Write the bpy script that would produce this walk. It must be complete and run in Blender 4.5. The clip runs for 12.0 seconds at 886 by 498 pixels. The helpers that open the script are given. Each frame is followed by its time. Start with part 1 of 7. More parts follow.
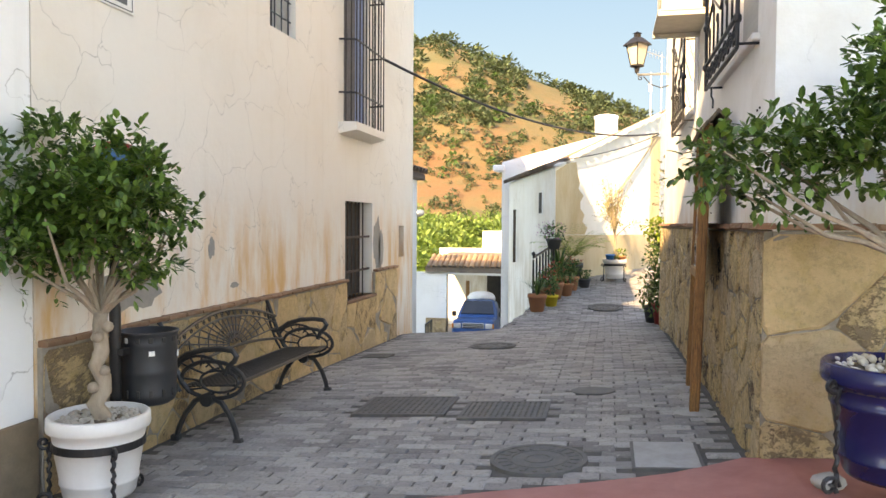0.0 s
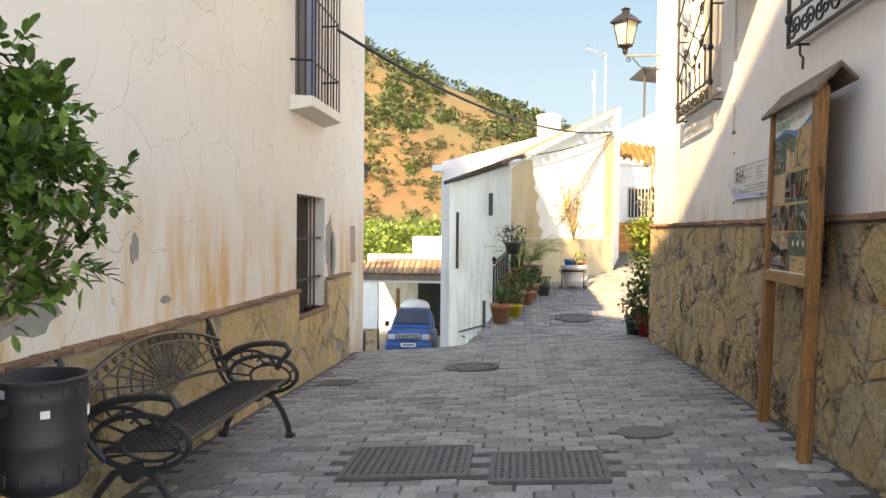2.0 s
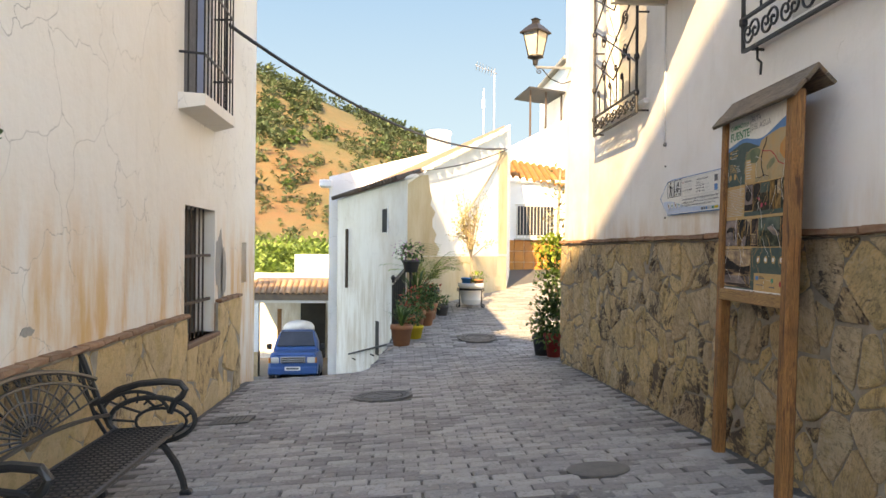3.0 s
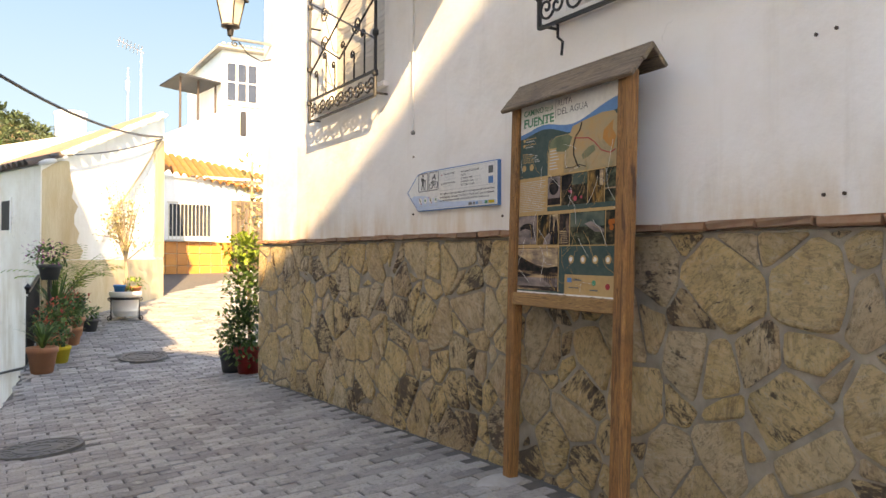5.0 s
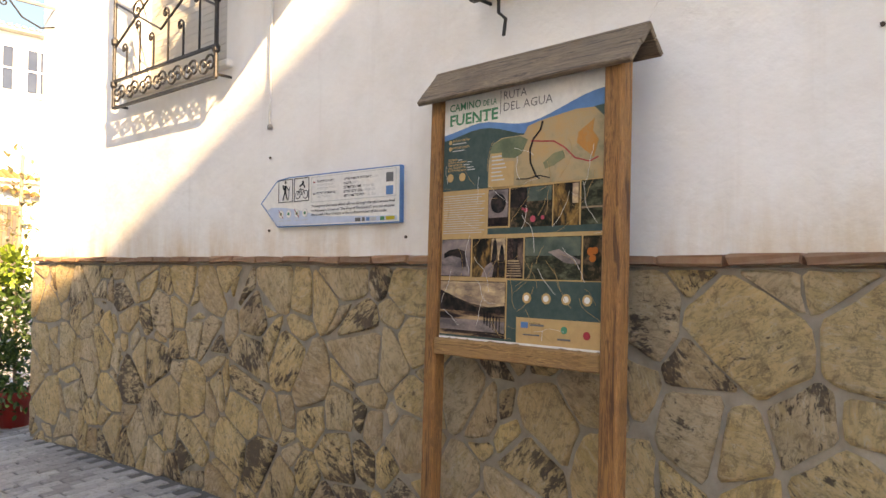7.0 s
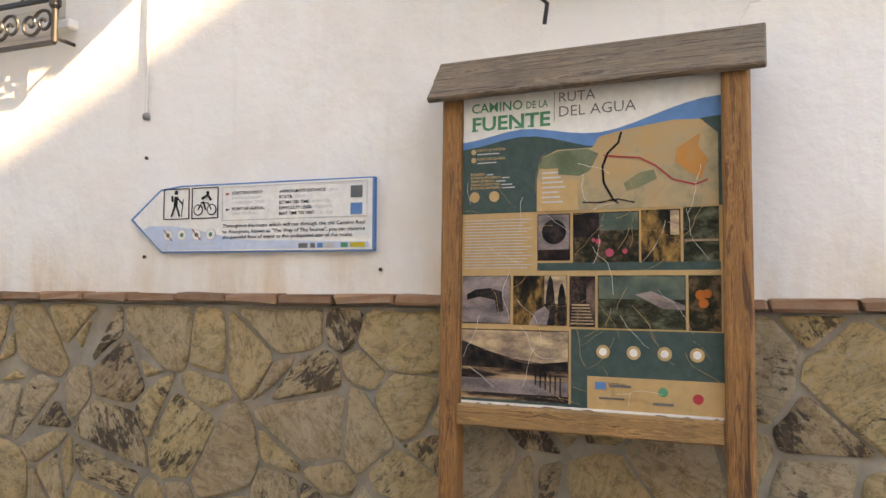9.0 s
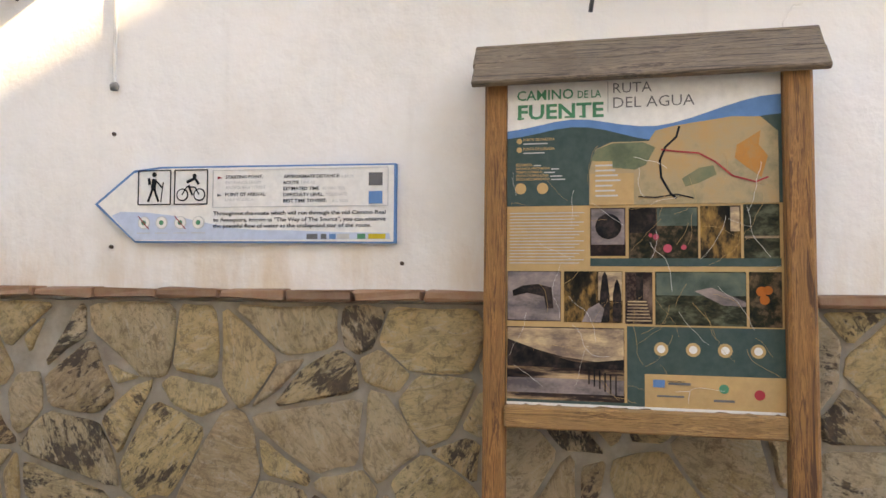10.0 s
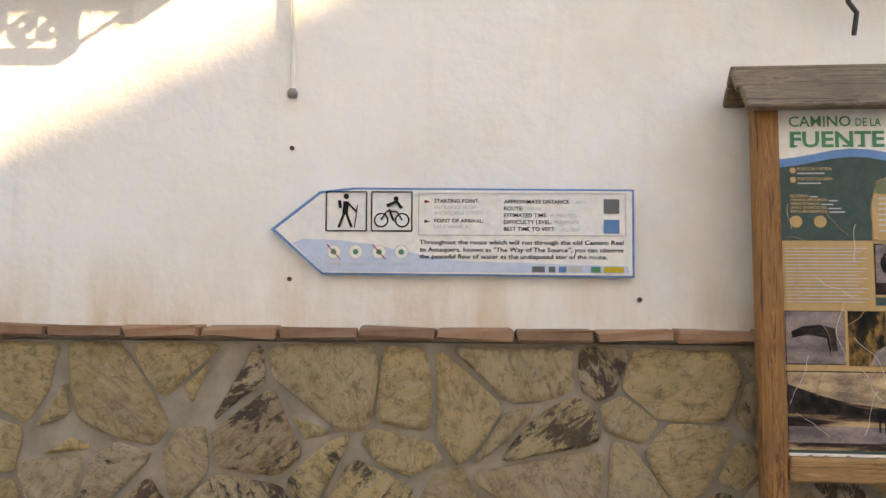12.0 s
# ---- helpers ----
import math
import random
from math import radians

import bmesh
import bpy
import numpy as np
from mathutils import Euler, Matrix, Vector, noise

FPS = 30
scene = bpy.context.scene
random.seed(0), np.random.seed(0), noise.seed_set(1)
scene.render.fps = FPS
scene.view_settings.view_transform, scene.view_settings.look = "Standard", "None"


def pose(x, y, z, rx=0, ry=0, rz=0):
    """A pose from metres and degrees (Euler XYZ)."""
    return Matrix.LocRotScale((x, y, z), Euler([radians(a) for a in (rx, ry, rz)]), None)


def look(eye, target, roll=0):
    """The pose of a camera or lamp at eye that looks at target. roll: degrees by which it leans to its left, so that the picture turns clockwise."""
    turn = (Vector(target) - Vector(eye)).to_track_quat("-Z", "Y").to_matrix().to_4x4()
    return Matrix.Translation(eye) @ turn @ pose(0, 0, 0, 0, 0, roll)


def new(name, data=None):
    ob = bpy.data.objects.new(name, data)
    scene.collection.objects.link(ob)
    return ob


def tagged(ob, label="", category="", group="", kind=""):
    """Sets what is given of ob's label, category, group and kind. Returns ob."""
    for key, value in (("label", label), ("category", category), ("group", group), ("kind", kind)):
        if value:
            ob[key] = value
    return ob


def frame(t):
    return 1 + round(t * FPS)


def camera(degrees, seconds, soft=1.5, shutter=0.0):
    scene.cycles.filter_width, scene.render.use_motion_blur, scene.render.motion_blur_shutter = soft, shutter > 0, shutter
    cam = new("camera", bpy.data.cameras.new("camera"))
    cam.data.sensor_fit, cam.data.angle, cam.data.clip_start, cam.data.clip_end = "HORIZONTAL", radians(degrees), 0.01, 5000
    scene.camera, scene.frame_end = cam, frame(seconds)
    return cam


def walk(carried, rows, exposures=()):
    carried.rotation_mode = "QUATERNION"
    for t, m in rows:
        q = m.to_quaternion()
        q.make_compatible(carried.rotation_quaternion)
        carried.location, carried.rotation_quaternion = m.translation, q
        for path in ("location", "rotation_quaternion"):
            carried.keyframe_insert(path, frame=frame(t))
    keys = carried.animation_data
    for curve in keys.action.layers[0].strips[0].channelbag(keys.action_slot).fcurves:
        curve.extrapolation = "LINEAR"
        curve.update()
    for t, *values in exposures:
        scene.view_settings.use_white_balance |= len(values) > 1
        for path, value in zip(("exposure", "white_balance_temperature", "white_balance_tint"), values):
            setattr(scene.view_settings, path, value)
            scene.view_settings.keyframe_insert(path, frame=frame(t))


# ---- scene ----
cam = camera(61.9, 12.0)
PATH = [
    (0, (0.036, -0.022, 1.491), (-0.4, 1.928, 1.422), 0.4),
    (0.5, (-0.208, 0.358, 1.465), (-0.633, 2.311, 1.395), 0.5),
    (1, (-0.458, 0.716, 1.424), (-0.853, 2.675, 1.354), 0.5),
    (1.5, (-0.679, 1.069, 1.406), (-1.002, 3.042, 1.342), 0.5),
    (2, (-0.917, 1.394, 1.391), (-1.124, 3.382, 1.343), 0.5),
    (2.5, (-1.095, 1.737, 1.385), (-1.156, 3.736, 1.361), 0.5),
    (3, (-1.3, 2.03, 1.373), (-1.176, 4.026, 1.377), 0.5),
    (3.5, (-1.427, 2.32, 1.339), (-1.08, 4.289, 1.362), 0.6),
    (3.7, (-1.492, 2.433, 1.345), (-1.047, 4.382, 1.371), 0.5),
    (5.3, (-1.766, 3.405, 1.352), (-0.633, 5.053, 1.373), 0.3),
    (5.5, (-1.721, 3.512, 1.349), (-0.539, 5.125, 1.373), 0.3),
    (6, (-1.66, 3.822, 1.384), (-0.352, 5.335, 1.406), 0.3),
    (6.5, (-1.672, 4.106, 1.421), (-0.269, 5.531, 1.453), 0.5),
    (7, (-1.62, 4.404, 1.446), (-0.131, 5.739, 1.5), 0.6),
    (7.2, (-1.568, 4.527, 1.455), (-0.05, 5.828, 1.524), 0.7),
    (8.8, (-1.593, 5.607, 1.537), (0.244, 6.39, 1.639), 0.4),
    (9, (-1.589, 5.716, 1.536), (0.276, 6.43, 1.638), 0.2),
    (9.5, (-1.565, 6.009, 1.51), (0.366, 6.525, 1.606), 0.3),
    (10, (-1.607, 6.336, 1.54), (0.36, 6.684, 1.626), 0.4),
    (10.5, (-1.596, 6.629, 1.535), (0.389, 6.863, 1.621), 0.4),
    (11, (-1.559, 6.937, 1.543), (0.433, 7.086, 1.653), 0.5),
    (11.5, (-1.533, 7.234, 1.566), (0.461, 7.33, 1.688), 0.5),
    (12, (-1.461, 7.478, 1.615), (0.534, 7.547, 1.736), 0.4),
]
walk(cam, [(t, look(eye, target, roll)) for t, eye, target, roll in PATH], [(0.0, 2.9, 11400, 15), (2.5, 2.9, 11200, 15), (3.5, 2.8, 10800, 14), (5.5, 3.15, 11400, 17), (7.0, 3.4, 11600, 18), (9.0, 3.6, 11700, 17), (11.0, 3.7, 11900, 17), (12.0, 3.55, 12200, 17)])

# ---- world, sun, exposure ----
SUN_WAY = Vector((1.0, 3.0, -2.0)).normalized()
SUN_ELEV = math.asin(-SUN_WAY.z)
SUN_AZ = math.atan2(-SUN_WAY.x, -SUN_WAY.y)
world = bpy.data.worlds.new("sky")
scene.world = world
world.use_nodes = True
wn = world.node_tree
wn.nodes.clear()
sky = wn.nodes.new("ShaderNodeTexSky")
sky.sky_type = "NISHITA"
sky.sun_disc = False
sky.sun_elevation = SUN_ELEV
sky.sun_rotation = SUN_AZ
sky.air_density, sky.dust_density, sky.ozone_density = 0.55, 0.05, 2.5
wbg = wn.nodes.new("ShaderNodeBackground")
wbg.inputs["Strength"].default_value = 0.15
wout = wn.nodes.new("ShaderNodeOutputWorld")
wn.links.new(sky.outputs[0], wbg.inputs[0])
wn.links.new(wbg.outputs[0], wout.inputs[0])
sun_data = bpy.data.lights.new("sun", "SUN")
sun_data.energy, sun_data.angle, sun_data.color = 2.1, radians(0.53), (1.0, 0.88, 0.7)
sun = new("sun", sun_data)
sun.matrix_world = look((0, 0, 0), SUN_WAY)


# ---- materials ----
def ramp(nt, fac, stops):
    r = nt.nodes.new("ShaderNodeValToRGB")
    el = r.color_ramp.elements
    el[0].position, el[0].color = stops[0][0], (*stops[0][1], 1)
    el[1].position, el[1].color = stops[-1][0], (*stops[-1][1], 1)
    for p, c in stops[1:-1]:
        e = el.new(p)
        e.color = (*c, 1)
    nt.links.new(fac, r.inputs[0])
    return r.outputs[0]


def noise_tex(nt, scale, detail=4.0, rough=0.6, stretch=(1, 1, 1), offset=(0, 0, 0), coords="Object", distort=0.0):
    tc = nt.nodes.new("ShaderNodeTexCoord")
    mp = nt.nodes.new("ShaderNodeMapping")
    mp.inputs["Scale"].default_value = stretch
    mp.inputs["Location"].default_value = offset
    nt.links.new(tc.outputs[coords], mp.inputs[0])
    n = nt.nodes.new("ShaderNodeTexNoise")
    n.inputs["Scale"].default_value = scale
    n.inputs["Detail"].default_value = detail
    n.inputs["Roughness"].default_value = rough
    n.inputs["Distortion"].default_value = distort
    nt.links.new(mp.outputs[0], n.inputs["Vector"])
    return n.outputs["Fac"]


def mixc(nt, fac, a, b, mode="MIX"):
    m = nt.nodes.new("ShaderNodeMix")
    m.data_type, m.blend_type = "RGBA", mode
    for sock, v in ((m.inputs[0], fac), (m.inputs[6], a), (m.inputs[7], b)):
        if isinstance(v, (int, float)):
            sock.default_value = v
        elif isinstance(v, tuple):
            sock.default_value = (*v, 1)
        else:
            nt.links.new(v, sock)
    return m.outputs[2]


def calc(nt, op, a, b=0.0, c=0.0):
    m = nt.nodes.new("ShaderNodeMath")
    m.operation = op
    for i, v in enumerate((a, b, c)):
        if isinstance(v, (int, float)):
            m.inputs[i].default_value = v
        else:
            nt.links.new(v, m.inputs[i])
    return m.outputs[0]


def window_of(nt, value, lo, hi):
    m = nt.nodes.new("ShaderNodeMapRange")
    m.interpolation_type = "SMOOTHSTEP"
    m.inputs[1].default_value, m.inputs[2].default_value = lo, hi
    nt.links.new(value, m.inputs[0])
    return m.outputs[0]


def begin(name, rough=0.8, metal=0.0):
    m = bpy.data.materials.new(name)
    m.use_nodes = True
    nt = m.node_tree
    p = nt.nodes["Principled BSDF"]
    p.inputs["Roughness"].default_value = rough
    p.inputs["Metallic"].default_value = metal
    return m, nt, p


def bump(nt, p, height, strength=0.3, distance=0.01):
    b = nt.nodes.new("ShaderNodeBump")
    b.inputs["Strength"].default_value, b.inputs["Distance"].default_value = strength, distance
    nt.links.new(height, b.inputs["Height"])
    nt.links.new(b.outputs[0], p.inputs["Normal"])


def plain(name, c1, c2=None, rough=0.7, metal=0.0, scale=8.0, relief=0.2, dist=0.004, stretch=(1, 1, 1), vary=0.0, contrast=(0.3, 0.7)):
    """Two tones by noise, with fine relief; vary shifts the tone object by object."""
    m, nt, p = begin(name, rough, metal)
    c2 = c2 or tuple(0.75 * v for v in c1)
    n = noise_tex(nt, scale, 6, 0.65, stretch)
    col = ramp(nt, n, [(contrast[0], c1), (contrast[1], c2)])
    if vary:
        oi = nt.nodes.new("ShaderNodeObjectInfo")
        hsv = nt.nodes.new("ShaderNodeHueSaturation")
        v = nt.nodes.new("ShaderNodeMapRange")
        v.inputs[3].default_value, v.inputs[4].default_value = 1 - vary, 1 + vary
        nt.links.new(oi.outputs["Random"], v.inputs[0])
        nt.links.new(v.outputs[0], hsv.inputs["Value"])
        nt.links.new(col, hsv.inputs["Color"])
        col = hsv.outputs[0]
    nt.links.new(col, p.inputs["Base Color"])
    if relief:
        bump(nt, p, noise_tex(nt, scale * 6, 5, 0.7, stretch), relief, dist)
    return m


def position_axis(nt, axis):
    g = nt.nodes.new("ShaderNodeNewGeometry")
    s = nt.nodes.new("ShaderNodeSeparateXYZ")
    nt.links.new(g.outputs["Position"], s.inputs[0])
    return s.outputs[axis]


def plaster(name, white, dirt, rust_band=None, amount=1.0, cracked=0.5):
    """Old limewash: blotches, vertical runs, cracks, and a rusty band above a dado."""
    m, nt, p = begin(name, 0.88)
    blot = noise_tex(nt, 0.9, 7, 0.62)
    col = mixc(nt, calc(nt, "MULTIPLY", window_of(nt, blot, 0.42, 0.75), 0.55 * amount), white, dirt)
    runs = noise_tex(nt, 2.2, 5, 0.6, (3.0, 3.0, 0.22))
    col = mixc(nt, calc(nt, "MULTIPLY", window_of(nt, runs, 0.55, 0.85), 0.35 * amount), col, tuple(0.8 * v for v in dirt))
    if rust_band:
        z0, z1, tone, power = rust_band
        z = position_axis(nt, 2)
        band = calc(nt, "SUBTRACT", 1.0, window_of(nt, z, z0, z1))
        streak = noise_tex(nt, 1.6, 6, 0.62, (2.2, 2.2, 0.5), (3, 7, 1))
        mask = calc(nt, "MULTIPLY", calc(nt, "MULTIPLY", band, window_of(nt, streak, 0.38, 0.68)), power)
        col = mixc(nt, mask, col, tone)
    v = nt.nodes.new("ShaderNodeTexVoronoi")
    v.feature = "DISTANCE_TO_EDGE"
    v.inputs["Scale"].default_value = 1.7
    tc = nt.nodes.new("ShaderNodeTexCoord")
    warp = nt.nodes.new("ShaderNodeTexNoise")
    warp.inputs["Scale"].default_value = 2.5
    warp.inputs["Detail"].default_value = 5
    nt.links.new(tc.outputs["Object"], warp.inputs["Vector"])
    vm = nt.nodes.new("ShaderNodeMix")
    vm.data_type, vm.blend_type = "RGBA", "ADD"
    vm.inputs[0].default_value = 0.5
    nt.links.new(tc.outputs["Object"], vm.inputs[6])
    nt.links.new(warp.outputs["Color"], vm.inputs[7])
    nt.links.new(vm.outputs[2], v.inputs["Vector"])
    crack = calc(nt, "SUBTRACT", 1.0, window_of(nt, v.outputs["Distance"], 0.0, 0.007))
    crack = calc(nt, "MULTIPLY", crack, window_of(nt, noise_tex(nt, 0.8, 3, 0.5, offset=(9, 2, 4)), 0.72 - 0.5 * cracked, 0.83 - 0.5 * cracked))
    col = mixc(nt, calc(nt, "MULTIPLY", crack, cracked), col, (0.3, 0.26, 0.22))
    nt.links.new(col, p.inputs["Base Color"])
    lump = noise_tex(nt, 3.0, 8, 0.6)
    h = calc(nt, "SUBTRACT", lump, calc(nt, "MULTIPLY", crack, 0.25))
    bump(nt, p, h, 0.55, 0.035)
    return m


def stone_mat(name, tones, dark, stripes=True):
    """Split slate-like stone: tone by object, dark crust patches, layering that runs its own way in each stone."""
    m, nt, p = begin(name, 0.85)
    oi = nt.nodes.new("ShaderNodeObjectInfo")
    rnd = oi.outputs["Random"]
    pick = lambda k: calc(nt, "FRACT", calc(nt, "MULTIPLY", rnd, k))
    base = ramp(nt, rnd, [(i / (len(tones) - 1), c) for i, c in enumerate(tones)])
    tc = nt.nodes.new("ShaderNodeTexCoord")
    rot = nt.nodes.new("ShaderNodeVectorRotate")
    rot.rotation_type = "X_AXIS"
    nt.links.new(tc.outputs["Object"], rot.inputs["Vector"])
    nt.links.new(calc(nt, "MULTIPLY", pick(7.7), 3.14), rot.inputs["Angle"])

    def layered(scale, stretch, detail=9, rough=0.75, distort=0.6):
        mp = nt.nodes.new("ShaderNodeMapping")
        mp.inputs["Scale"].default_value = stretch
        nt.links.new(rot.outputs[0], mp.inputs[0])
        n = nt.nodes.new("ShaderNodeTexNoise")
        for k, v in (("Scale", scale), ("Detail", detail), ("Roughness", rough), ("Distortion", distort)):
            n.inputs[k].default_value = v
        nt.links.new(mp.outputs[0], n.inputs["Vector"])
        return n.outputs["Fac"]
    blot = noise_tex(nt, 7.0, 6, 0.65)
    col = mixc(nt, calc(nt, "MULTIPLY", window_of(nt, blot, 0.42, 0.7), 0.55), base, tuple(0.62 * v for v in tones[0]))
    ochre = noise_tex(nt, 4.5, 5, 0.65, offset=(5, 1, 2))
    col = mixc(nt, calc(nt, "MULTIPLY", window_of(nt, ochre, 0.52, 0.66), 0.5), col, (0.5, 0.33, 0.12))
    seam = layered(13.0, (1.0, 0.7, 2.6), 10, 0.82, 1.2)
    if stripes:
        col = mixc(nt, calc(nt, "MULTIPLY", window_of(nt, seam, 0.51, 0.59), 0.38), col, tuple(2.2 * v for v in dark))
        col = mixc(nt, calc(nt, "MULTIPLY", calc(nt, "SUBTRACT", 1.0, window_of(nt, seam, 0.4, 0.47)), 0.5), col, (0.72, 0.63, 0.47))
    patch = noise_tex(nt, 5.0, 4, 0.55, offset=(2, 8, 4))
    speck = layered(26.0, (1.0, 0.55, 1.5), 8, 0.8, 0.3)
    edge = calc(nt, "MULTIPLY_ADD", calc(nt, "POWER", pick(17.3), 1.5), -0.18, 0.67)
    both = calc(nt, "ADD", calc(nt, "MULTIPLY", patch, 0.36), calc(nt, "MULTIPLY", speck, 0.64))
    mask = window_of(nt, calc(nt, "SUBTRACT", both, edge), -0.015, 0.02)
    col = mixc(nt, calc(nt, "MULTIPLY", mask, 0.9), col, dark)
    grime = noise_tex(nt, 24.0, 10, 0.85, distort=0.4)
    col = mixc(nt, calc(nt, "MULTIPLY", window_of(nt, grime, 0.5, 0.6), 0.7 if stripes else 0.3), col, (0.27, 0.17, 0.09) if stripes else dark)
    nt.links.new(col, p.inputs["Base Color"])
    h = calc(nt, "ADD", noise_tex(nt, 16, 9, 0.72), calc(nt, "MULTIPLY", calc(nt, "ADD", mask, grime), -0.3))
    h = calc(nt, "SUBTRACT", h, calc(nt, "MULTIPLY", seam, 0.9 if stripes else 0.2))
    bump(nt, p, h, 1.0, 0.03)
    return m


def wood_mat(name, c1, c2, grain_axis=2, rough=0.75):
    m, nt, p = begin(name, rough)
    st = [38.0, 38.0, 38.0]
    st[grain_axis] = 2.2
    n = noise_tex(nt, 1.0, 8, 0.7, tuple(st), distort=0.6)
    col = ramp(nt, n, [(0.37, c2), (0.45, c1), (0.49, tuple(0.35 * a + 0.65 * b for a, b in zip(c1, c2))), (0.53, tuple(1.25 * v for v in c1)), (0.58, c2), (0.64, c1)])
    big = noise_tex(nt, 3.0, 4, 0.6)
    col = mixc(nt, calc(nt, "MULTIPLY", window_of(nt, big, 0.5, 0.75), 0.5), col, tuple(0.55 * v for v in c2))
    nt.links.new(col, p.inputs["Base Color"])
    bump(nt, p, n, 0.8, 0.006)
    return m


def paver_mat(name, island=False):
    m, nt, p = begin(name, 0.72)
    if island:
        g = nt.nodes.new("ShaderNodeNewGeometry")
        rnd = g.outputs["Random Per Island"]
    else:
        rnd = nt.nodes.new("ShaderNodeObjectInfo").outputs["Random"]
    base = ramp(nt, rnd, [(0.0, (0.19, 0.178, 0.166)), (0.5, (0.28, 0.265, 0.247)), (1.0, (0.39, 0.37, 0.343))])
    g2 = nt.nodes.new("ShaderNodeNewGeometry")
    big = nt.nodes.new("ShaderNodeTexNoise")
    big.inputs["Scale"].default_value, big.inputs["Detail"].default_value = 0.9, 6
    nt.links.new(g2.outputs["Position"], big.inputs["Vector"])
    col = mixc(nt, calc(nt, "MULTIPLY", window_of(nt, big.outputs["Fac"], 0.45, 0.7), 0.5), base, (0.42, 0.395, 0.36))
    fine = nt.nodes.new("ShaderNodeTexNoise")
    fine.inputs["Scale"].default_value, fine.inputs["Detail"].default_value, fine.inputs["Roughness"].default_value = 35, 8, 0.75
    nt.links.new(g2.outputs["Position"], fine.inputs["Vector"])
    col = mixc(nt, calc(nt, "MULTIPLY", window_of(nt, fine.outputs["Fac"], 0.5, 0.66), 0.6), col, (0.085, 0.08, 0.078))
    worn = nt.nodes.new("ShaderNodeTexNoise")
    worn.inputs["Scale"].default_value, worn.inputs["Detail"].default_value, worn.inputs["Roughness"].default_value = 14, 6, 0.7
    nt.links.new(g2.outputs["Position"], worn.inputs["Vector"])
    col = mixc(nt, calc(nt, "MULTIPLY", window_of(nt, worn.outputs["Fac"], 0.56, 0.68), 0.6), col, (0.5, 0.475, 0.43))
    nt.links.new(col, p.inputs["Base Color"])
    bump(nt, p, calc(nt, "ADD", fine.outputs["Fac"], worn.outputs["Fac"]), 0.8, 0.01)
    return m


M_LEFT = plaster("old_cream_limewash", (0.77, 0.71, 0.63), (0.68, 0.58, 0.46), (0.85, 2.0, (0.66, 0.37, 0.14), 0.95), 0.75, 0.55)
M_RIGHT = plaster("white_limewash", (0.83, 0.8, 0.755), (0.6, 0.52, 0.42), (1.42, 1.85, (0.6, 0.42, 0.24), 0.95), 1.0, 0.25)
M_WHITE = plaster("bright_limewash", (0.84, 0.83, 0.80), (0.6, 0.56, 0.5), None, 0.5)
M_OLDW = plaster("weathered_limewash", (0.8, 0.76, 0.69), (0.55, 0.44, 0.31), (0.3, 1.6, (0.5, 0.4, 0.27), 0.6), 0.85)
M_GROUT = plain("grey_mortar", (0.4, 0.345, 0.275), (0.24, 0.2, 0.155), 0.92, scale=9, relief=0.5, dist=0.01)
M_STONE = stone_mat("ochre_split_stone", [(0.7, 0.5, 0.27), (0.78, 0.56, 0.26), (0.66, 0.51, 0.33), (0.8, 0.58, 0.28), (0.58, 0.41, 0.24), (0.78, 0.62, 0.4)], (0.085, 0.052, 0.035))
M_STONE_L = stone_mat("smooth_ochre_stone", [(0.64, 0.43, 0.21), (0.72, 0.51, 0.27), (0.57, 0.41, 0.24)], (0.24, 0.16, 0.09), False)
M_PLINTH = plain("stained_plinth_stone", (0.3, 0.22, 0.14), (0.16, 0.115, 0.075), 0.9, scale=3, relief=0.6, dist=0.02)
M_BRICK = plain("worn_red_brick", (0.24, 0.105, 0.055), (0.3, 0.19, 0.115), 0.85, scale=12, relief=0.5, vary=0.25)
M_PAVER = paver_mat("grey_paver")
M_PAVER_FAR = paver_mat("grey_paver_rows", True)
M_JOINT = plain("sandy_joint", (0.075, 0.07, 0.064), (0.13, 0.12, 0.108), 0.95, scale=12)
M_RED = plain("red_terracotta_floor", (0.33, 0.11, 0.09), (0.42, 0.17, 0.14), 0.6, scale=5, relief=0.2, vary=0.1)
M_IRON = plain("black_wrought_iron", (0.018, 0.018, 0.02), (0.035, 0.03, 0.028), 0.45, 0.3, scale=14, relief=0.2)
M_RUSTY = plain("rusty_iron", (0.05, 0.035, 0.028), (0.09, 0.055, 0.035), 0.7, 0.2, scale=14)
M_CAST = plain("cast_iron_cover", (0.10, 0.098, 0.095), (0.17, 0.155, 0.135), 0.6, 0.4, scale=10)
M_POST = wood_mat("stained_pine", (0.34, 0.155, 0.05), (0.1, 0.04, 0.016))
M_POST_Y = wood_mat("stained_pine_rail", (0.4, 0.22, 0.085), (0.13, 0.065, 0.028), 1)
M_GREYWOOD = wood_mat("weathered_grey_board", (0.2, 0.145, 0.095), (0.05, 0.034, 0.023), 1)
M_TILE = plain("mossy_clay_tile", (0.42, 0.24, 0.13), (0.22, 0.15, 0.1), 0.85, scale=4, relief=0.4, vary=0.3)
M_TILE_O = plain("orange_lichen_tile", (0.4, 0.17, 0.04), (0.25, 0.1, 0.04), 0.85, scale=3, vary=0.3)
M_TILE_D = plain("dark_old_tile", (0.09, 0.075, 0.065), (0.17, 0.12, 0.085), 0.9, scale=5, vary=0.3)
# near-black that paints in the shade of rooms, openings and hollows
M_DARK = plain("painted_interior_shade", (0.03, 0.028, 0.026), (0.05, 0.045, 0.04), 0.9, scale=3)
M_GLASS = plain("dark_window_pane", (0.03, 0.035, 0.045), (0.045, 0.05, 0.06), 0.12, scale=2, relief=0.0)
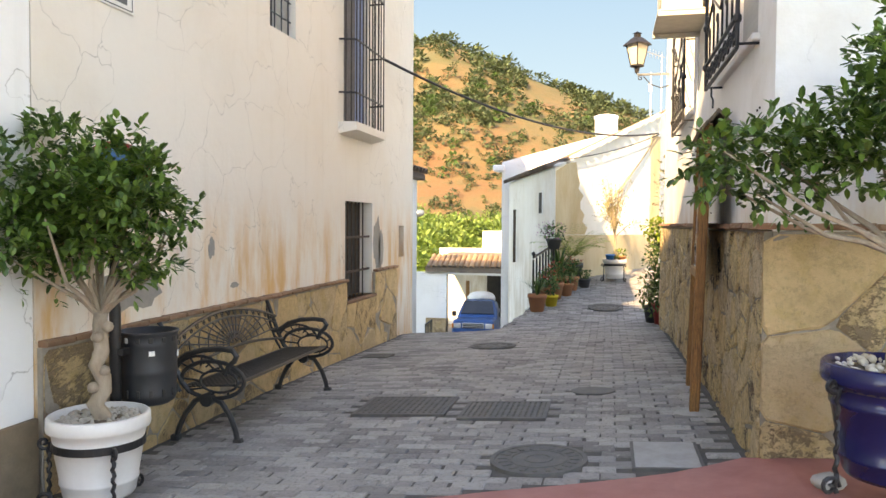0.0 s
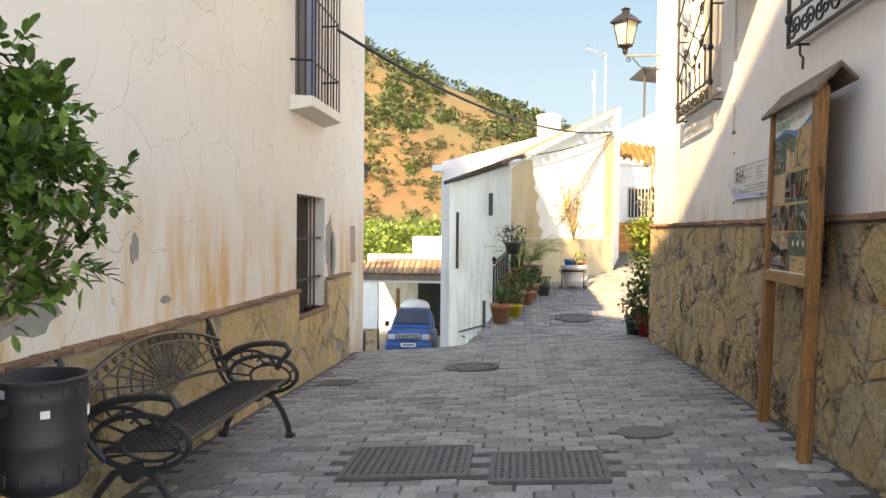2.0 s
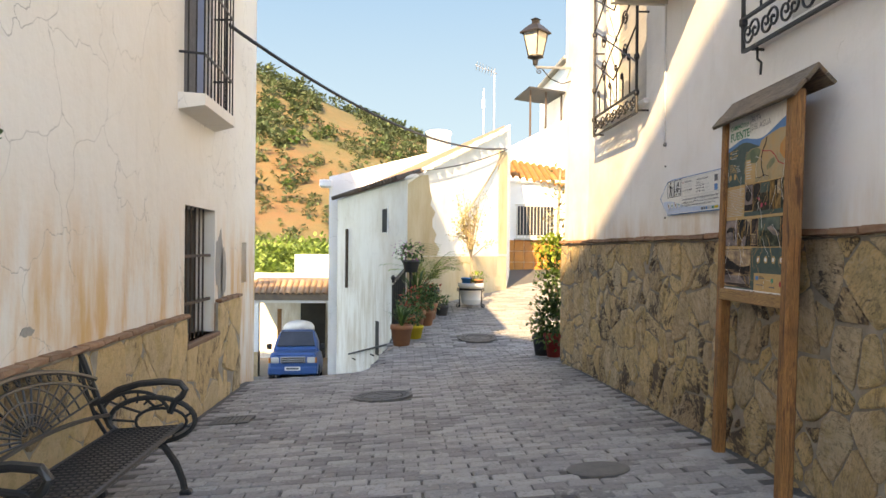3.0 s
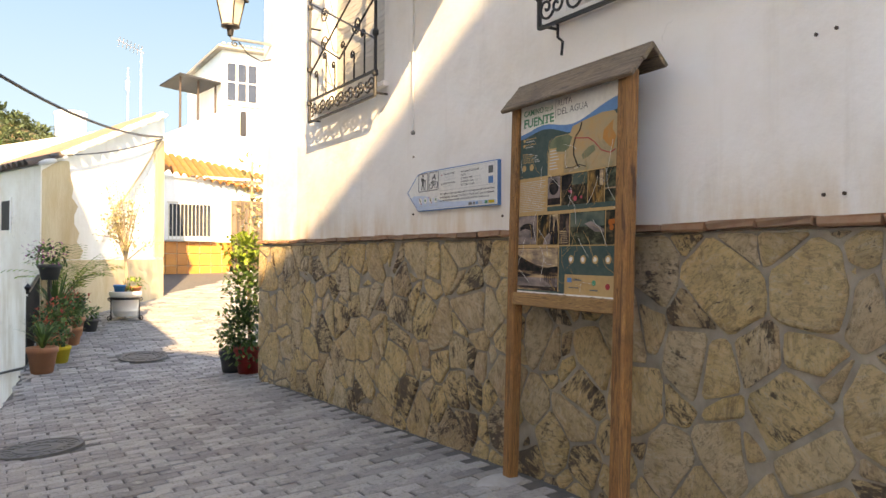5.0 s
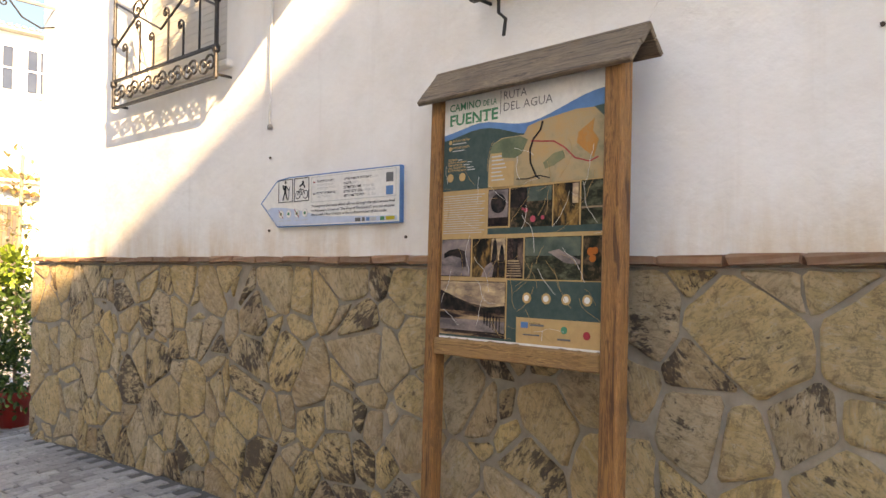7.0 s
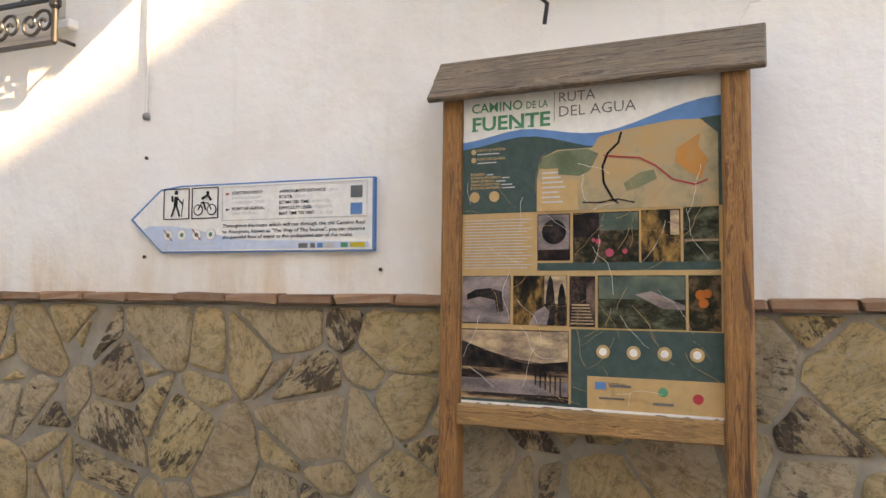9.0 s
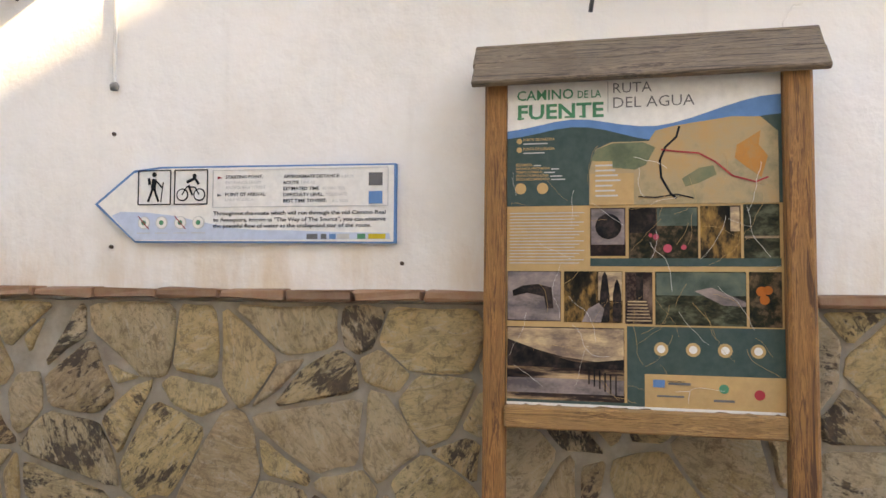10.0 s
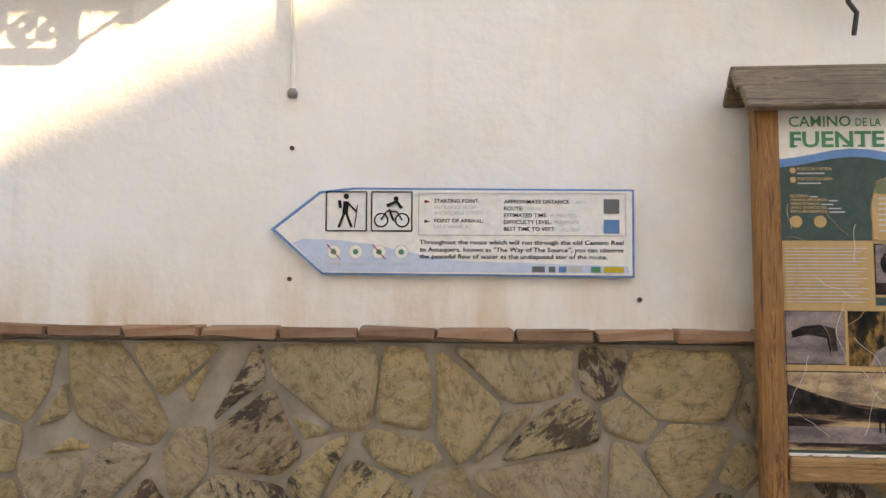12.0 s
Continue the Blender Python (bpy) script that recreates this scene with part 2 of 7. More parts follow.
M_DADO = plain("orange_glazed_tile", (0.62, 0.24, 0.05), (0.5, 0.17, 0.035), 0.4, scale=4, vary=0.08)


# ---- geometry helpers ----
def link(name, bm, material, parent=None, label="", smooth=False):
    me = bpy.data.meshes.new(name)
    bm.normal_update()
    bm.to_mesh(me)
    bm.free()
    if smooth:
        for poly in me.polygons:
            poly.use_smooth = True
    if material:
        me.materials.append(material)
    ob = new(name, me)
    if parent:
        ob.parent = parent
    if label:
        ob["label"] = label
    return ob


def part(name, bm, material, parent, label="", smooth=False):
    return link(name, bm, material, parent, label, smooth)


def thing(name, label, category, group="", kind="", at=(0, 0, 0), turn=0):
    e = new(name)
    e.empty_display_size = 0.1
    e.matrix_world = pose(*at, 0, 0, turn)
    return tagged(e, label, category, group, kind)


def box(bm, x0, y0, z0, x1, y1, z1, bevel=0.0, m=None):
    vs = [bm.verts.new(c) for c in ((x0, y0, z0), (x1, y0, z0), (x1, y1, z0), (x0, y1, z0), (x0, y0, z1), (x1, y0, z1), (x1, y1, z1), (x0, y1, z1))]
    fs = [bm.faces.new([vs[i] for i in f]) for f in ((0, 3, 2, 1), (4, 5, 6, 7), (0, 1, 5, 4), (1, 2, 6, 5), (2, 3, 7, 6), (3, 0, 4, 7))]
    if bevel:
        r = bmesh.ops.bevel(bm, geom=list({e for f in fs for e in f.edges}), offset=bevel, segments=1, affect="EDGES", profile=0.6)
        vs = list({v for f in r["faces"] for v in f.verts} | {v for v in vs if v.is_valid})
    if m is not None:
        for v in vs:
            if v.is_valid:
                v.co = m @ v.co
    return bm


def boxed(*a, bevel=0.0, m=None):
    return box(bmesh.new(), *a, bevel=bevel, m=m)


def prism(bm, pts, z0, z1):
    """An upright prism over a plan polygon; z1 may be a function of x, y."""
    top = z1 if callable(z1) else (lambda x, y: z1)
    a = [bm.verts.new((x, y, z0)) for x, y in pts]
    b = [bm.verts.new((x, y, top(x, y))) for x, y in pts]
    n = len(pts)
    bm.faces.new(a[::-1])
    bm.faces.new(b)
    for i in range(n):
        bm.faces.new((a[i], a[(i + 1) % n], b[(i + 1) % n], b[i]))
    return bm


def tube(bm, pts, r, sides=6, closed=False, taper=None):
    pts = [Vector(p) for p in pts]
    n = len(pts)
    rings, up = [], None
    for i, p in enumerate(pts):
        a = pts[(i - 1) % n] if closed or i else p
        b = pts[(i + 1) % n] if closed or i < n - 1 else p
        d = (b - a).normalized()
        if up is None:
            up = d.orthogonal().normalized()
        up = (up - d * up.dot(d)).normalized()
        side = d.cross(up)
        rr = r if taper is None else r * (1 + (taper - 1) * i / (n - 1))
        rings.append([bm.verts.new(p + rr * (up * math.cos(t) + side * math.sin(t))) for t in [2 * math.pi * k / sides for k in range(sides)]])
    for i in range(n if closed else n - 1):
        a, b = rings[i], rings[(i + 1) % n]
        for k in range(sides):
            bm.faces.new((a[k], a[(k + 1) % sides], b[(k + 1) % sides], b[k]))
    if not closed:
        bm.faces.new(rings[0][::-1])
        bm.faces.new(rings[-1])
    return bm


def lathe(bm, profile, sides=24, centre=(0, 0, 0)):
    """A turned shape from (radius, height) pairs."""
    cx, cy, cz = centre
    rings = []
    for r, z in profile:
        if r < 1e-5:
            rings.append([bm.verts.new((cx, cy, cz + z))])
        else:
            rings.append([bm.verts.new((cx + r * math.cos(2 * math.pi * k / sides), cy + r * math.sin(2 * math.pi * k / sides), cz + z)) for k in range(sides)])
    for a, b in zip(rings, rings[1:]):
        for k in range(sides):
            j = (k + 1) % sides
            if len(a) == 1 and len(b) == 1:
                continue
            if len(a) == 1:
                bm.faces.new((a[0], b[j], b[k]))
            elif len(b) == 1:
                bm.faces.new((a[k], a[j], b[0]))
            else:
                bm.faces.new((a[k], a[j], b[j], b[k]))
    return bm


def spiral(centre, u, v, r0, turns, start=0.0, steps=18, r1=0.004):
    c, u, v = Vector(centre), Vector(u), Vector(v)
    return [c + (r0 + (r1 - r0) * i / steps) * (u * math.cos(start + turns * 2 * math.pi * i / steps) + v * math.sin(start + turns * 2 * math.pi * i / steps)) for i in range(steps + 1)]


def clip(poly, px, py, nx, ny):
    """The part of a convex polygon where (p - (px, py)) . n <= 0."""
    out = []
    for i, a in enumerate(poly):
        b = poly[(i + 1) % len(poly)]
        da = (a[0] - px) * nx + (a[1] - py) * ny
        db = (b[0] - px) * nx + (b[1] - py) * ny
        if da <= 0:
            out.append(a)
        if (da < 0 < db) or (db < 0 < da):
            t = da / (da - db)
            out.append((a[0] + t * (b[0] - a[0]), a[1] + t * (b[1] - a[1])))
    return out


def rubble_cells(u0, u1, v0, v1, du, dv, gap, rng):
    """Irregular flat stones filling a rectangle, with mortar gaps between them."""
    seeds = []
    nu, nv = max(1, round((u1 - u0) / du)), max(1, round((v1 - v0) / dv))
    for i in range(nu):
        for j in range(nv):
            if rng.random() < 0.14:
                continue
            if rng.random() < 0.2:
                seeds.append((rng.uniform(u0, u1), rng.uniform(v0, v1)))
            seeds.append((u0 + (i + 0.5 + (0.25 if j % 2 else -0.25) + rng.uniform(-0.46, 0.46)) * (u1 - u0) / nu, v0 + (j + 0.5 + rng.uniform(-0.46, 0.46)) * (v1 - v0) / nv))
    heft = [rng.uniform(-0.3, 0.3) * du * dv for _ in seeds]
    cells = []
    for i, s in enumerate(seeds):
        poly = [(u0, v0), (u1, v0), (u1, v1), (u0, v1)]
        g = gap * rng.uniform(0.5, 1.5)
        for k, o in enumerate(seeds):
            if k == i:
                continue
            dx, dy = o[0] - s[0], o[1] - s[1]
            d = math.hypot(dx, dy)
            if d > 3 * max(du, dv):
                continue
            dx, dy = dx / d, dy / d
            reach = max(0.2 * d, min(0.8 * d, d / 2 + (heft[i] - heft[k]) / d)) - g / 2
            poly = clip(poly, s[0] + dx * reach, s[1] + dy * reach, dx, dy)
            if len(poly) < 3:
                break
        if len(poly) >= 3:
            pts = [p for n, p in enumerate(poly) if math.dist(p, poly[n - 1]) > 0.02]
            if len(pts) >= 3:
                cells.append(pts)
    return cells


def stone_piece(poly, place, depth, rng):
    """One stone: an uneven polygon with chamfered rim. place maps (u, v, out) to the world."""
    bm = bmesh.new()
    cu, cv = sum(p[0] for p in poly) / len(poly), sum(p[1] for p in poly) / len(poly)
    rim = []
    for i, p in enumerate(poly):
        # each side gives a few points, drawn in a little at the corners
        q = poly[(i + 1) % len(poly)]
        L = math.dist(p, q)
        for f in ((0.5,) if L < 0.05 else (0.13, 0.87) if L < 0.13 else (0.09, 0.48, 0.91)):
            k = rng.uniform(-0.009, 0.007) if 0.2 < f < 0.8 else rng.uniform(-0.006, 0.003)
            mx, my = p[0] + f * (q[0] - p[0]), p[1] + f * (q[1] - p[1])
            R = math.hypot(mx - cu, my - cv) + 1e-6
            rim.append((mx + k * (mx - cu) / R, my + k * (my - cv) / R))
    tilt_u, tilt_v = rng.uniform(-0.04, 0.04), rng.uniform(-0.04, 0.04)
    outs = [depth * rng.uniform(0.8, 1.15) for _ in rim]
    a = [bm.verts.new(place(u, v, -0.03)) for u, v in rim]
    b = [bm.verts.new(place(u, v, o * 0.55)) for (u, v), o in zip(rim, outs)]
    c = []
    for (u, v), o in zip(rim, outs):
        s = 0.014 / (math.hypot(u - cu, v - cv) + 1e-6)
        uu, vv = u + (cu - u) * s, v + (cv - v) * s
        c.append(bm.verts.new(place(uu, vv, o + tilt_u * (uu - cu) + tilt_v * (vv - cv))))
    mid = bm.verts.new(place(cu, cv, depth * rng.uniform(0.95, 1.3)))
    n = len(rim)
    for i in range(n):
        j = (i + 1) % n
        bm.faces.new((a[i], a[j], b[j], b[i]))
        bm.faces.new((b[i], b[j], c[j], c[i]))
        bm.faces.new((c[i], c[j], mid))
    bmesh.ops.recalc_face_normals(bm, faces=bm.faces)
    return bm


# ---- ground heights ----
def smooth(a, b, t):
    t = min(1.0, max(0.0, (t - a) / (b - a)))
    return t * t * (3 - 2 * t)


def divide(y):
    """x of the line between the alley that climbs and the ramp that falls."""
    return -1.62 + 0.115 * (y - 12.2)


def road_z(x, y):
    cross = 0.035 + 0.062 * (max(-3.5, min(1.2, x)) + 0.4)
    near = cross - 0.031 * max(0.0, min(y, 12.0) - 6.5)
    if y <= 11.2:
        return near
    flat = smooth(11.2, 13.5, y)
    alley = near * (1 - flat) + flat * (-0.10 + 0.02 * x)
    alley += 0.1 * max(0.0, min(y, 17.5) - 13.3) + 0.072 * max(0.0, y - 17.5)
    ramp_z = near - 0.178 * max(0.0, min(y, 28.5) - 11.7) - 0.06 * smooth(11.2, 12.4, y)
    side = smooth(divide(y) - 0.14, divide(y) + 0.02, x) if y > 12.2 else smooth(divide(y) - 0.14 - 1.2 * (12.2 - y), divide(y) + 0.02 + 0.8 * (12.2 - y), x)
    return ramp_z * (1 - side) + alley * side


CREST = 205.0


def land_z(x, y):
    """Valley floor behind the village and the dry hill beyond it."""
    base = -4.2 + 2.0 * smooth(32, 60, y)
    if y > 70:
        az = math.degrees(math.atan2(x, y))
        crest = 51.5 - 1.5 * (az + 12.5) if az > -12.5 else 51.5 - 0.3 * (-12.5 - az)
        crest = max(8.0, crest) + 2.2 * noise.noise((x * 0.03, 3.1, 0.0)) + 1.0 * noise.noise((x * 0.1, 1.1, 0.0))
        t = smooth(70, CREST, y) * 0.55 + 0.45 * max(0.0, min(1.0, (y - 70) / (CREST - 70)))
        base += (crest + 2) * t - 0.25 * max(0.0, y - CREST)
        base += 1.6 * noise.noise((x * 0.05, y * 0.05, 0.5)) * smooth(80, 110, y)
    return base


def sheet(bm, x0, x1, y0, y1, nx, ny, height):
    rows = [[bm.verts.new((x0 + (x1 - x0) * i / nx, y0 + (y1 - y0) * j / ny, height(x0 + (x1 - x0) * i / nx, y0 + (y1 - y0) * j / ny))) for i in range(nx + 1)] for j in range(ny + 1)]
    for a, b in zip(rows, rows[1:]):
        for i in range(nx):
            bm.faces.new((a[i], a[i + 1], b[i + 1], b[i]))
    return bm


def hill_mat():
    m, nt, p = begin("dry_hillside", 0.95)
    big = noise_tex(nt, 0.045, 7, 0.62)
    col = ramp(nt, big, [(0.35, (0.19, 0.095, 0.04)), (0.45, (0.18, 0.115, 0.046)), (0.6, (0.12, 0.105, 0.042))])
    fine = noise_tex(nt, 0.3, 9, 0.78)
    col = mixc(nt, calc(nt, "MULTIPLY", window_of(nt, fine, 0.5, 0.62), 0.7), col, (0.1, 0.1, 0.042))
    z = position_axis(nt, 2)
    col = mixc(nt, calc(nt, "SUBTRACT", 1.0, window_of(nt, z, -4.0, 3.0)), col, (0.12, 0.17, 0.04))
    nt.links.new(col, p.inputs["Base Color"])
    bump(nt, p, fine, 0.8, 0.5)
    return m


M_HILL = hill_mat()

# ---- ground ----
bm = bmesh.new()
sheet(bm, -420, 420, 29, 620, 150, 120, land_z)
sheet(bm, -420, 420, -620, 29, 40, 40, lambda x, y: -4.2 if y < 28.9 else land_z(x, 29))
tagged(link("ground", bm, M_HILL, smooth=True), "dry ochre hillside above a green valley floor", "ground", kind="structure")

bm = sheet(bmesh.new(), -8.5, 1.4, -14.0, 29.0, 99, 215, lambda x, y: road_z(x, y) - 0.012)
sheet(bm, 1.4, 9.0, -14.0, 29.0, 19, 215, lambda x, y: road_z(x, y) - 0.012)
bmesh.ops.remove_doubles(bm, verts=bm.verts, dist=0.001)
road = tagged(link("road", bm, M_JOINT, smooth=True), "grey village street of small setts falling to a ramp", "street", kind="structure")

# hazy blue sky beyond the hill
m, nt, p = begin("hazy_sky", 1.0)
p.inputs["Base Color"].default_value = (0, 0, 0, 1)
p.inputs["Specular IOR Level"].default_value = 0
nt.links.new(ramp(nt, calc(nt, "MULTIPLY", position_axis(nt, 2), 1 / 250), [(0.1, (0.085, 0.138, 0.2)), (0.9, (0.035, 0.085, 0.175))]), p.inputs["Emission Color"])
p.inputs["Emission Strength"].default_value = 1.0
bm = bmesh.new()
ring = [(500 * math.sin(math.radians(a)), 500 * math.cos(math.radians(a))) for a in range(-60, 51, 5)]
cols = [[bm.verts.new((x, y, z)) for z in (-20, 250)] for x, y in ring]
for a, b in zip(cols, cols[1:]):
    bm.faces.new((a[0], b[0], b[1], a[1]))
tagged(link("backdrop", bm, m), "clear pale blue sky beyond the hill", "sky", kind="structure")

# ---- left house ----
LX = -3.22
house_left = thing("house", "old cream limewashed house with barred windows and stone dado", "house")


def wall_with_holes(name, x0, x1, y0, y1, z0, z1, holes, material, parent):
    """A wall along y, cut through by rectangular holes (ya, za, yb, zb)."""
    ys = sorted({y0, y1, *[h[0] for h in holes], *[h[2] for h in holes]})
    zs = sorted({z0, z1, *[h[1] for h in holes], *[h[3] for h in holes]})
    bm = bmesh.new()
    inside = lambda y, z: any(h[0] < y < h[2] and h[1] < z < h[3] for h in holes)
    solid = [[not inside((a + b) / 2, (c + d) / 2) for c, d in zip(zs, zs[1:])] for a, b in zip(ys, ys[1:])]
    V = {}

    def v(*c):
        if c not in V:
            V[c] = bm.verts.new(c)
        return V[c]
    for i in range(len(ys) - 1):
        for j in range(len(zs) - 1):
            if not solid[i][j]:
                continue
            a, b, c, d = ys[i], ys[i + 1], zs[j], zs[j + 1]
            bm.faces.new((v(x1, a, c), v(x1, b, c), v(x1, b, d), v(x1, a, d)))
            bm.faces.new((v(x0, b, c), v(x0, a, c), v(x0, a, d), v(x0, b, d)))
            get = lambda p, q: 0 <= p < len(ys) - 1 and 0 <= q < len(zs) - 1 and solid[p][q]
            if not get(i - 1, j):
                bm.faces.new((v(x0, a, c), v(x1, a, c), v(x1, a, d), v(x0, a, d)))
            if not get(i + 1, j):
                bm.faces.new((v(x1, b, c), v(x0, b, c), v(x0, b, d), v(x1, b, d)))
            if not get(i, j - 1):
                bm.faces.new((v(x0, a, c), v(x0, b, c), v(x1, b, c), v(x1, a, c)))
            if not get(i, j + 1):
                bm.faces.new((v(x1, a, d), v(x1, b, d), v(x0, b, d), v(x0, a, d)))
    return part(name, bm, material, parent)


LEFT_TOP = 7.3
HOLES_L = [(8.85, 0.5, 9.95, 1.77), (8.78, 2.75, 9.72, 5.0), (6.72, 3.42, 7.33, 4.6), (11.3, 0.95, 11.6, 1.45)]
wall_with_holes("wall", LX - 0.4, LX, 3.64, 12.15, -1.2, LEFT_TOP, HOLES_L, M_LEFT, house_left)
part("wall", boxed(-6.19, 3.64, -1.2, LX - 0.4, 4.0, LEFT_TOP), M_LEFT, house_left)
part("wall", boxed(-6.19, 11.8, -3.5, LX - 0.4, 12.15, LEFT_TOP), M_LEFT, house_left)
part("roof", boxed(-6.19, 3.55, LEFT_TOP, LX + 0.12, 12.2, LEFT_TOP + 0.16), M_TILE, house_left)
# dark sheet painted as the unlit room behind the windows
part("room_shade", boxed(-5.6, 4.1, -1.0, -5.5, 11.7, LEFT_TOP - 0.1), M_DARK, house_left)

# unseen tall block, added to keep the sun off the garage and car
part("unseen_shade_block", boxed(-15.0, 3.9, -4.0, -6.2, 12.1, 10.8), M_LEFT, house_left)

# house before it and an unseen block added behind the walker; both shade the street
house_near = thing("house", "white limewashed house with a low stone plinth", "house")
part("wall", boxed(-9.5, 0.2, -1.0, LX + 0.03, 3.63, 0.34), M_PLINTH, house_near, "dark stained stone plinth")
part("wall", boxed(-9.5, 0.2, 0.34, LX, 3.63, 4.4), M_WHITE, house_near)
shade_back = thing("house", "tall unseen white block added behind the walker to shade the street", "house")
# top slope is set to shape the shadow edge on the right wall
bm = prism(bmesh.new(), [(-9.0, -14.0), (-9.0, -9.1), (0.5, -9.1), (0.5, -14.0)], -1.0, lambda x, y: 11.15 - 0.6 * x)
bmesh.ops.recalc_face_normals(bm, faces=bm.faces)
part("wall", bm, M_WHITE, shade_back)

# lower annex past the end of the left house
annex = thing("house", "low white annex with a tiled eave beside the ramp", "house")
part("wall", boxed(-9.0, 12.2, -4.0, -4.15, 16.0, 2.45), M_WHITE, annex)
part("roof", boxed(-9.0, 12.16, 2.45, -3.98, 16.1, 2.6, bevel=0.03), M_TILE_D, annex)

# ---- right house ----
RX = 0.93
house_right = thing("house", "white limewashed house with a rubble stone dado and iron grilles", "house")
HOLES_R = [(8.56, 2.75, 9.86, 4.6), (4.95, 2.68, 6.35, 4.6)]
wall_with_holes("wall", RX, RX + 0.4, 4.42, 10.55, -0.5, 7.0, HOLES_R, M_RIGHT, house_right)
bm = prism(bmesh.new(), [(RX, 10.55), (0.84, 11.38), (1.3, 11.7), (6.5, 11.7), (6.5, 11.3), (RX + 0.4, 11.3), (RX + 0.4, 10.55)], -0.5, 7.0)
part("wall", boxed(RX + 0.4, 4.42, -0.5, 6.5, 4.8, 7.0), M_RIGHT, house_right)
part("wall", boxed(6.1, 4.8, -0.5, 6.5, 11.3, 7.0), M_RIGHT, house_right)
bmesh.ops.recalc_face_normals(bm, faces=bm.faces)
part("wall", bm, M_RIGHT, house_right)
part("roof", boxed(RX - 0.15, 4.3, 7.0, 6.6, 11.8, 7.16), M_TILE, house_right)
# same painted room shade, a dark sheet inside the right house
part("room_shade", boxed(2.6, 4.9, -0.3, 2.7, 11.2, 6.9), M_DARK, house_right)

# ---- old house with the sunlit gable ----
A, B, D = (-1.12, 16.34), (1.27, 19.35), (-2.95, 22.6)
C = (1.85, 22.6)
old_house = thing("house", "crumbling whitewashed house with a single-pitch tiled roof", "house")


def old_top(x, y):
    # rises from the eave line A-D towards B
    ex, ey = D[0] - A[0], D[1] - A[1]
    L = math.hypot(ex, ey)
    d = abs((x - A[0]) * ey - (y - A[1]) * ex) / L
    return 2.74 + 0.475 * d


part("wall", prism(bmesh.new(), [A, B, C, D], -3.2, old_top), M_OLDW, old_house)

# ---- white house behind it ----
white_house = thing("house", "white house with a sloping bright wall and cornice", "house")
part("wall", prism(bmesh.new(), [(-3.2, 22.75), (1.75, 23.3), (1.75, 30), (-3.2, 30)], -4, lambda x, y: 3.4 + 0.27 * (x + 3.2)), M_WHITE, white_house)

# ---- garage at the foot of the ramp ----
garage = thing("garage", "open white garage with a tiled lean-to roof", "garage")
GY = 28.0
part("wall", boxed(-7.4, GY, -4.2, -6.08, GY + 0.3, -0.42), M_WHITE, garage)
part("lintel", boxed(-6.08, GY, -0.5, -3.3, GY + 0.3, -0.34), M_WHITE, garage)
part("wall", boxed(-7.4, GY + 4.5, -4.2, -2.0, GY + 4.7, 0.4), M_OLDW, garage)
part("floor", boxed(-7.4, GY - 0.1, -4.2, -2.0, GY + 4.5, -3.05), M_GROUT, garage)

# ---- house across the alley top ----
EY = 24.0
end_house = thing("house", "white house with an orange tile dado and lichened roof", "house")
part("wall", boxed(1.8, EY, -0.5, 9, EY + 4, 3.5), M_WHITE, end_house)

# ---- stone dados, brick caps ----
rng = random.Random(4)
bm = bmesh.new()
box(bm, 0.885, 4.40, -0.4, RX - 0.001, 10.55, 1.46)
prism(bm, [(0.885, 10.55), (0.80, 11.36), (0.84, 11.38), (RX, 10.55)], -0.4, 1.46)
box(bm, RX, 4.375, -0.4, 6.5, 4.419, 1.46)
bmesh.ops.recalc_face_normals(bm, faces=bm.faces)
dado_right = tagged(link("wall_dado_right", bm, M_GROUT), "rubble stone dado set in grey mortar", "stone wall", kind="structure")
for poly in rubble_cells(4.40, 10.55, -0.22, 1.45, 0.24, 0.185, 0.016, rng):
    part("stone", stone_piece(poly, lambda u, v, o: (0.885 - o, u, v), 0.016, rng), M_STONE, dado_right)
for poly in rubble_cells(0.0, 0.81, -0.3, 1.45, 0.22, 0.26, 0.02, rng):
    part("stone", stone_piece(poly, lambda u, v, o: (0.885 - 0.085 * u / 0.81 - o, 10.55 + u, v), 0.016, rng), M_STONE, dado_right)
for poly in rubble_cells(0.88, 3.6, -0.1, 1.45, 0.5, 0.45, 0.009, rng):
    part("stone", stone_piece(poly, lambda u, v, o: (u, 4.375 - o, v), 0.012, rng), M_STONE_L, dado_right)


def brick_mesh(length, h, d, seed):
    r = random.Random(seed)
    bm = bmesh.new()
    box(bm, -d / 2, -length / 2, -h / 2, d / 2, length / 2, h / 2, bevel=0.006)
    for v in bm.verts:
        v.co += Vector((r.uniform(-0.006, 0.006), r.uniform(-0.006, 0.006), r.uniform(-0.006, 0.006)))
    me = bpy.data.meshes.new("brick")
    bm.to_mesh(me)
    bm.free()
    me.materials.append(M_BRICK)
    return me


BRICKS = [brick_mesh(0.24, 0.033, 0.1, i) for i in range(5)]


def bricks(parent, p0, p1, n):
    a, b = Vector(p0), Vector(p1)
    ang = math.degrees(math.atan2(b.y - a.y, b.x - a.x)) - 90
    for i in range(n):
        ob = new("brick", rng.choice(BRICKS))
        c = a + (b - a) * (i + 0.5) / n
        ob.parent = parent
        ob.matrix_world = pose(c.x + rng.uniform(-0.004, 0.004), c.y, c.z + rng.uniform(-0.003, 0.003), 0, 0, ang + rng.uniform(-0.6, 0.6))


bricks(dado_right, (0.892, 4.36, 1.485), (0.892, 10.55, 1.49), 25)
bricks(dado_right, (0.888, 10.56, 1.49), (0.81, 11.37, 1.49), 3)
bricks(dado_right, (0.95, 4.405, 1.485), (3.2, 4.405, 1.485), 9)

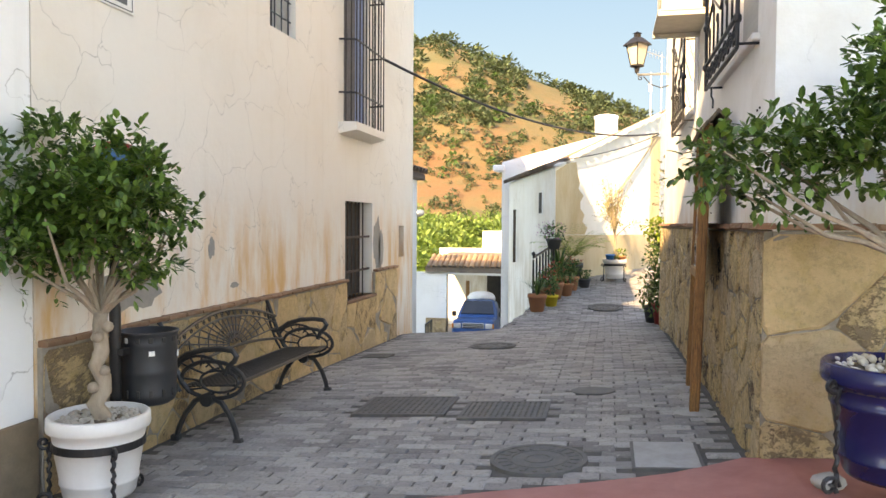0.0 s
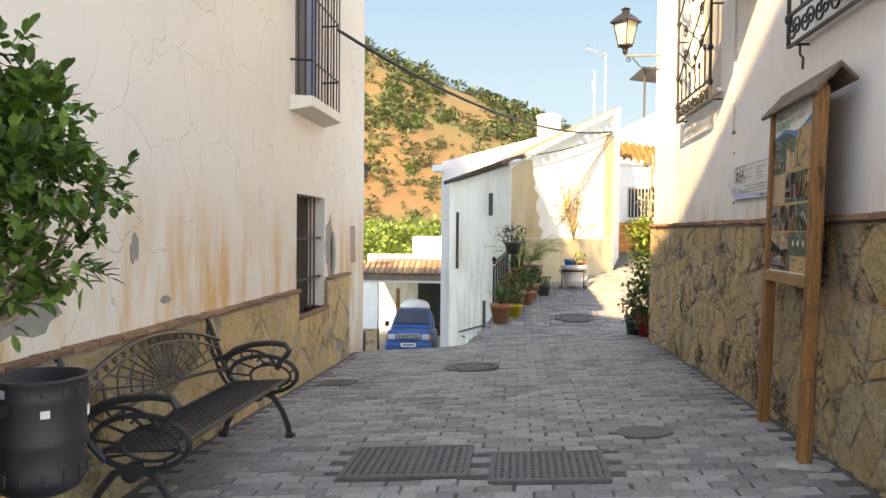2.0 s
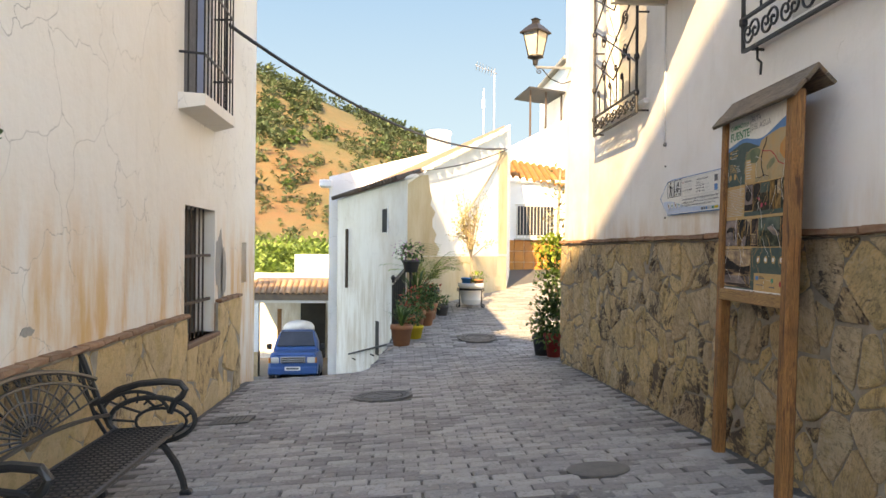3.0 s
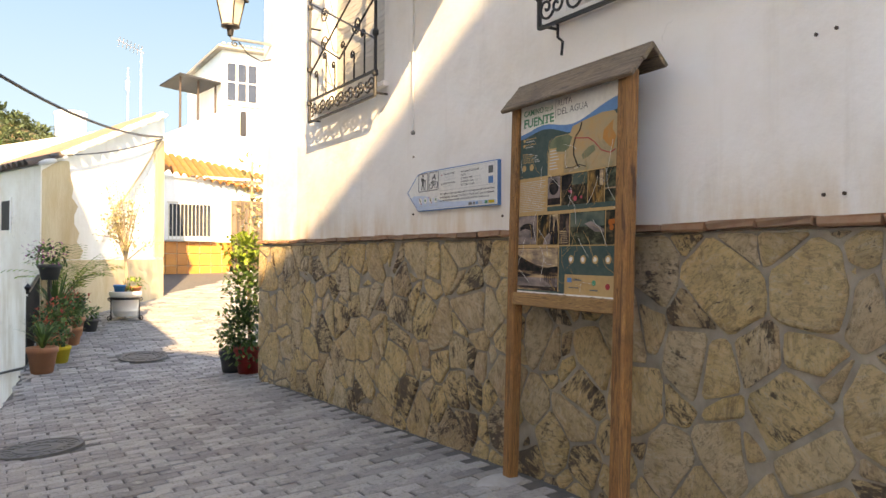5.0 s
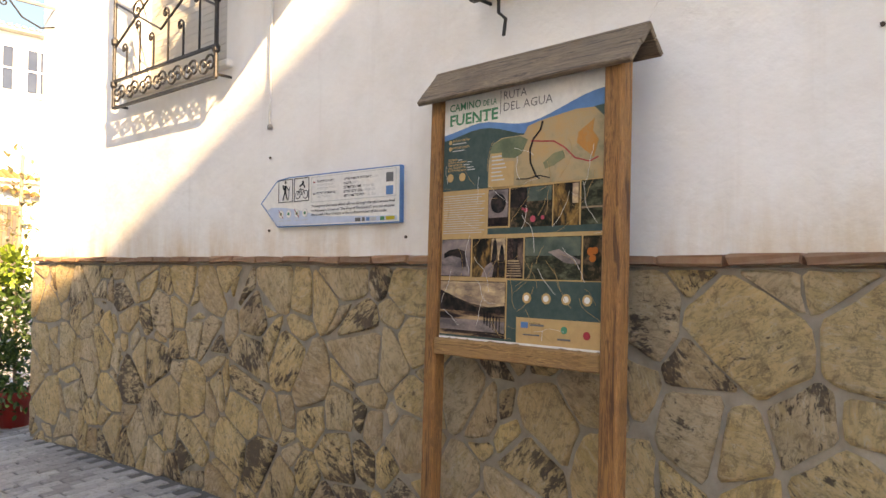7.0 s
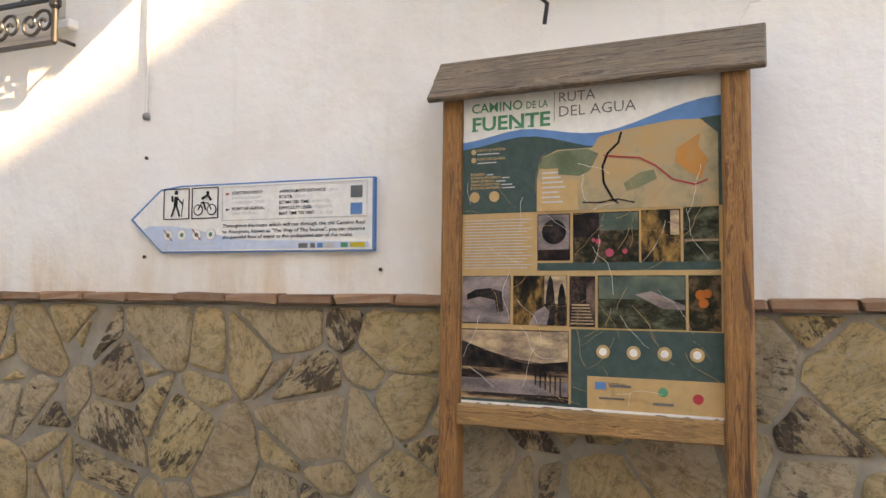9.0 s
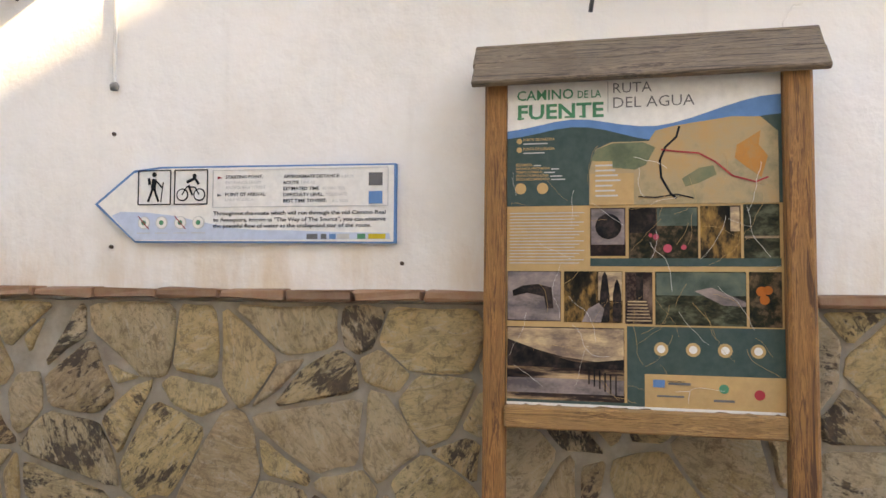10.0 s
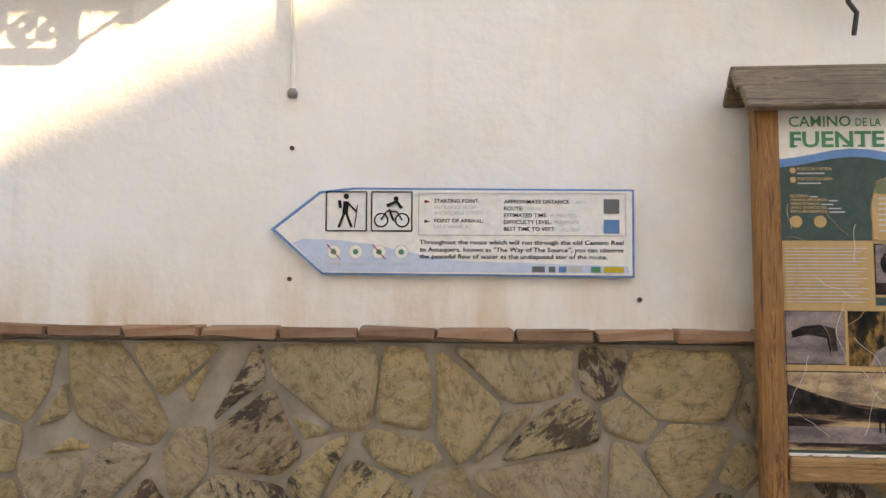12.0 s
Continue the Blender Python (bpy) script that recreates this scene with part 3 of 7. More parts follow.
bm = bmesh.new()
box(bm, LX + 0.001, 3.66, -1.0, -3.185, 8.83, 0.745)
box(bm, LX + 0.001, 8.83, -1.0, -3.185, 9.97, 0.47)
box(bm, LX + 0.001, 9.97, -1.0, -3.185, 11.08, 0.80)
dado_left = tagged(link("wall_dado_left", bm, M_GROUT), "smooth ochre stone dado with brick capping", "stone wall", kind="structure")
for y0, y1, top in ((3.67, 8.82, 0.73), (8.82, 9.98, 0.46), (9.98, 11.07, 0.79)):
    for poly in rubble_cells(y0, y1, -0.45, top, 0.36, 0.42, 0.011, rng):
        part("stone", stone_piece(poly, lambda u, v, o: (-3.185 + o, u, v), 0.01, rng), M_STONE_L, dado_left)
bricks(dado_left, (-3.2, 3.66, 0.765), (-3.2, 8.82, 0.765), 21)
bricks(dado_left, (-3.2, 9.98, 0.82), (-3.2, 11.08, 0.82), 4)

# ---- street surfaces ----
def red_edge(x):
    return 3.75 + 0.355 * (x + 1.06)


def red_z(x, y):
    return road_z(x, y) + 0.008 + 0.075 * smooth(0.2, 1.1, x)


bm = bmesh.new()
xs = [-3.2 + 0.2 * i for i in range(33)]
rows = []
for x in xs:
    e = red_edge(x) if x < 0.95 else 4.36
    rows.append([bm.verts.new((x, e + 0.006 * math.sin(9 * x) - d, red_z(x, e - d) - (0.05 if k == 0 else 0))) for k, d in enumerate((0, 0.006, 0.5, 1.0, 2.0, 4.0, 8.0, 12.0))])
for a, b in zip(rows, rows[1:]):
    for k in range(7):
        bm.faces.new((a[k], a[k + 1], b[k + 1], b[k]))
bmesh.ops.recalc_face_normals(bm, faces=bm.faces)
pavement = tagged(link("pavement_red", bm, M_RED), "worn red-painted pavement apron", "pavement", kind="structure")

# covers set into the street: (x0, y0, x1, y1)
COVERS = [(-1.97, 5.58, -1.2, 6.2), (-1.08, 5.47, -0.4, 6.02), (0.19, 4.36, 0.6, 4.9), (-0.68, 4.2, -0.05, 4.83), (-1.77, 9.3, -1.1, 9.93), (-0.27, 6.25, 0.12, 6.6), (-2.95, 8.65, -2.6, 8.98), (-0.35, 13.6, 0.35, 14.2)]


def on_road(x, y, lift=0.0):
    return (x, y, road_z(x, y) + lift)


def road_pose(x, y, lift=0.0):
    gx = (road_z(x + 0.1, y) - road_z(x - 0.1, y)) / 0.2
    gy = (road_z(x, y + 0.1) - road_z(x, y - 0.1)) / 0.2
    n = Vector((-gx, -gy, 1)).normalized()
    u = Vector((1, 0, gx)).normalized()
    v = n.cross(u)
    m = Matrix((u, v, n)).transposed().to_4x4()
    m.translation = on_road(x, y, lift)
    return m


def grating(name, label, x0, y0, x1, y1, nx, ny, turn=0):
    w, h = x1 - x0, y1 - y0
    t = thing(name, label, "drain cover", "street covers")
    t.matrix_world = road_pose((x0 + x1) / 2, (y0 + y1) / 2, 0.01) @ pose(0, 0, 0, 0, 0, turn)
    bm = bmesh.new()
    for s in (-1, 1):
        box(bm, -w / 2, s * (h / 2 - 0.015) - 0.015, -0.03, w / 2, s * (h / 2 - 0.015) + 0.015, 0.002)
        box(bm, s * (w / 2 - 0.015) - 0.015, -h / 2 + 0.03, -0.03, s * (w / 2 - 0.015) + 0.015, h / 2 - 0.03, 0.002)
    part("frame", bm, M_CAST, t)
    bm = bmesh.new()
    iw, ih = w - 0.06, h - 0.06
    for i in range(nx):
        c = -iw / 2 + iw * (i + 0.5) / nx
        box(bm, c - iw / nx * 0.26, -ih / 2, -0.03, c + iw / nx * 0.26, ih / 2, 0.0)
    for j in range(ny):
        c = -ih / 2 + ih * (j + 0.5) / ny
        box(bm, -iw / 2, c - ih / ny * 0.27, -0.028, iw / 2, c + ih / ny * 0.27, -0.002)
    part("grate", bm, M_CAST, t)
    # shade below the grate, painted on a thin dark plate
    part("pit", boxed(-iw / 2, -ih / 2, -0.035, iw / 2, ih / 2, -0.029), M_DARK, t)
    return t


grating("drain_grate", "rusty square-holed iron drain grate in the setts", *COVERS[0], 14, 11)
grating("drain_grate", "pale iron drain grate with square holes", *COVERS[1], 14, 10)
grating("drain_grate", "small iron gully grate by the wall", *COVERS[6], 7, 5)


def manhole(x, y, r, label):
    t = thing("manhole_cover", label, "manhole cover", "street covers")
    t.matrix_world = road_pose(x, y, 0.01)
    part("rim", lathe(bmesh.new(), [(r * 0.9, -0.03), (r * 0.9, 0.0), (r * 0.91, 0.003), (r, 0.003), (r * 1.01, -0.03)], 40), M_CAST, t)
    bm = lathe(bmesh.new(), [(r * 0.89, -0.03), (r * 0.89, -0.002), (r * 0.6, -0.002), (r * 0.59, 0.003), (r * 0.55, 0.003), (r * 0.54, -0.002), (r * 0.3, -0.002), (r * 0.29, 0.003), (r * 0.25, 0.003), (r * 0.24, -0.002), (0, -0.002)], 40)
    lid = part("lid", bm, M_CAST, t)
    for k in range(20):
        part("rib", boxed(r * 0.64, -0.014, -0.002, r * 0.84, 0.014, 0.003, m=pose(0, 0, 0, 0, 0, 18 * k)), M_CAST, lid)
    return t


manhole(-0.365, 4.51, 0.3, "round cast-iron manhole cover in the setts")
manhole(-1.435, 9.61, 0.3, "round studded iron manhole cover further up")
manhole(0.0, 13.9, 0.3, "round dusty manhole cover in the alley")
t = thing("valve_cover", "small oval iron valve cover in the setts", "valve cover", "street covers")
t.matrix_world = road_pose(-0.075, 6.43, 0.008)
bm = lathe(bmesh.new(), [(0.19, -0.03), (0.19, 0.0), (0.17, 0.003), (0, 0.003)], 28)
for v in bm.verts:
    v.co.y *= 0.8
part("lid", bm, M_CAST, t)
M_SLAB = plain("pale_concrete", (0.42, 0.41, 0.39), (0.3, 0.29, 0.27), 0.85, scale=6, relief=0.4)
t = thing("access_cover", "pale square concrete cover in an iron frame", "access cover", "street covers")
t.matrix_world = road_pose(0.395, 4.63, 0.009)
part("frame", boxed(-0.205, -0.27, -0.04, 0.205, 0.27, 0.0), M_CAST, t)
part("slab", boxed(-0.185, -0.25, -0.03, 0.185, 0.25, 0.006, bevel=0.004), M_SLAB, t)
# mortar feet under the notice-board posts
for y in (5.69, 6.6):
    bm = lathe(bmesh.new(), [(0.16, -0.02), (0.13, 0.006), (0.06, 0.016), (0, 0.018)], 14)
    for v in bm.verts:
        v.co.x *= 1.0 + 0.3 * noise.noise(v.co * 9)
        v.co.y *= 0.7
    ob = tagged(link("mortar_patch", bm, M_SLAB, smooth=True), "pale mortar patch round a post foot", "mortar")
    ob.matrix_world = road_pose(0.68, y, 0.004)


# ---- iron work ----
def twist_scroll(bm, c, u, v, r, turns, start, w=0.008):
    tube(bm, spiral(c, u, v, r, turns, start, 22), w, 5)


def window_grille(y0, y1, z0, z1, xf, label):
    """Spanish grille on the right wall: bars, crossing diagonals, scrolls and a belly rail."""
    t = thing("window_grille", label, "window grille", "street window grilles")
    U, V = (0, 1, 0), (0, 0, 1)
    for s, y in ((0, y0), (1, y1)):
        bm = bmesh.new()
        tube(bm, [(xf, y, z0), (xf, y, z1)], 0.014, 8)
        for z in (z0 + 0.18, z0 + 0.5, z0 + 1.1):
            lathe(bm, [(0.014, -0.03), (0.026, -0.015), (0.026, 0.015), (0.014, 0.03)], 8, (xf, y, z))
        part("upright", bm, M_IRON, t)
        for z in (z0 + 0.02, z0 + 0.9, z1 - 0.02):
            part("stay", tube(bmesh.new(), [(xf, y, z), (RX + 0.02, y, z)], 0.009, 5), M_IRON, t)
    for z in (z0, z0 + 0.2, z1):
        part("rail", boxed(xf - 0.012, y0, z - 0.008, xf + 0.012, y1, z + 0.008), M_IRON, t)
    n = 7
    w = (y1 - y0) / n
    for k in range(1, n):
        y = y0 + w * k
        tall = 0.55 if k % 2 else 0.42
        part("bar", tube(bmesh.new(), [(xf, y, z0 + 0.2), (xf, y, z0 + tall)] + spiral((xf, y + 0.04, z0 + tall), U, V, 0.04, -1.2, math.pi, 14), 0.008, 5), M_IRON, t)
    for k in range(n):
        for f, st in ((0.33, 0.5), (0.72, 3.6)):
            bm = bmesh.new()
            twist_scroll(bm, (xf, y0 + w * (k + f), z0 + 0.1), U, V, w * 0.3, 1.4, st)
            part("scroll", bm, M_IRON, t)
    zc0, zc1 = z0 + 0.45, z1 - 0.1
    cells = max(1, round((zc1 - zc0) / 0.62))
    hz = (zc1 - zc0) / cells
    for k in range(cells):
        a, b = zc0 + hz * k, zc0 + hz * (k + 1)
        for p, q in (((y0, a), (y1, b)), ((y1, a), (y0, b)), (((y0 + y1) / 2, a), (y1, (a + b) / 2)), (((y0 + y1) / 2, a), (y0, (a + b) / 2))):
            part("diagonal", tube(bmesh.new(), [(xf, p[0], p[1]), (xf, q[0], q[1])], 0.009, 5), M_IRON, t)
        for cy, st in ((0.25, 0), (0.75, math.pi)):
            yy = y0 + (y1 - y0) * cy
            for hf, tr in ((0.72, 1.6), (0.3, -1.6)):
                bm = bmesh.new()
                twist_scroll(bm, (xf, yy, a + hz * hf), U, V, 0.085, tr, st)
                part("scroll", bm, M_IRON, t)
    return t


window_grille(8.5, 9.92, 2.62, 4.55, 0.82, "ornate black wrought-iron grille over a shuttered window")
window_grille(4.9, 6.42, 2.60, 4.55, 0.80, "ornate black wrought-iron window grille with a loose cable")
M_BLIND = plain("pale_roller_blind", (0.5, 0.47, 0.42), (0.42, 0.39, 0.34), 0.6, scale=3)
for y0, y1, zb in ((8.56, 9.86, 2.75), (4.95, 6.35, 2.68)):
    wdw = thing("window_blind", "pale slatted roller blind in a deep white opening", "window blind")
    bm = bmesh.new()
    for k in range(36):
        z = zb + k * 0.05
        box(bm, RX + 0.14, y0, z + 0.003, RX + 0.155 , y1, z + 0.05)
    part("slats", bm, M_BLIND, wdw)
    part("sill", boxed(RX - 0.05, y0 - 0.08, zb - 0.045, RX + 0.14, y1 + 0.08, zb, bevel=0.008), M_RIGHT, wdw)
# stay bars and hanging flex below the second grille
tagged(link("loose_cable", tube(bmesh.new(), [(0.83, 6.3, 2.6), (0.83, 6.3, 2.53), (0.84, 6.27, 2.5), (0.84, 6.28, 2.43)], 0.008, 5), M_IRON), "short black cable end hanging under the grille", "cable")

# left lower window: bars in the reveal, a dark panel painted as room shade behind
wl = thing("window", "dark barred window in a peeling plaster reveal", "window")
for k in range(6):
    y = 8.93 + k * 0.15
    part("bar", tube(bmesh.new(), [(LX - 0.05, y, 0.5), (LX - 0.05, y, 1.77)], 0.011, 6), M_RUSTY, wl)
for z in (0.85, 1.3):
    part("rail", boxed(LX - 0.062, 8.85, z - 0.015, LX - 0.04, 9.95, z + 0.015), M_RUSTY, wl)
part("shade_panel", boxed(LX - 0.25, 8.85, 0.5, LX - 0.2, 9.95, 1.77), M_DARK, wl)
part("sill", boxed(LX - 0.2, 8.8, 0.455, LX + 0.06, 10.0, 0.5, bevel=0.01), M_BRICK, wl, "worn brick sill")
part("exposed_brick", boxed(LX - 0.01, 9.96, 0.5, LX + 0.012, 10.06, 0.8, bevel=0.008), M_BRICK, wl, "bare bricks beside the reveal")

# left upper window: projecting cage on a slab sill
wu = thing("window", "tall iron cage window on a projecting slab sill", "window")
bm = bmesh.new()
vs = prism(bm, [(LX, 8.6), (-3.0, 8.66), (-3.0, 9.86), (LX, 9.9)], 2.64, 2.74)
for v in bm.verts:
    if v.co.z < 2.7 and v.co.x < -3.1:
        v.co.z -= 0.05
bmesh.ops.recalc_face_normals(bm, faces=bm.faces)
part("sill", bm, M_LEFT, wu)
for k in range(10):
    y = 8.70 + 1.12 * k / 9
    part("bar", tube(bmesh.new(), [(-3.02, y, 2.74), (-3.02, y, 5.2)], 0.009, 6), M_IRON, wu)
for k in range(1, 3):
    for y in (8.70, 9.82):
        part("bar", tube(bmesh.new(), [(-3.02 - 0.07 * k, y, 2.74), (-3.02 - 0.07 * k, y, 5.2)], 0.008, 6), M_IRON, wu)
for z in (3.1, 3.75, 4.5, 5.2):
    part("rail", tube(bmesh.new(), [(LX - 0.02, 8.62, z), (-3.02, 8.70, z), (-3.02, 9.82, z), (LX - 0.02, 9.84, z)], 0.012, 6), M_IRON, wu)
M_SHUT = wood_mat("grey_blue_shutter", (0.13, 0.12, 0.12), (0.07, 0.065, 0.065))
M_BLUE = plain("faded_blue_frame", (0.12, 0.18, 0.34), (0.16, 0.2, 0.3), 0.6, scale=6)
part("shutter", boxed(LX - 0.04, 8.80, 2.76, LX - 0.005, 9.22, 5.0, bevel=0.006), M_SHUT, wu)
part("shutter", boxed(LX - 0.1, 9.24, 2.76, LX - 0.05, 9.70, 5.0, bevel=0.006), M_BLUE, wu, "faded blue shutter leaf")
# small high window
ws = thing("window", "small high window with iron lattice", "window")
part("pane", boxed(LX - 0.3, 6.72, 3.42, LX - 0.27, 7.33, 4.6), M_GLASS, ws)
for k in range(4):
    part("bar", tube(bmesh.new(), [(LX - 0.06, 6.79 + 0.16 * k, 3.42), (LX - 0.06, 6.79 + 0.16 * k, 4.6)], 0.009, 5), M_IRON, ws)
for k in range(4):
    part("bar", tube(bmesh.new(), [(LX - 0.06, 6.72, 3.6 + 0.2 * k), (LX - 0.06, 7.33, 3.6 + 0.2 * k)], 0.008, 5), M_IRON, ws)

# peeled plaster showing grey render
M_RENDER = plain("bare_grey_render", (0.25, 0.235, 0.215), (0.34, 0.31, 0.27), 0.95, scale=7, relief=0.6, dist=0.01)
for k, (y, z, w, h) in enumerate([(5.62, 1.27, 0.05, 0.08), (4.55, 1.02, 0.3, 0.17), (10.16, 1.2, 0.16, 0.42), (10.35, 1.1, 0.12, 0.3), (6.0, 0.93, 0.06, 0.025)]):
    bm = bmesh.new()
    n = 22
    ring = []
    for i in range(n):
        a = 2 * math.pi * i / n
        r = 1 + 0.45 * noise.noise((math.cos(a) * 1.6 + 7 * k, math.sin(a) * 1.6, 0.3)) + 0.2 * noise.noise((math.cos(a) * 5, math.sin(a) * 5 + k, 2.3))
        ring.append(bm.verts.new((LX + 0.003, y + w * r * math.cos(a), z + h * r * math.sin(a))))
    back = [bm.verts.new((LX - 0.01, v.co.y, v.co.z)) for v in ring]
    bm.faces.new(ring)
    for i in range(n):
        bm.faces.new((ring[i], back[i], back[(i + 1) % n], ring[(i + 1) % n]))
    part("peeled_patch", bm, M_RENDER, house_left, "patch of bare render where plaster fell")


# ---- notice board ----
def flat(name, pts, x, material, parent, label="", depth=0.0015):
    """A thin printed shape facing the street at depth x; pts are (y, z)."""
    bm = bmesh.new()
    a = [bm.verts.new((x, y, z)) for y, z in pts]
    b = [bm.verts.new((x + depth, y, z)) for y, z in pts]
    bm.faces.new(a)
    n = len(pts)
    for i in range(n):
        bm.faces.new((a[i], b[i], b[(i + 1) % n], a[(i + 1) % n]))
    bmesh.ops.recalc_face_normals(bm, faces=bm.faces)
    return part(name, bm, material, parent, label)


def lettering(words, y_left, z_base, width, height, x, material, parent, name="lettering", bold=0.0):
    cu = bpy.data.curves.new("lettering", "FONT")
    cu.body = words
    cu.size = 1.0
    cu.offset = bold
    cu.resolution_u = 2
    tmp = new("lettering", cu)
    bpy.context.view_layer.update()
    me = bpy.data.meshes.new_from_object(tmp.evaluated_get(bpy.context.evaluated_depsgraph_get()))
    bpy.data.objects.remove(tmp)
    bpy.data.curves.remove(cu)
    xs = [v.co.x for v in me.vertices]
    ys = [v.co.y for v in me.vertices]
    sx = width / (max(xs) - min(xs))
    sz = height / 0.72
    x0 = min(xs)
    for v in me.vertices:
        v.co = Vector((x, y_left - (v.co.x - x0) * sx, z_base + v.co.y * sz))
    me.materials.clear()
    me.materials.append(material)
    ob = new(name, me)
    ob.parent = parent
    return ob


def matt(m):
    m.node_tree.nodes["Principled BSDF"].inputs["Specular IOR Level"].default_value = 0.15
    return m


def ink(name, c, rough=0.65, c2=None):
    return matt(plain(name, c, c2 or tuple(0.85 * v for v in c), rough, scale=30, relief=0.0))


M_INK_W = ink("print_white", (0.82, 0.8, 0.75))
M_INK_TEAL = ink("print_dark_teal", (0.035, 0.072, 0.066), 0.5, (0.065, 0.1, 0.09))
M_INK_PEACH = ink("print_peach", (0.56, 0.36, 0.17))
M_INK_BLUE = ink("print_blue", (0.1, 0.25, 0.48))
M_INK_SKY = ink("print_pale_blue", (0.52, 0.61, 0.74))
M_INK_GREEN = ink("print_green", (0.07, 0.28, 0.16))
M_INK_GREY = ink("print_grey", (0.16, 0.16, 0.16))
M_INK_BLACK = ink("print_black", (0.015, 0.015, 0.017))
M_INK_RED = ink("print_red", (0.45, 0.05, 0.06))
M_INK_FADED = ink("print_faded", (0.55, 0.55, 0.53))
M_INK_YEL = ink("print_yellow", (0.6, 0.45, 0.05))


def photo(name, dark, mid, light, scale, skew=(1, 1, 1)):
    m, nt, p = begin(name, 0.65)
    matt(m)
    n = noise_tex(nt, scale, 8, 0.7, skew, (scale, 1.7 * scale, 0.4))
    nt.links.new(ramp(nt, n, [(0.38, dark), (0.5, mid), (0.64, light)]), p.inputs["Base Color"])
    return m


M_MAP = photo("print_map_tan", (0.26, 0.23, 0.14), (0.42, 0.31, 0.18), (0.48, 0.3, 0.14), 5)
PH = [photo("print_photo_brown", (0.01, 0.006, 0.006), (0.03, 0.016, 0.014), (0.2, 0.13, 0.1), 9),
      photo("print_photo_garden", (0.008, 0.009, 0.006), (0.028, 0.024, 0.012), (0.16, 0.1, 0.06), 26),
      photo("print_photo_amber", (0.008, 0.006, 0.004), (0.03, 0.02, 0.01), (0.4, 0.22, 0.07), 12, (1, 1, 0.5)),
      photo("print_photo_hills", (0.012, 0.012, 0.008), (0.04, 0.04, 0.022), (0.12, 0.13, 0.085), 16, (1, 1, 2)),
      photo("print_photo_lake", (0.008, 0.005, 0.005), (0.05, 0.03, 0.025), (0.55, 0.36, 0.2), 7, (0.4, 0.4, 3))]

board = thing("notice_board", "weathered wooden trail notice board with a sun-cracked printed map", "notice board")
for y0, y1, x in ((6.555, 6.625, 0.745), (5.645, 5.725, 0.725)):
    bm = boxed(x - 0.03, y0, -0.05, x + 0.04, y1, 2.2, bevel=0.01)
    part("post", bm, M_POST, board)
bm = boxed(0.705, 5.725, 1.07, 0.765, 6.555, 1.14, bevel=0.006)
part("bottom_rail", bm, M_POST_Y, board)
part("top_rail", boxed(0.744, 5.725, 2.196, 0.775, 6.555, 2.225), M_POST_Y, board)
for k in range(2):
    # two boards down the front slope, two behind
    a = pose(0.79, 6.135, 2.325, 0, -52, 0)
    bm = boxed(-0.105 * (k + 1), -0.535, -0.024 - 0.006 * (k == 0), -0.105 * k - 0.002, 0.535 - 0.008 * k, -0.006 * (k == 0), bevel=0.005, m=a)
    part("roof_board", bm, M_GREYWOOD, board)
for k in range(2):
    a = pose(0.795, 6.135, 2.325, 0, 45, 0)
    part("roof_board", boxed(0.07 * k + 0.002, -0.535, -0.022, 0.07 * (k + 1), 0.535, 0, bevel=0.004, m=a), M_GREYWOOD, board)
part("backing", boxed(0.742, 5.725, 1.14, 0.755, 6.555, 2.195), M_GREYWOOD, board)
XP = 0.738
part("poster", boxed(XP, 5.727, 1.143, XP + 0.003, 6.553, 2.193), M_INK_PEACH, board)


def pp(px, py):
    """Poster position from its printed layout (505 wide, 590 high)."""
    return (6.553 - (px - 978) / 508 * 0.826, 2.193 - (py - 122) / 592 * 1.05)


def rect(x0, y0, x1, y1, mat, parent=board, lift=0.0015, name="print", f=None):
    f = f or pp
    return flat(name, [f(x0, y0), f(x1, y0), f(x1, y1), f(x0, y1)], XP - lift, mat, parent)


wave = [(978 + 508 * i / 16) for i in range(17)]
top_curve = [(x, 226 - 20 * math.exp(-((x - 1110) / 90) ** 2) - 50 * smooth(1240, 1486, x)) for x in wave]
low_curve = [(x, y + 14 + 20 * smooth(1150, 1350, x)) for x, y in top_curve]
flat("print", [pp(978, 122), pp(1486, 122)] + [pp(*p) for p in top_curve[::-1]], XP - 0.001, M_INK_W, board)
flat("print", [pp(*p) for p in top_curve] + [pp(*p) for p in low_curve[::-1]], XP - 0.0012, M_INK_BLUE, board)
flat("print", [pp(*p) for p in low_curve] + [pp(1486, 362), pp(978, 362)], XP - 0.001, M_INK_TEAL, board)
mapc = [(1138, 362), (1138, 300), (1150, 262), (1180, 250), (1250, 250), (1262, 232), (1300, 224), (1400, 212), (1450, 214), (1480, 240), (1480, 362)]
flat("print_map", [pp(*p) for p in mapc], XP - 0.0025, M_MAP, board)
flat("print", [pp(*p) for p in [(1150, 284), (1182, 284), (1182, 306), (1222, 306), (1222, 362), (1140, 362), (1140, 306), (1150, 306)]], XP - 0.004, M_INK_PEACH, board)


def stroke(pts, w, mat, f=pp, lift=0.0045, parent=board, name="print_line"):
    pts = [f(*p) for p in pts]
    l, r = [], []
    for i, p in enumerate(pts):
        a, b = pts[max(0, i - 1)], pts[min(len(pts) - 1, i + 1)]
        d = Vector((b[0] - a[0], b[1] - a[1])).normalized() * (w / 2)
        l.append((p[0] - d.y, p[1] + d.x))
        r.append((p[0] + d.y, p[1] - d.x))
    return flat(name, l + r[::-1], XP - lift, mat, parent)


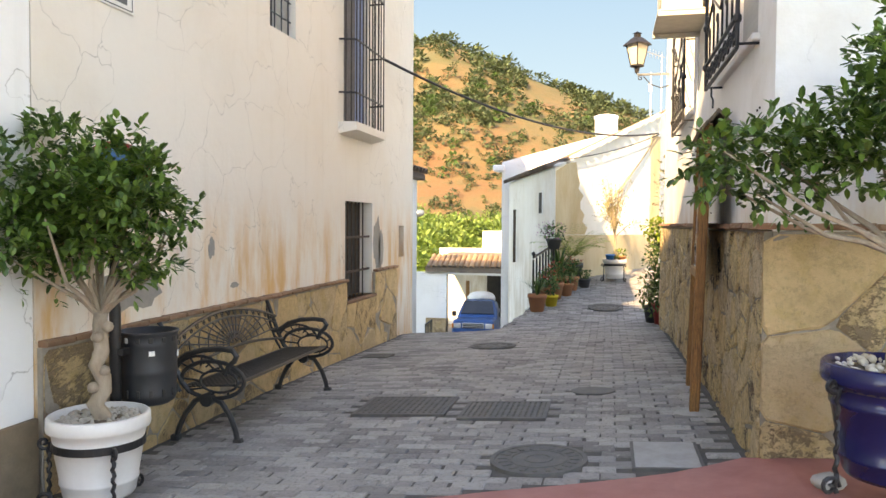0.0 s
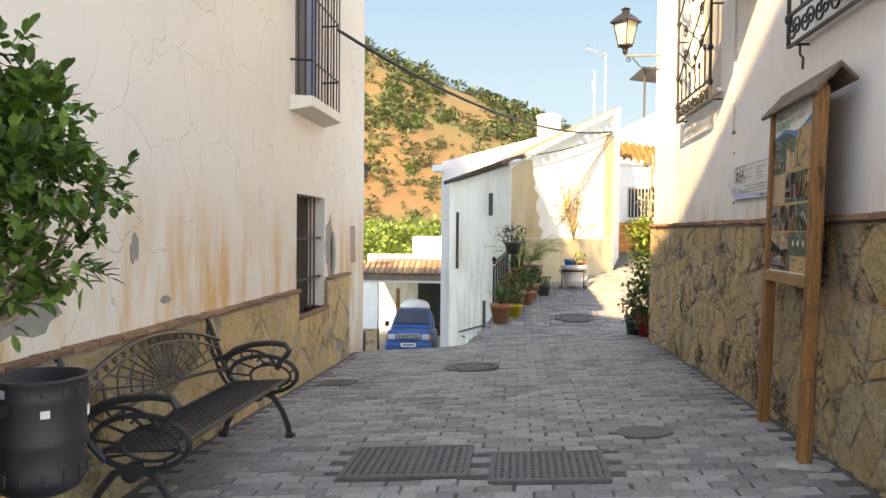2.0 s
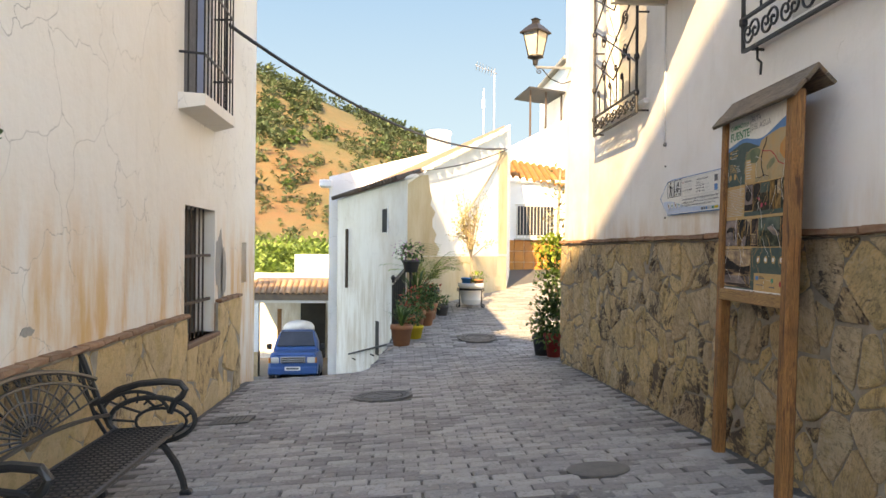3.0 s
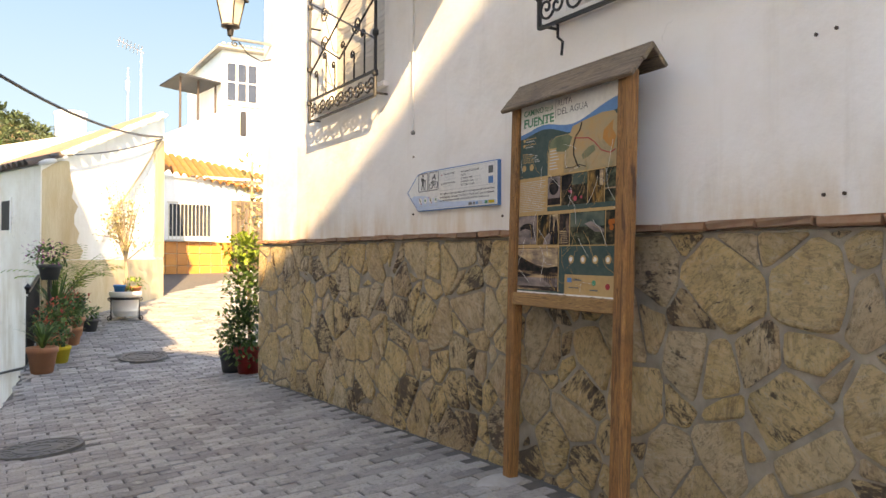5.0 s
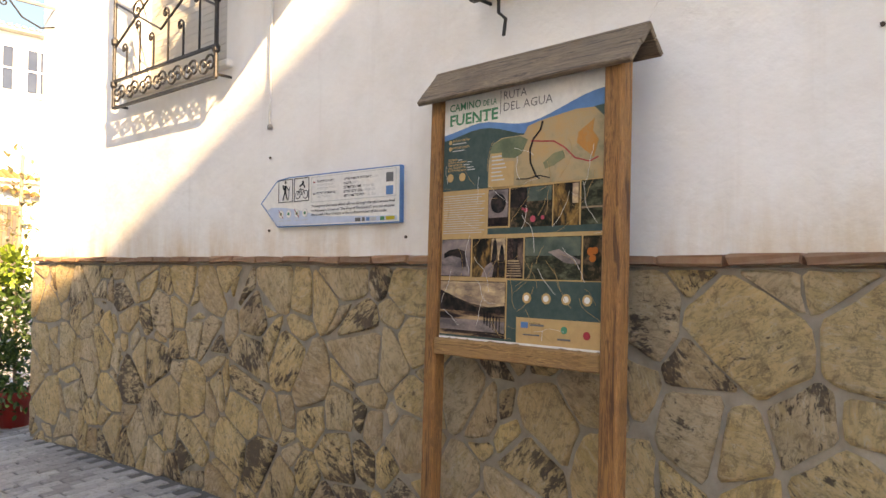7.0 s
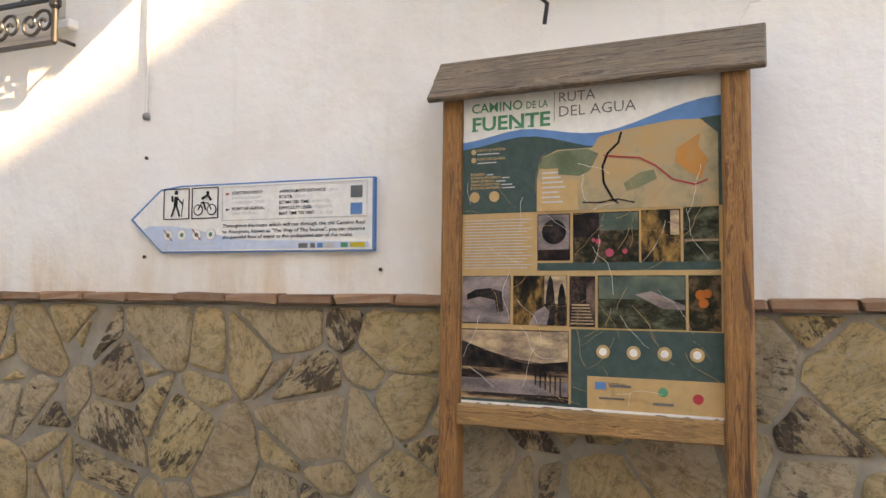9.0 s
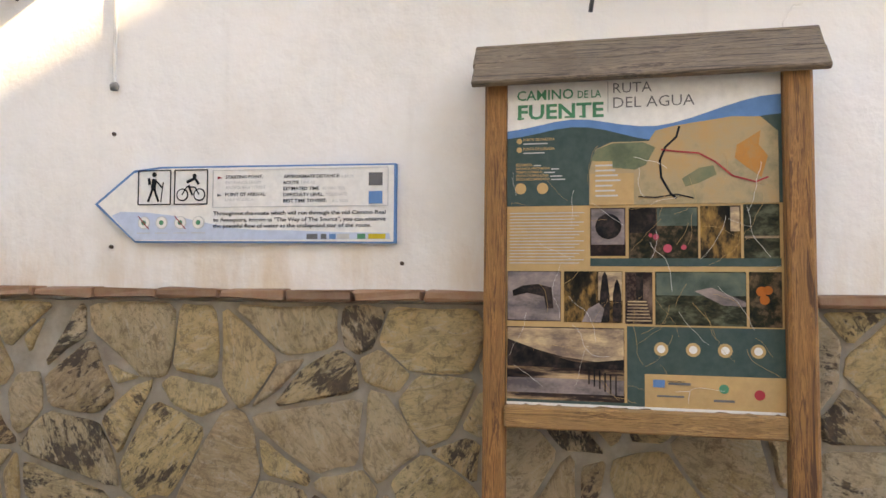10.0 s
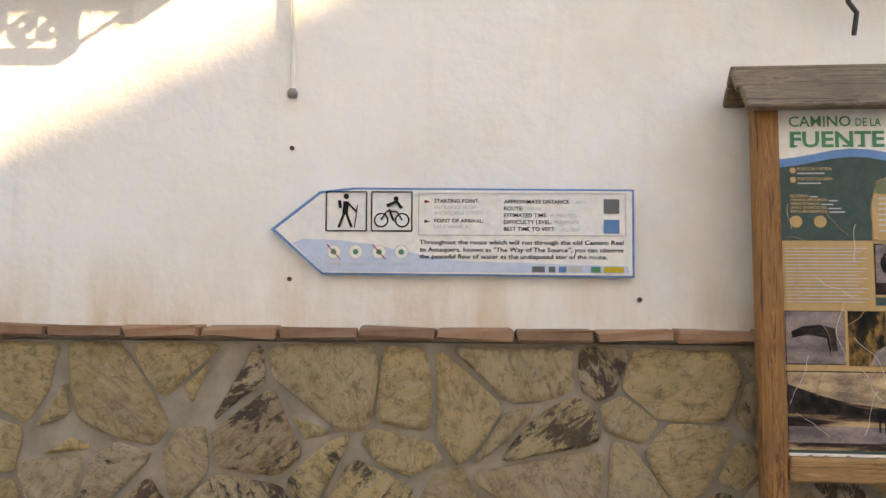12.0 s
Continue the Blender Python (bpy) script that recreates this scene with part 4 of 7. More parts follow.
stroke([(1306, 226), (1300, 245), (1280, 262), (1270, 285), (1272, 315), (1290, 345), (1300, 352)], 0.007, M_INK_BLACK)
stroke([(1230, 348), (1262, 350), (1300, 345), (1330, 352)], 0.004, M_INK_BLACK)
stroke([(1272, 266), (1300, 270), (1340, 274), (1370, 290), (1400, 315), (1440, 326), (1462, 318)], 0.005, M_INK_RED)
for r0 in ((1140, 367, 1206, 452, 0), (1212, 367, 1338, 456, 1), (1342, 366, 1413, 456, 2), (1418, 364, 1480, 456, 3), (980, 479, 1084, 568, 0), (1090, 479, 1200, 569, 2), (1205, 480, 1255, 570, 0), (1260, 479, 1421, 571, 3), (1426, 479, 1482, 572, 1), (980, 578, 1203, 706, 4)):
    rect(*r0[:4], PH[r0[4]], name="print_photo")
rect(1140, 456, 1482, 470, M_INK_TEAL)
rect(1208, 574, 1486, 712, M_INK_TEAL)
rect(980, 706, 1208, 713, M_INK_TEAL)
rect(1240, 655, 1486, 713, M_INK_PEACH, lift=0.003)
for k in range(17):
    rect(984, 374 + 5.6 * k, 1128 - 9 * (k % 3), 375.5 + 5.6 * k, M_INK_FADED, lift=0.002, name="print_line")
for k in range(7):
    rect(1150, 290 + 9 * k, 1182 + 5 * (k % 4), 293 + 9 * k, M_INK_FADED, lift=0.005, name="print_line")
for x0, y, x1 in ((1010, 247, 1058), (1010, 264, 1052), (1031, 287, 1045), (1065, 294, 1080), (1051, 300, 1072), (1063, 307, 1086), (1065, 313, 1092)):
    rect(x0, y, x1, y + 2, M_INK_FADED, lift=0.002, name="print_line")


def disc(px, py, r, mat, lift=0.003, parent=board, f=pp, name="print_icon"):
    c = f(px, py)
    return flat(name, [(c[0] + r * math.cos(2 * math.pi * k / 16), c[1] + r * math.sin(2 * math.pi * k / 16)) for k in range(16)], XP - lift, mat, parent)


for x in (1270, 1327, 1383, 1440):
    disc(x, 612, 0.021, M_INK_PEACH)
    disc(x, 612, 0.012, M_INK_W, 0.0045)
for x in (1005, 1048):
    disc(x, 330, 0.018, M_INK_PEACH)
for y in (243, 259):
    disc(1002, y, 0.009, M_INK_PEACH)
rect(1255, 664, 1276, 677, M_INK_BLUE, lift=0.005)
rect(1282, 668, 1322, 672, M_INK_GREY, lift=0.005)
rect(1262, 690, 1310, 693, M_INK_GREY, lift=0.005)
disc(1380, 676, 0.014, M_INK_GREEN, 0.005)
rect(1362, 694, 1398, 698, M_INK_GREY, lift=0.005)
disc(1441, 684, 0.015, M_INK_RED, 0.005)
for words, px, py, x1, h, mat, b in (("CAMINO", 997, 168, 1108, 0.033, M_INK_GREEN, 0.012), ("DE LA", 1116, 168, 1161, 0.025, M_INK_GREEN, 0.01), ("FUENTE", 999, 203, 1166, 0.048, M_INK_GREEN, 0.025), ("RUTA", 1184, 162, 1256, 0.034, M_INK_GREY, -0.006), ("DEL AGUA", 1184, 189, 1334, 0.036, M_INK_GREY, -0.006),
        ("PUNTO DE PARTIDA:", 1010, 243, 1072, 0.009, M_INK_PEACH, 0.02), ("PUNTO DE LLEGADA:", 1010, 260, 1072, 0.009, M_INK_PEACH, 0.02), ("RECORRIDO:", 996, 289, 1028, 0.009, M_INK_PEACH, 0.02), ("DISTANCIA APROXIMADA:", 996, 295.5, 1062, 0.008, M_INK_PEACH, 0.02),
        ("TIEMPO ESTIMADO:", 996, 302, 1048, 0.008, M_INK_PEACH, 0.02), ("GRADO DE DIFICULTAD:", 996, 308.5, 1060, 0.008, M_INK_PEACH, 0.02), ("\u00c9POCA RECOMENDADA:", 996, 315, 1062, 0.008, M_INK_PEACH, 0.02), ("Uni\u00f3n Europea", 1280, 668, 1312, 0.008, M_INK_BLACK, 0.01)):
    y, z = pp(px, py)
    lettering(words, y, z, (x1 - px) / 508 * 0.826, h, XP - 0.0035, mat, board, bold=b)
# serif feet on the green heading
for px, py in ((1000, 203), (1063, 203), (1093, 203), (1121, 203), (1147, 203)):
    rect(px - 2, py - 3, px + 11, py, M_INK_GREEN, lift=0.0037, name="lettering")
stroke([(1174, 140), (1174, 196)], 0.0015, M_INK_GREY)
# what the small pictures show, as plain shapes
M_PH_SKY = photo("print_photo_sky", (0.2, 0.14, 0.11), (0.4, 0.28, 0.18), (0.7, 0.52, 0.3), 9, (1, 1, 2.5))
M_PH_DARK = photo("print_photo_dark", (0.008, 0.006, 0.006), (0.02, 0.015, 0.013), (0.06, 0.04, 0.035), 20)
M_PH_MIST = photo("print_photo_mist", (0.12, 0.1, 0.1), (0.24, 0.19, 0.18), (0.36, 0.28, 0.25), 8, (1, 1, 2))
M_PH_TEAL = photo("print_photo_teal", (0.05, 0.075, 0.06), (0.09, 0.12, 0.095), (0.15, 0.17, 0.12), 6)
M_PH_PINK = ink("print_pink", (0.55, 0.09, 0.13))
M_PH_FRUIT = ink("print_orange", (0.5, 0.14, 0.03))
flat("print_photo", [pp(*q) for q in [(981, 580), (1202, 580), (1202, 634), (1150, 637), (1090, 630), (1030, 616), (981, 606)]], XP - 0.003, M_PH_SKY, board)
flat("print_photo", [pp(*q) for q in [(981, 600), (1020, 612), (1070, 628), (1120, 640), (1202, 632), (1202, 650), (981, 648)]], XP - 0.004, M_PH_DARK, board)
rect(981, 668, 1202, 694, M_PH_MIST, lift=0.003, name="print_photo")
for k in range(6):
    rect(1136 + 10 * k, 646 + 3 * k, 1139 + 10 * k, 676 + 4 * k, M_PH_DARK, lift=0.005, name="print_photo")
rect(981, 480, 1083, 566, M_PH_MIST, lift=0.003, name="print_photo")
flat("print_photo", [pp(*q) for q in [(990, 514), (1010, 505), (1040, 502), (1066, 508), (1070, 545), (1056, 545), (1052, 524), (1020, 518), (992, 524)]], XP - 0.0045, M_PH_DARK, board)
rect(1142, 369, 1204, 432, M_PH_MIST, lift=0.003, name="print_photo")
disc(1174, 400, 0.04, M_PH_DARK, 0.0045, name="print_photo")
rect(1155, 480, 1199, 530, M_PH_SKY, lift=0.003, name="print_photo")
for x, w, top in ((1167, 9, 479), (1190, 8, 492)):
    flat("print_photo", [pp(x - w, 566), pp(x - w, 520), pp(x - w / 2, top + 8), pp(x, top), pp(x + w / 2, top + 8), pp(x + w, 520), pp(x + w, 566)], XP - 0.0045, M_PH_DARK, board)
flat("print_photo", [pp(*q) for q in [(1124, 568), (1136, 545), (1156, 534), (1166, 545), (1160, 568)]], XP - 0.005, M_PH_MIST, board)
rect(1225, 482, 1238, 528, M_PH_DARK, lift=0.003, name="print_photo")
for k in range(7):
    rect(1210 - 0.4 * k, 530 + 5.5 * k, 1244 + 1.5 * k, 532.5 + 5.5 * k, M_PH_SKY, lift=0.0045, name="print_photo")
rect(1262, 481, 1420, 520, M_PH_TEAL, lift=0.003, name="print_photo")
flat("print_photo", [pp(*q) for q in [(1330, 512), (1360, 506), (1420, 530), (1420, 538), (1380, 536)]], XP - 0.004, M_PH_MIST, board)
for x, y, r0 in ((1262, 419, 0.009), (1252, 416, 0.006), (1283, 439, 0.013), (1312, 437, 0.008)):
    disc(x, y, r0, M_PH_PINK, 0.004, name="print_photo")
for x, y, r0 in ((1447, 512, 0.015), (1458, 510, 0.013), (1452, 526, 0.014)):
    disc(x, y, r0, M_PH_FRUIT, 0.004, name="print_photo")
rect(1212, 369, 1262, 412, M_PH_DARK, lift=0.003, name="print_photo")
rect(1264, 369, 1336, 400, M_PH_TEAL, lift=0.003, name="print_photo")
rect(1395, 368, 1411, 410, M_PH_SKY, lift=0.003, name="print_photo")
rect(1420, 418, 1479, 422, M_PH_SKY, lift=0.003, name="print_photo")
# faded fields on the map
M_MAP_G = photo("print_map_green", (0.1, 0.13, 0.08), (0.17, 0.19, 0.11), (0.24, 0.22, 0.12), 6)
M_MAP_O = photo("print_map_orange", (0.4, 0.2, 0.08), (0.52, 0.22, 0.06), (0.42, 0.24, 0.1), 14)
flat("print_map", [pp(*q) for q in [(1140, 282), (1152, 262), (1184, 252), (1240, 252), (1262, 262), (1244, 292), (1224, 300), (1184, 296), (1150, 283)]], XP - 0.0035, M_MAP_G, board)
flat("print_map", [pp(*q) for q in [(1310, 318), (1340, 300), (1366, 296), (1372, 312), (1340, 326), (1316, 332)]], XP - 0.0035, M_MAP_G, board)
flat("print_map", [pp(*q) for q in [(1408, 262), (1436, 246), (1450, 238), (1446, 262), (1462, 282), (1450, 318), (1424, 300), (1404, 284)]], XP - 0.0035, M_MAP_O, board)
# pale hairline cracks over the print, and its torn white foot
rc = random.Random(31)
for k in range(70):
    x, y = rc.uniform(985, 1475), rc.uniform(250, 700)
    a = rc.choice((1.57, 1.57, 0.4, 2.6)) + rc.uniform(-0.7, 0.7)
    pts = [(x, y)]
    for _ in range(rc.randint(4, 9)):
        a += rc.uniform(-0.45, 0.45)
        x, y = x + 11 * math.cos(a), y + 11 * math.sin(a)
        if not (984 < x < 1480 and 240 < y < 706):
            break
        pts.append((x, y))
    if len(pts) < 3:
        continue
    stroke(pts, rc.uniform(0.0004, 0.0009), M_INK_PEACH if k % 3 else M_INK_W, lift=0.0058, name="crack")
low = [(980 + 12.6 * k, 715 + rc.uniform(-2.0, 4.0)) for k in range(41)]
flat("torn_edge", [pp(x, 711) for x, _ in low] + [pp(*q) for q in low[::-1]], XP - 0.004, M_INK_W, board)
# the whole board leans back a little and stands askew to the wall
board.matrix_world = pose(0.745, 6.135, 1.663, 0, 1.5, -2.8) @ pose(-0.738, -6.14, -1.65)

# ---- arrow sign ----
arrow = thing("arrow_sign", "white and blue arrow-shaped trail sign screwed to the wall", "sign")
XS = 0.902
OUT = [(8.12, 1.82), (7.96, 1.945), (7.85, 1.957), (6.95, 1.952), (6.95, 1.67), (7.95, 1.675)]
part("panel", (lambda bm: (prism(bm, [(y, z) for y, z in OUT], 0.0, 0.024), [setattr(v, "co", Vector((XS + 0.028 - v.co.z, v.co.x, v.co.y))) for v in bm.verts], bmesh.ops.recalc_face_normals(bm, faces=bm.faces), bm)[-1])(bmesh.new()), M_INK_BLUE, arrow, "blue-edged sign panel")


def ss(px, py):
    return (8.12 - (px - 480) / 637 * 1.17, 1.957 - (py - 333) / 156 * 0.286)


XP_KEEP, XP = XP, XS + 0.0035
flat("face", [(8.104, 1.82), (7.957, 1.936), (7.845, 1.95), (6.957, 1.946), (6.957, 1.676), (7.948, 1.681)], XP - 0.001, M_INK_W, arrow)
flat("face_band", [ss(520, 432)] + [ss(540 + 60 * k, 424 + 3 * math.sin(0.9 * k) + 42 * smooth(1, 5, k)) for k in range(10)] + [ss(1105, 470), ss(1108, 482), ss(572, 482)], XP - 0.002, M_INK_SKY, arrow)


def sign_box(x0, y0, x1, y1, w, mat):
    for a, b in (((x0, y0), (x1, y0)), ((x1, y0), (x1, y1)), ((x1, y1), (x0, y1)), ((x0, y1), (x0, y0))):
        stroke([a, b], w, mat, ss, 0.004, arrow, "border")


sign_box(579, 341, 650, 410, 0.004, M_INK_BLACK)
sign_box(659, 341, 730, 410, 0.004, M_INK_BLACK)
sign_box(742, 343, 1102, 417, 0.0025, M_INK_FADED)
# walking and cycling marks as plain strokes
for pts, w in (([(614, 358), (612, 380)], 0.018), ([(611, 378), (601, 404)], 0.008), ([(614, 378), (624, 404)], 0.008), ([(618, 362), (632, 376)], 0.006), ([(634, 364), (629, 405)], 0.003), ([(602, 356), (604, 370)], 0.01)):
    stroke(pts, w, M_INK_BLACK, ss, 0.004, arrow, "mark")
disc(614, 349, 0.009, M_INK_BLACK, 0.004, arrow, ss, "mark")
for x in (676, 713):
    disc(x, 391, 0.024, M_INK_BLACK, 0.003, arrow, ss, "mark")
    disc(x, 391, 0.019, M_INK_W, 0.004, arrow, ss, "mark")
for pts, w in (([(676, 391), (686, 375), (704, 376), (713, 391)], 0.005), ([(686, 366), (703, 358), (712, 370)], 0.011), ([(690, 372), (698, 392)], 0.007)):
    stroke(pts, w, M_INK_BLACK, ss, 0.0055, arrow, "mark")
disc(702, 353, 0.008, M_INK_BLACK, 0.004, arrow, ss, "mark")
for x in (593, 632, 673, 712):
    disc(x, 447, 0.024, M_INK_FADED, 0.003, arrow, ss, "mark")
    disc(x, 447, 0.021, M_INK_W, 0.004, arrow, ss, "mark")
    disc(x, 447, 0.009, M_INK_GREEN, 0.005, arrow, ss, "mark")
    stroke([(x - 14, 468), (x + 14, 468)], 0.003, M_INK_FADED, ss, 0.004, arrow, "mark")
for x in (593, 673):
    stroke([(x - 12, 434), (x + 12, 460)], 0.003, M_INK_RED, ss, 0.006, arrow, "mark")
for words, px, py, x1, h, mat, b in (
        ("STARTING POINT:", 769, 360, 848, 0.0125, M_INK_BLACK, 0.012), ("ENTRANCE FROM", 769, 371, 843, 0.0115, M_INK_FADED, 0), ("ANTEQUERA STREET", 769, 381, 854, 0.0115, M_INK_FADED, 0),
        ("POINT OF ARRIVAL:", 769, 395, 855, 0.0125, M_INK_BLACK, 0.012), ("LAKE VIÑUELA", 769, 405, 829, 0.0115, M_INK_FADED, 0),
        ("APPROXIMATE DISTANCE:", 891, 361, 1006, 0.0125, M_INK_BLACK, 0.012), ("1,8KM", 1010, 362, 1033, 0.0115, M_INK_FADED, 0),
        ("ROUTE:", 891, 373, 924, 0.0125, M_INK_BLACK, 0.012), ("LINEAR", 928, 373, 956, 0.0115, M_INK_FADED, 0),
        ("ESTIMATED TIME:", 891, 385, 966, 0.0125, M_INK_BLACK, 0.012), ("45 MINUTES", 971, 385, 1016, 0.0115, M_INK_FADED, 0),
        ("DIFFICULTY LEVEL:", 891, 397, 974, 0.0125, M_INK_BLACK, 0.012), ("MODERATE", 978, 397, 1021, 0.0115, M_INK_FADED, 0),
        ("BEST TIME TO VISIT:", 891, 409, 980, 0.0125, M_INK_BLACK, 0.012), ("ALL YEAR", 991, 410, 1023, 0.0115, M_INK_FADED, 0),
        ("Throughout the route which will run through the old Camino Real", 744, 433, 1098, 0.0145, M_INK_BLACK, 0.012),
        ("to Antequera, known as \"The Way of The Source\", you can observe", 744, 446, 1098, 0.0145, M_INK_BLACK, 0.012),
        ("the peaceful flow of water as the undisputed star of the route.", 744, 458, 1070, 0.0145, M_INK_BLACK, 0.012)):
    y, z = ss(px, py)
    lettering(words, y, z, (x1 - px) / 637 * 1.17, h, XP - 0.004, mat, arrow, bold=b)
for y, mat in ((358, M_INK_RED), (393, M_INK_GREY)):
    flat("mark", [ss(752, y - 3), ss(762, y), ss(752, y + 3)], XP - 0.004, mat, arrow)
rect(1064, 389, 1091, 413, M_INK_BLUE, arrow, 0.004, "mark", ss)
rect(1064, 353, 1091, 378, M_INK_GREY, arrow, 0.004, "mark", ss)
for x0, x1, mat in ((940, 962, M_INK_GREY), (969, 980, M_INK_GREY), (986, 999, M_INK_BLUE), (1001, 1026, M_INK_FADED), (1042, 1058, M_INK_GREEN), (1064, 1098, M_INK_YEL)):
    rect(x0, 471, x1, 481, mat, arrow, 0.004, "mark", ss)
XP = XP_KEEP
# wall oddments: nails, plug holes, cable and stain line
M_CABLE = plain("grey_white_cable", (0.72, 0.7, 0.66), (0.6, 0.58, 0.54), 0.6, scale=10, relief=0)
tagged(link("wall_cable", tube(bmesh.new(), [(0.918, 8.06, 6.5), (0.916, 8.065, 4.5), (0.918, 8.055, 3.2), (0.916, 8.06, 2.28)], 0.008, 6), M_CABLE), "thin white cable running down the plaster", "cable")
tagged(link("cable_anchor", lathe(bmesh.new(), [(0, -0.02), (0.015, -0.018), (0.018, 0.0), (0.01, 0.012), (0, 0.012)], 10, (0.92, 8.06, 2.275)), M_RENDER, smooth=True), "rough putty blob at the cable end", "cable")
for y, z in ((6.93, 1.6), (8.06, 1.66), (4.9, 2.205), (4.82, 2.21), (4.87, 1.59), (4.79, 1.59), (8.06, 2.09)):
    tagged(link("wall_plug", lathe(bmesh.new(), [(0, -0.006), (0.0075, -0.006), (0.0075, 0.006), (0, 0.006)], 8, (0, 0, 0)), M_RUSTY), "small dark screw plug in the wall", "wall plug", "wall plugs").matrix_world = pose(0.928, y, z, 0, 90, 0)

# ---- bench ----
def flat_bar(bm, pts, w, d):
    """A band of width w (across the curve's plane y) and thickness d following points."""
    return tube(bm, pts, d, 6)


def arc(c, r, a0, a1, n=12, rz=None):
    rz = r if rz is None else rz
    return [(c[0] + r * math.cos(math.radians(a0 + (a1 - a0) * i / n)), 0, c[1] + rz * math.sin(math.radians(a0 + (a1 - a0) * i / n))) for i in range(n + 1)]


bench = thing("bench", "black cast-iron bench with a fan-pattern back and perforated seat", "bench", at=(-2.55, 5.68, -0.115), turn=0)
M_BENCH = plain("black_enamelled_iron", (0.022, 0.022, 0.023), (0.04, 0.037, 0.034), 0.38, 0.2, scale=20, relief=0.2)
HALF = 0.87


def bench_end(s):
    """One cast end: x 0 is the front foot, -x runs to the wall."""
    y = s * HALF
    end = new("end_frame")
    end.parent = bench
    sh = lambda pts: [(p[0], y, p[2]) for p in pts]

    def rod(name, pts, r, sides=7):
        part(name, tube(bmesh.new(), sh(pts), r, sides), M_BENCH, end)
    rod("front_leg", [(0.0, 0, 0.0), (-0.02, 0, 0.1), (-0.06, 0, 0.2), (-0.13, 0, 0.3), (-0.22, 0, 0.335)], 0.021)
    rod("back_leg", [(-0.5, 0, 0.0), (-0.47, 0, 0.1), (-0.42, 0, 0.2), (-0.34, 0, 0.3), (-0.26, 0, 0.335)], 0.021)
    for x in (0.0, -0.5):
        part("foot", boxed(x - 0.035, y - 0.03, -0.005, x + 0.035, y + 0.03, 0.045, bevel=0.012), M_BENCH, end)
    part("boss", lathe(bmesh.new(), [(0, -0.03), (0.05, -0.03), (0.05, 0.03), (0, 0.03)], 12), M_BENCH, end).matrix_local = pose(-0.24, y, 0.315, 90, 0, 0)
    # the wheel-shaped loop below the arm
    cx, cz = -0.2, 0.46
    part("loop", tube(bmesh.new(), sh([(cx + 0.25 * math.cos(a), 0, cz + 0.135 * math.sin(a)) for a in [2 * math.pi * k / 26 for k in range(26)]]), 0.016, 7, closed=True), M_BENCH, end)
    part("loop", tube(bmesh.new(), sh([(cx + 0.05 + 0.15 * math.cos(a), 0, cz - 0.01 + 0.08 * math.sin(a)) for a in [2 * math.pi * k / 20 for k in range(20)]]), 0.01, 6, closed=True), M_BENCH, end)
    for k in range(9):
        a = 2 * math.pi * (k + 0.5) / 9
        rod("spoke", [(cx + 0.05 + 0.15 * math.cos(a), 0, cz - 0.01 + 0.08 * math.sin(a)), (cx + 0.24 * math.cos(a), 0, cz + 0.125 * math.sin(a))], 0.008, 5)
    # arm rest with its rolled front
    rod("arm", [(-0.56, 0, 0.56), (-0.5, 0, 0.57), (-0.4, 0, 0.64), (-0.28, 0, 0.675), (-0.14, 0, 0.69), (-0.04, 0, 0.68), (-0.01, 0, 0.64), (-0.03, 0, 0.6), (-0.07, 0, 0.57), (-0.1, 0, 0.5)], 0.021)
    rod("arm_brace", arc((-0.3, 0.48), 0.2, 10, 165, 12, 0.15), 0.011)
    for k in range(5):
        a = math.radians(30 + 28 * k)
        rod("spoke", [(-0.3 + 0.2 * math.cos(a), 0, 0.48 + 0.15 * math.sin(a)), (-0.3 + 0.09 * math.cos(a), 0, 0.5 + 0.06 * math.sin(a))], 0.007, 5)
    # back stile with a curled head
    rod("stile", [(-0.38, 0, 0.36), (-0.45, 0, 0.43), (-0.51, 0, 0.56), (-0.565, 0, 0.7), (-0.61, 0, 0.82), (-0.645, 0, 0.88), (-0.665, 0, 0.885)], 0.02)
    rod("stile", [(-0.46, 0, 0.36), (-0.53, 0, 0.47), (-0.585, 0, 0.62), (-0.63, 0, 0.78), (-0.655, 0, 0.86)], 0.012)
    for k in range(4):
        a = k / 4
        rod("rung", [(-0.47 - 0.12 * a, 0, 0.46 + 0.32 * a), (-0.55 - 0.09 * a, 0, 0.52 + 0.3 * a)], 0.008, 5)


bench_end(-1)
bench_end(1)
# seat: frame, lattice of slats
part("seat_rail", tube(bmesh.new(), [(-0.03, -HALF, 0.43), (-0.03, HALF, 0.43)], 0.014, 6), M_BENCH, bench)
part("seat_rail", tube(bmesh.new(), [(-0.42, -HALF, 0.40), (-0.42, HALF, 0.40)], 0.014, 6), M_BENCH, bench)
for k in range(10):
    x = -0.055 - 0.037 * k
    part("seat_slat", boxed(x - 0.012, -HALF, 0.43 + 0.075 * (x + 0.03) - 0.006, x + 0.012, HALF, 0.43 + 0.075 * (x + 0.03) + 0.004), M_BENCH, bench)
for k in range(36):
    y = -HALF + 2 * HALF * (k + 0.5) / 36
    bm = bmesh.new()
    tube(bm, [(-0.04, y - 0.01, 0.427), (-0.41, y + 0.01, 0.401)], 0.011, 5)
    part("seat_cross_bar", bm, M_BENCH, bench)


# back panel: built on a tilted plane, u along the bench, v up
def back(u, v):
    return (-0.455 - 0.36 * v, u, 0.5 + 0.93 * v)


def back_rod(name, uv, r, sides=6):
    part(name, tube(bmesh.new(), [back(*p) for p in uv], r, sides), M_BENCH, bench)


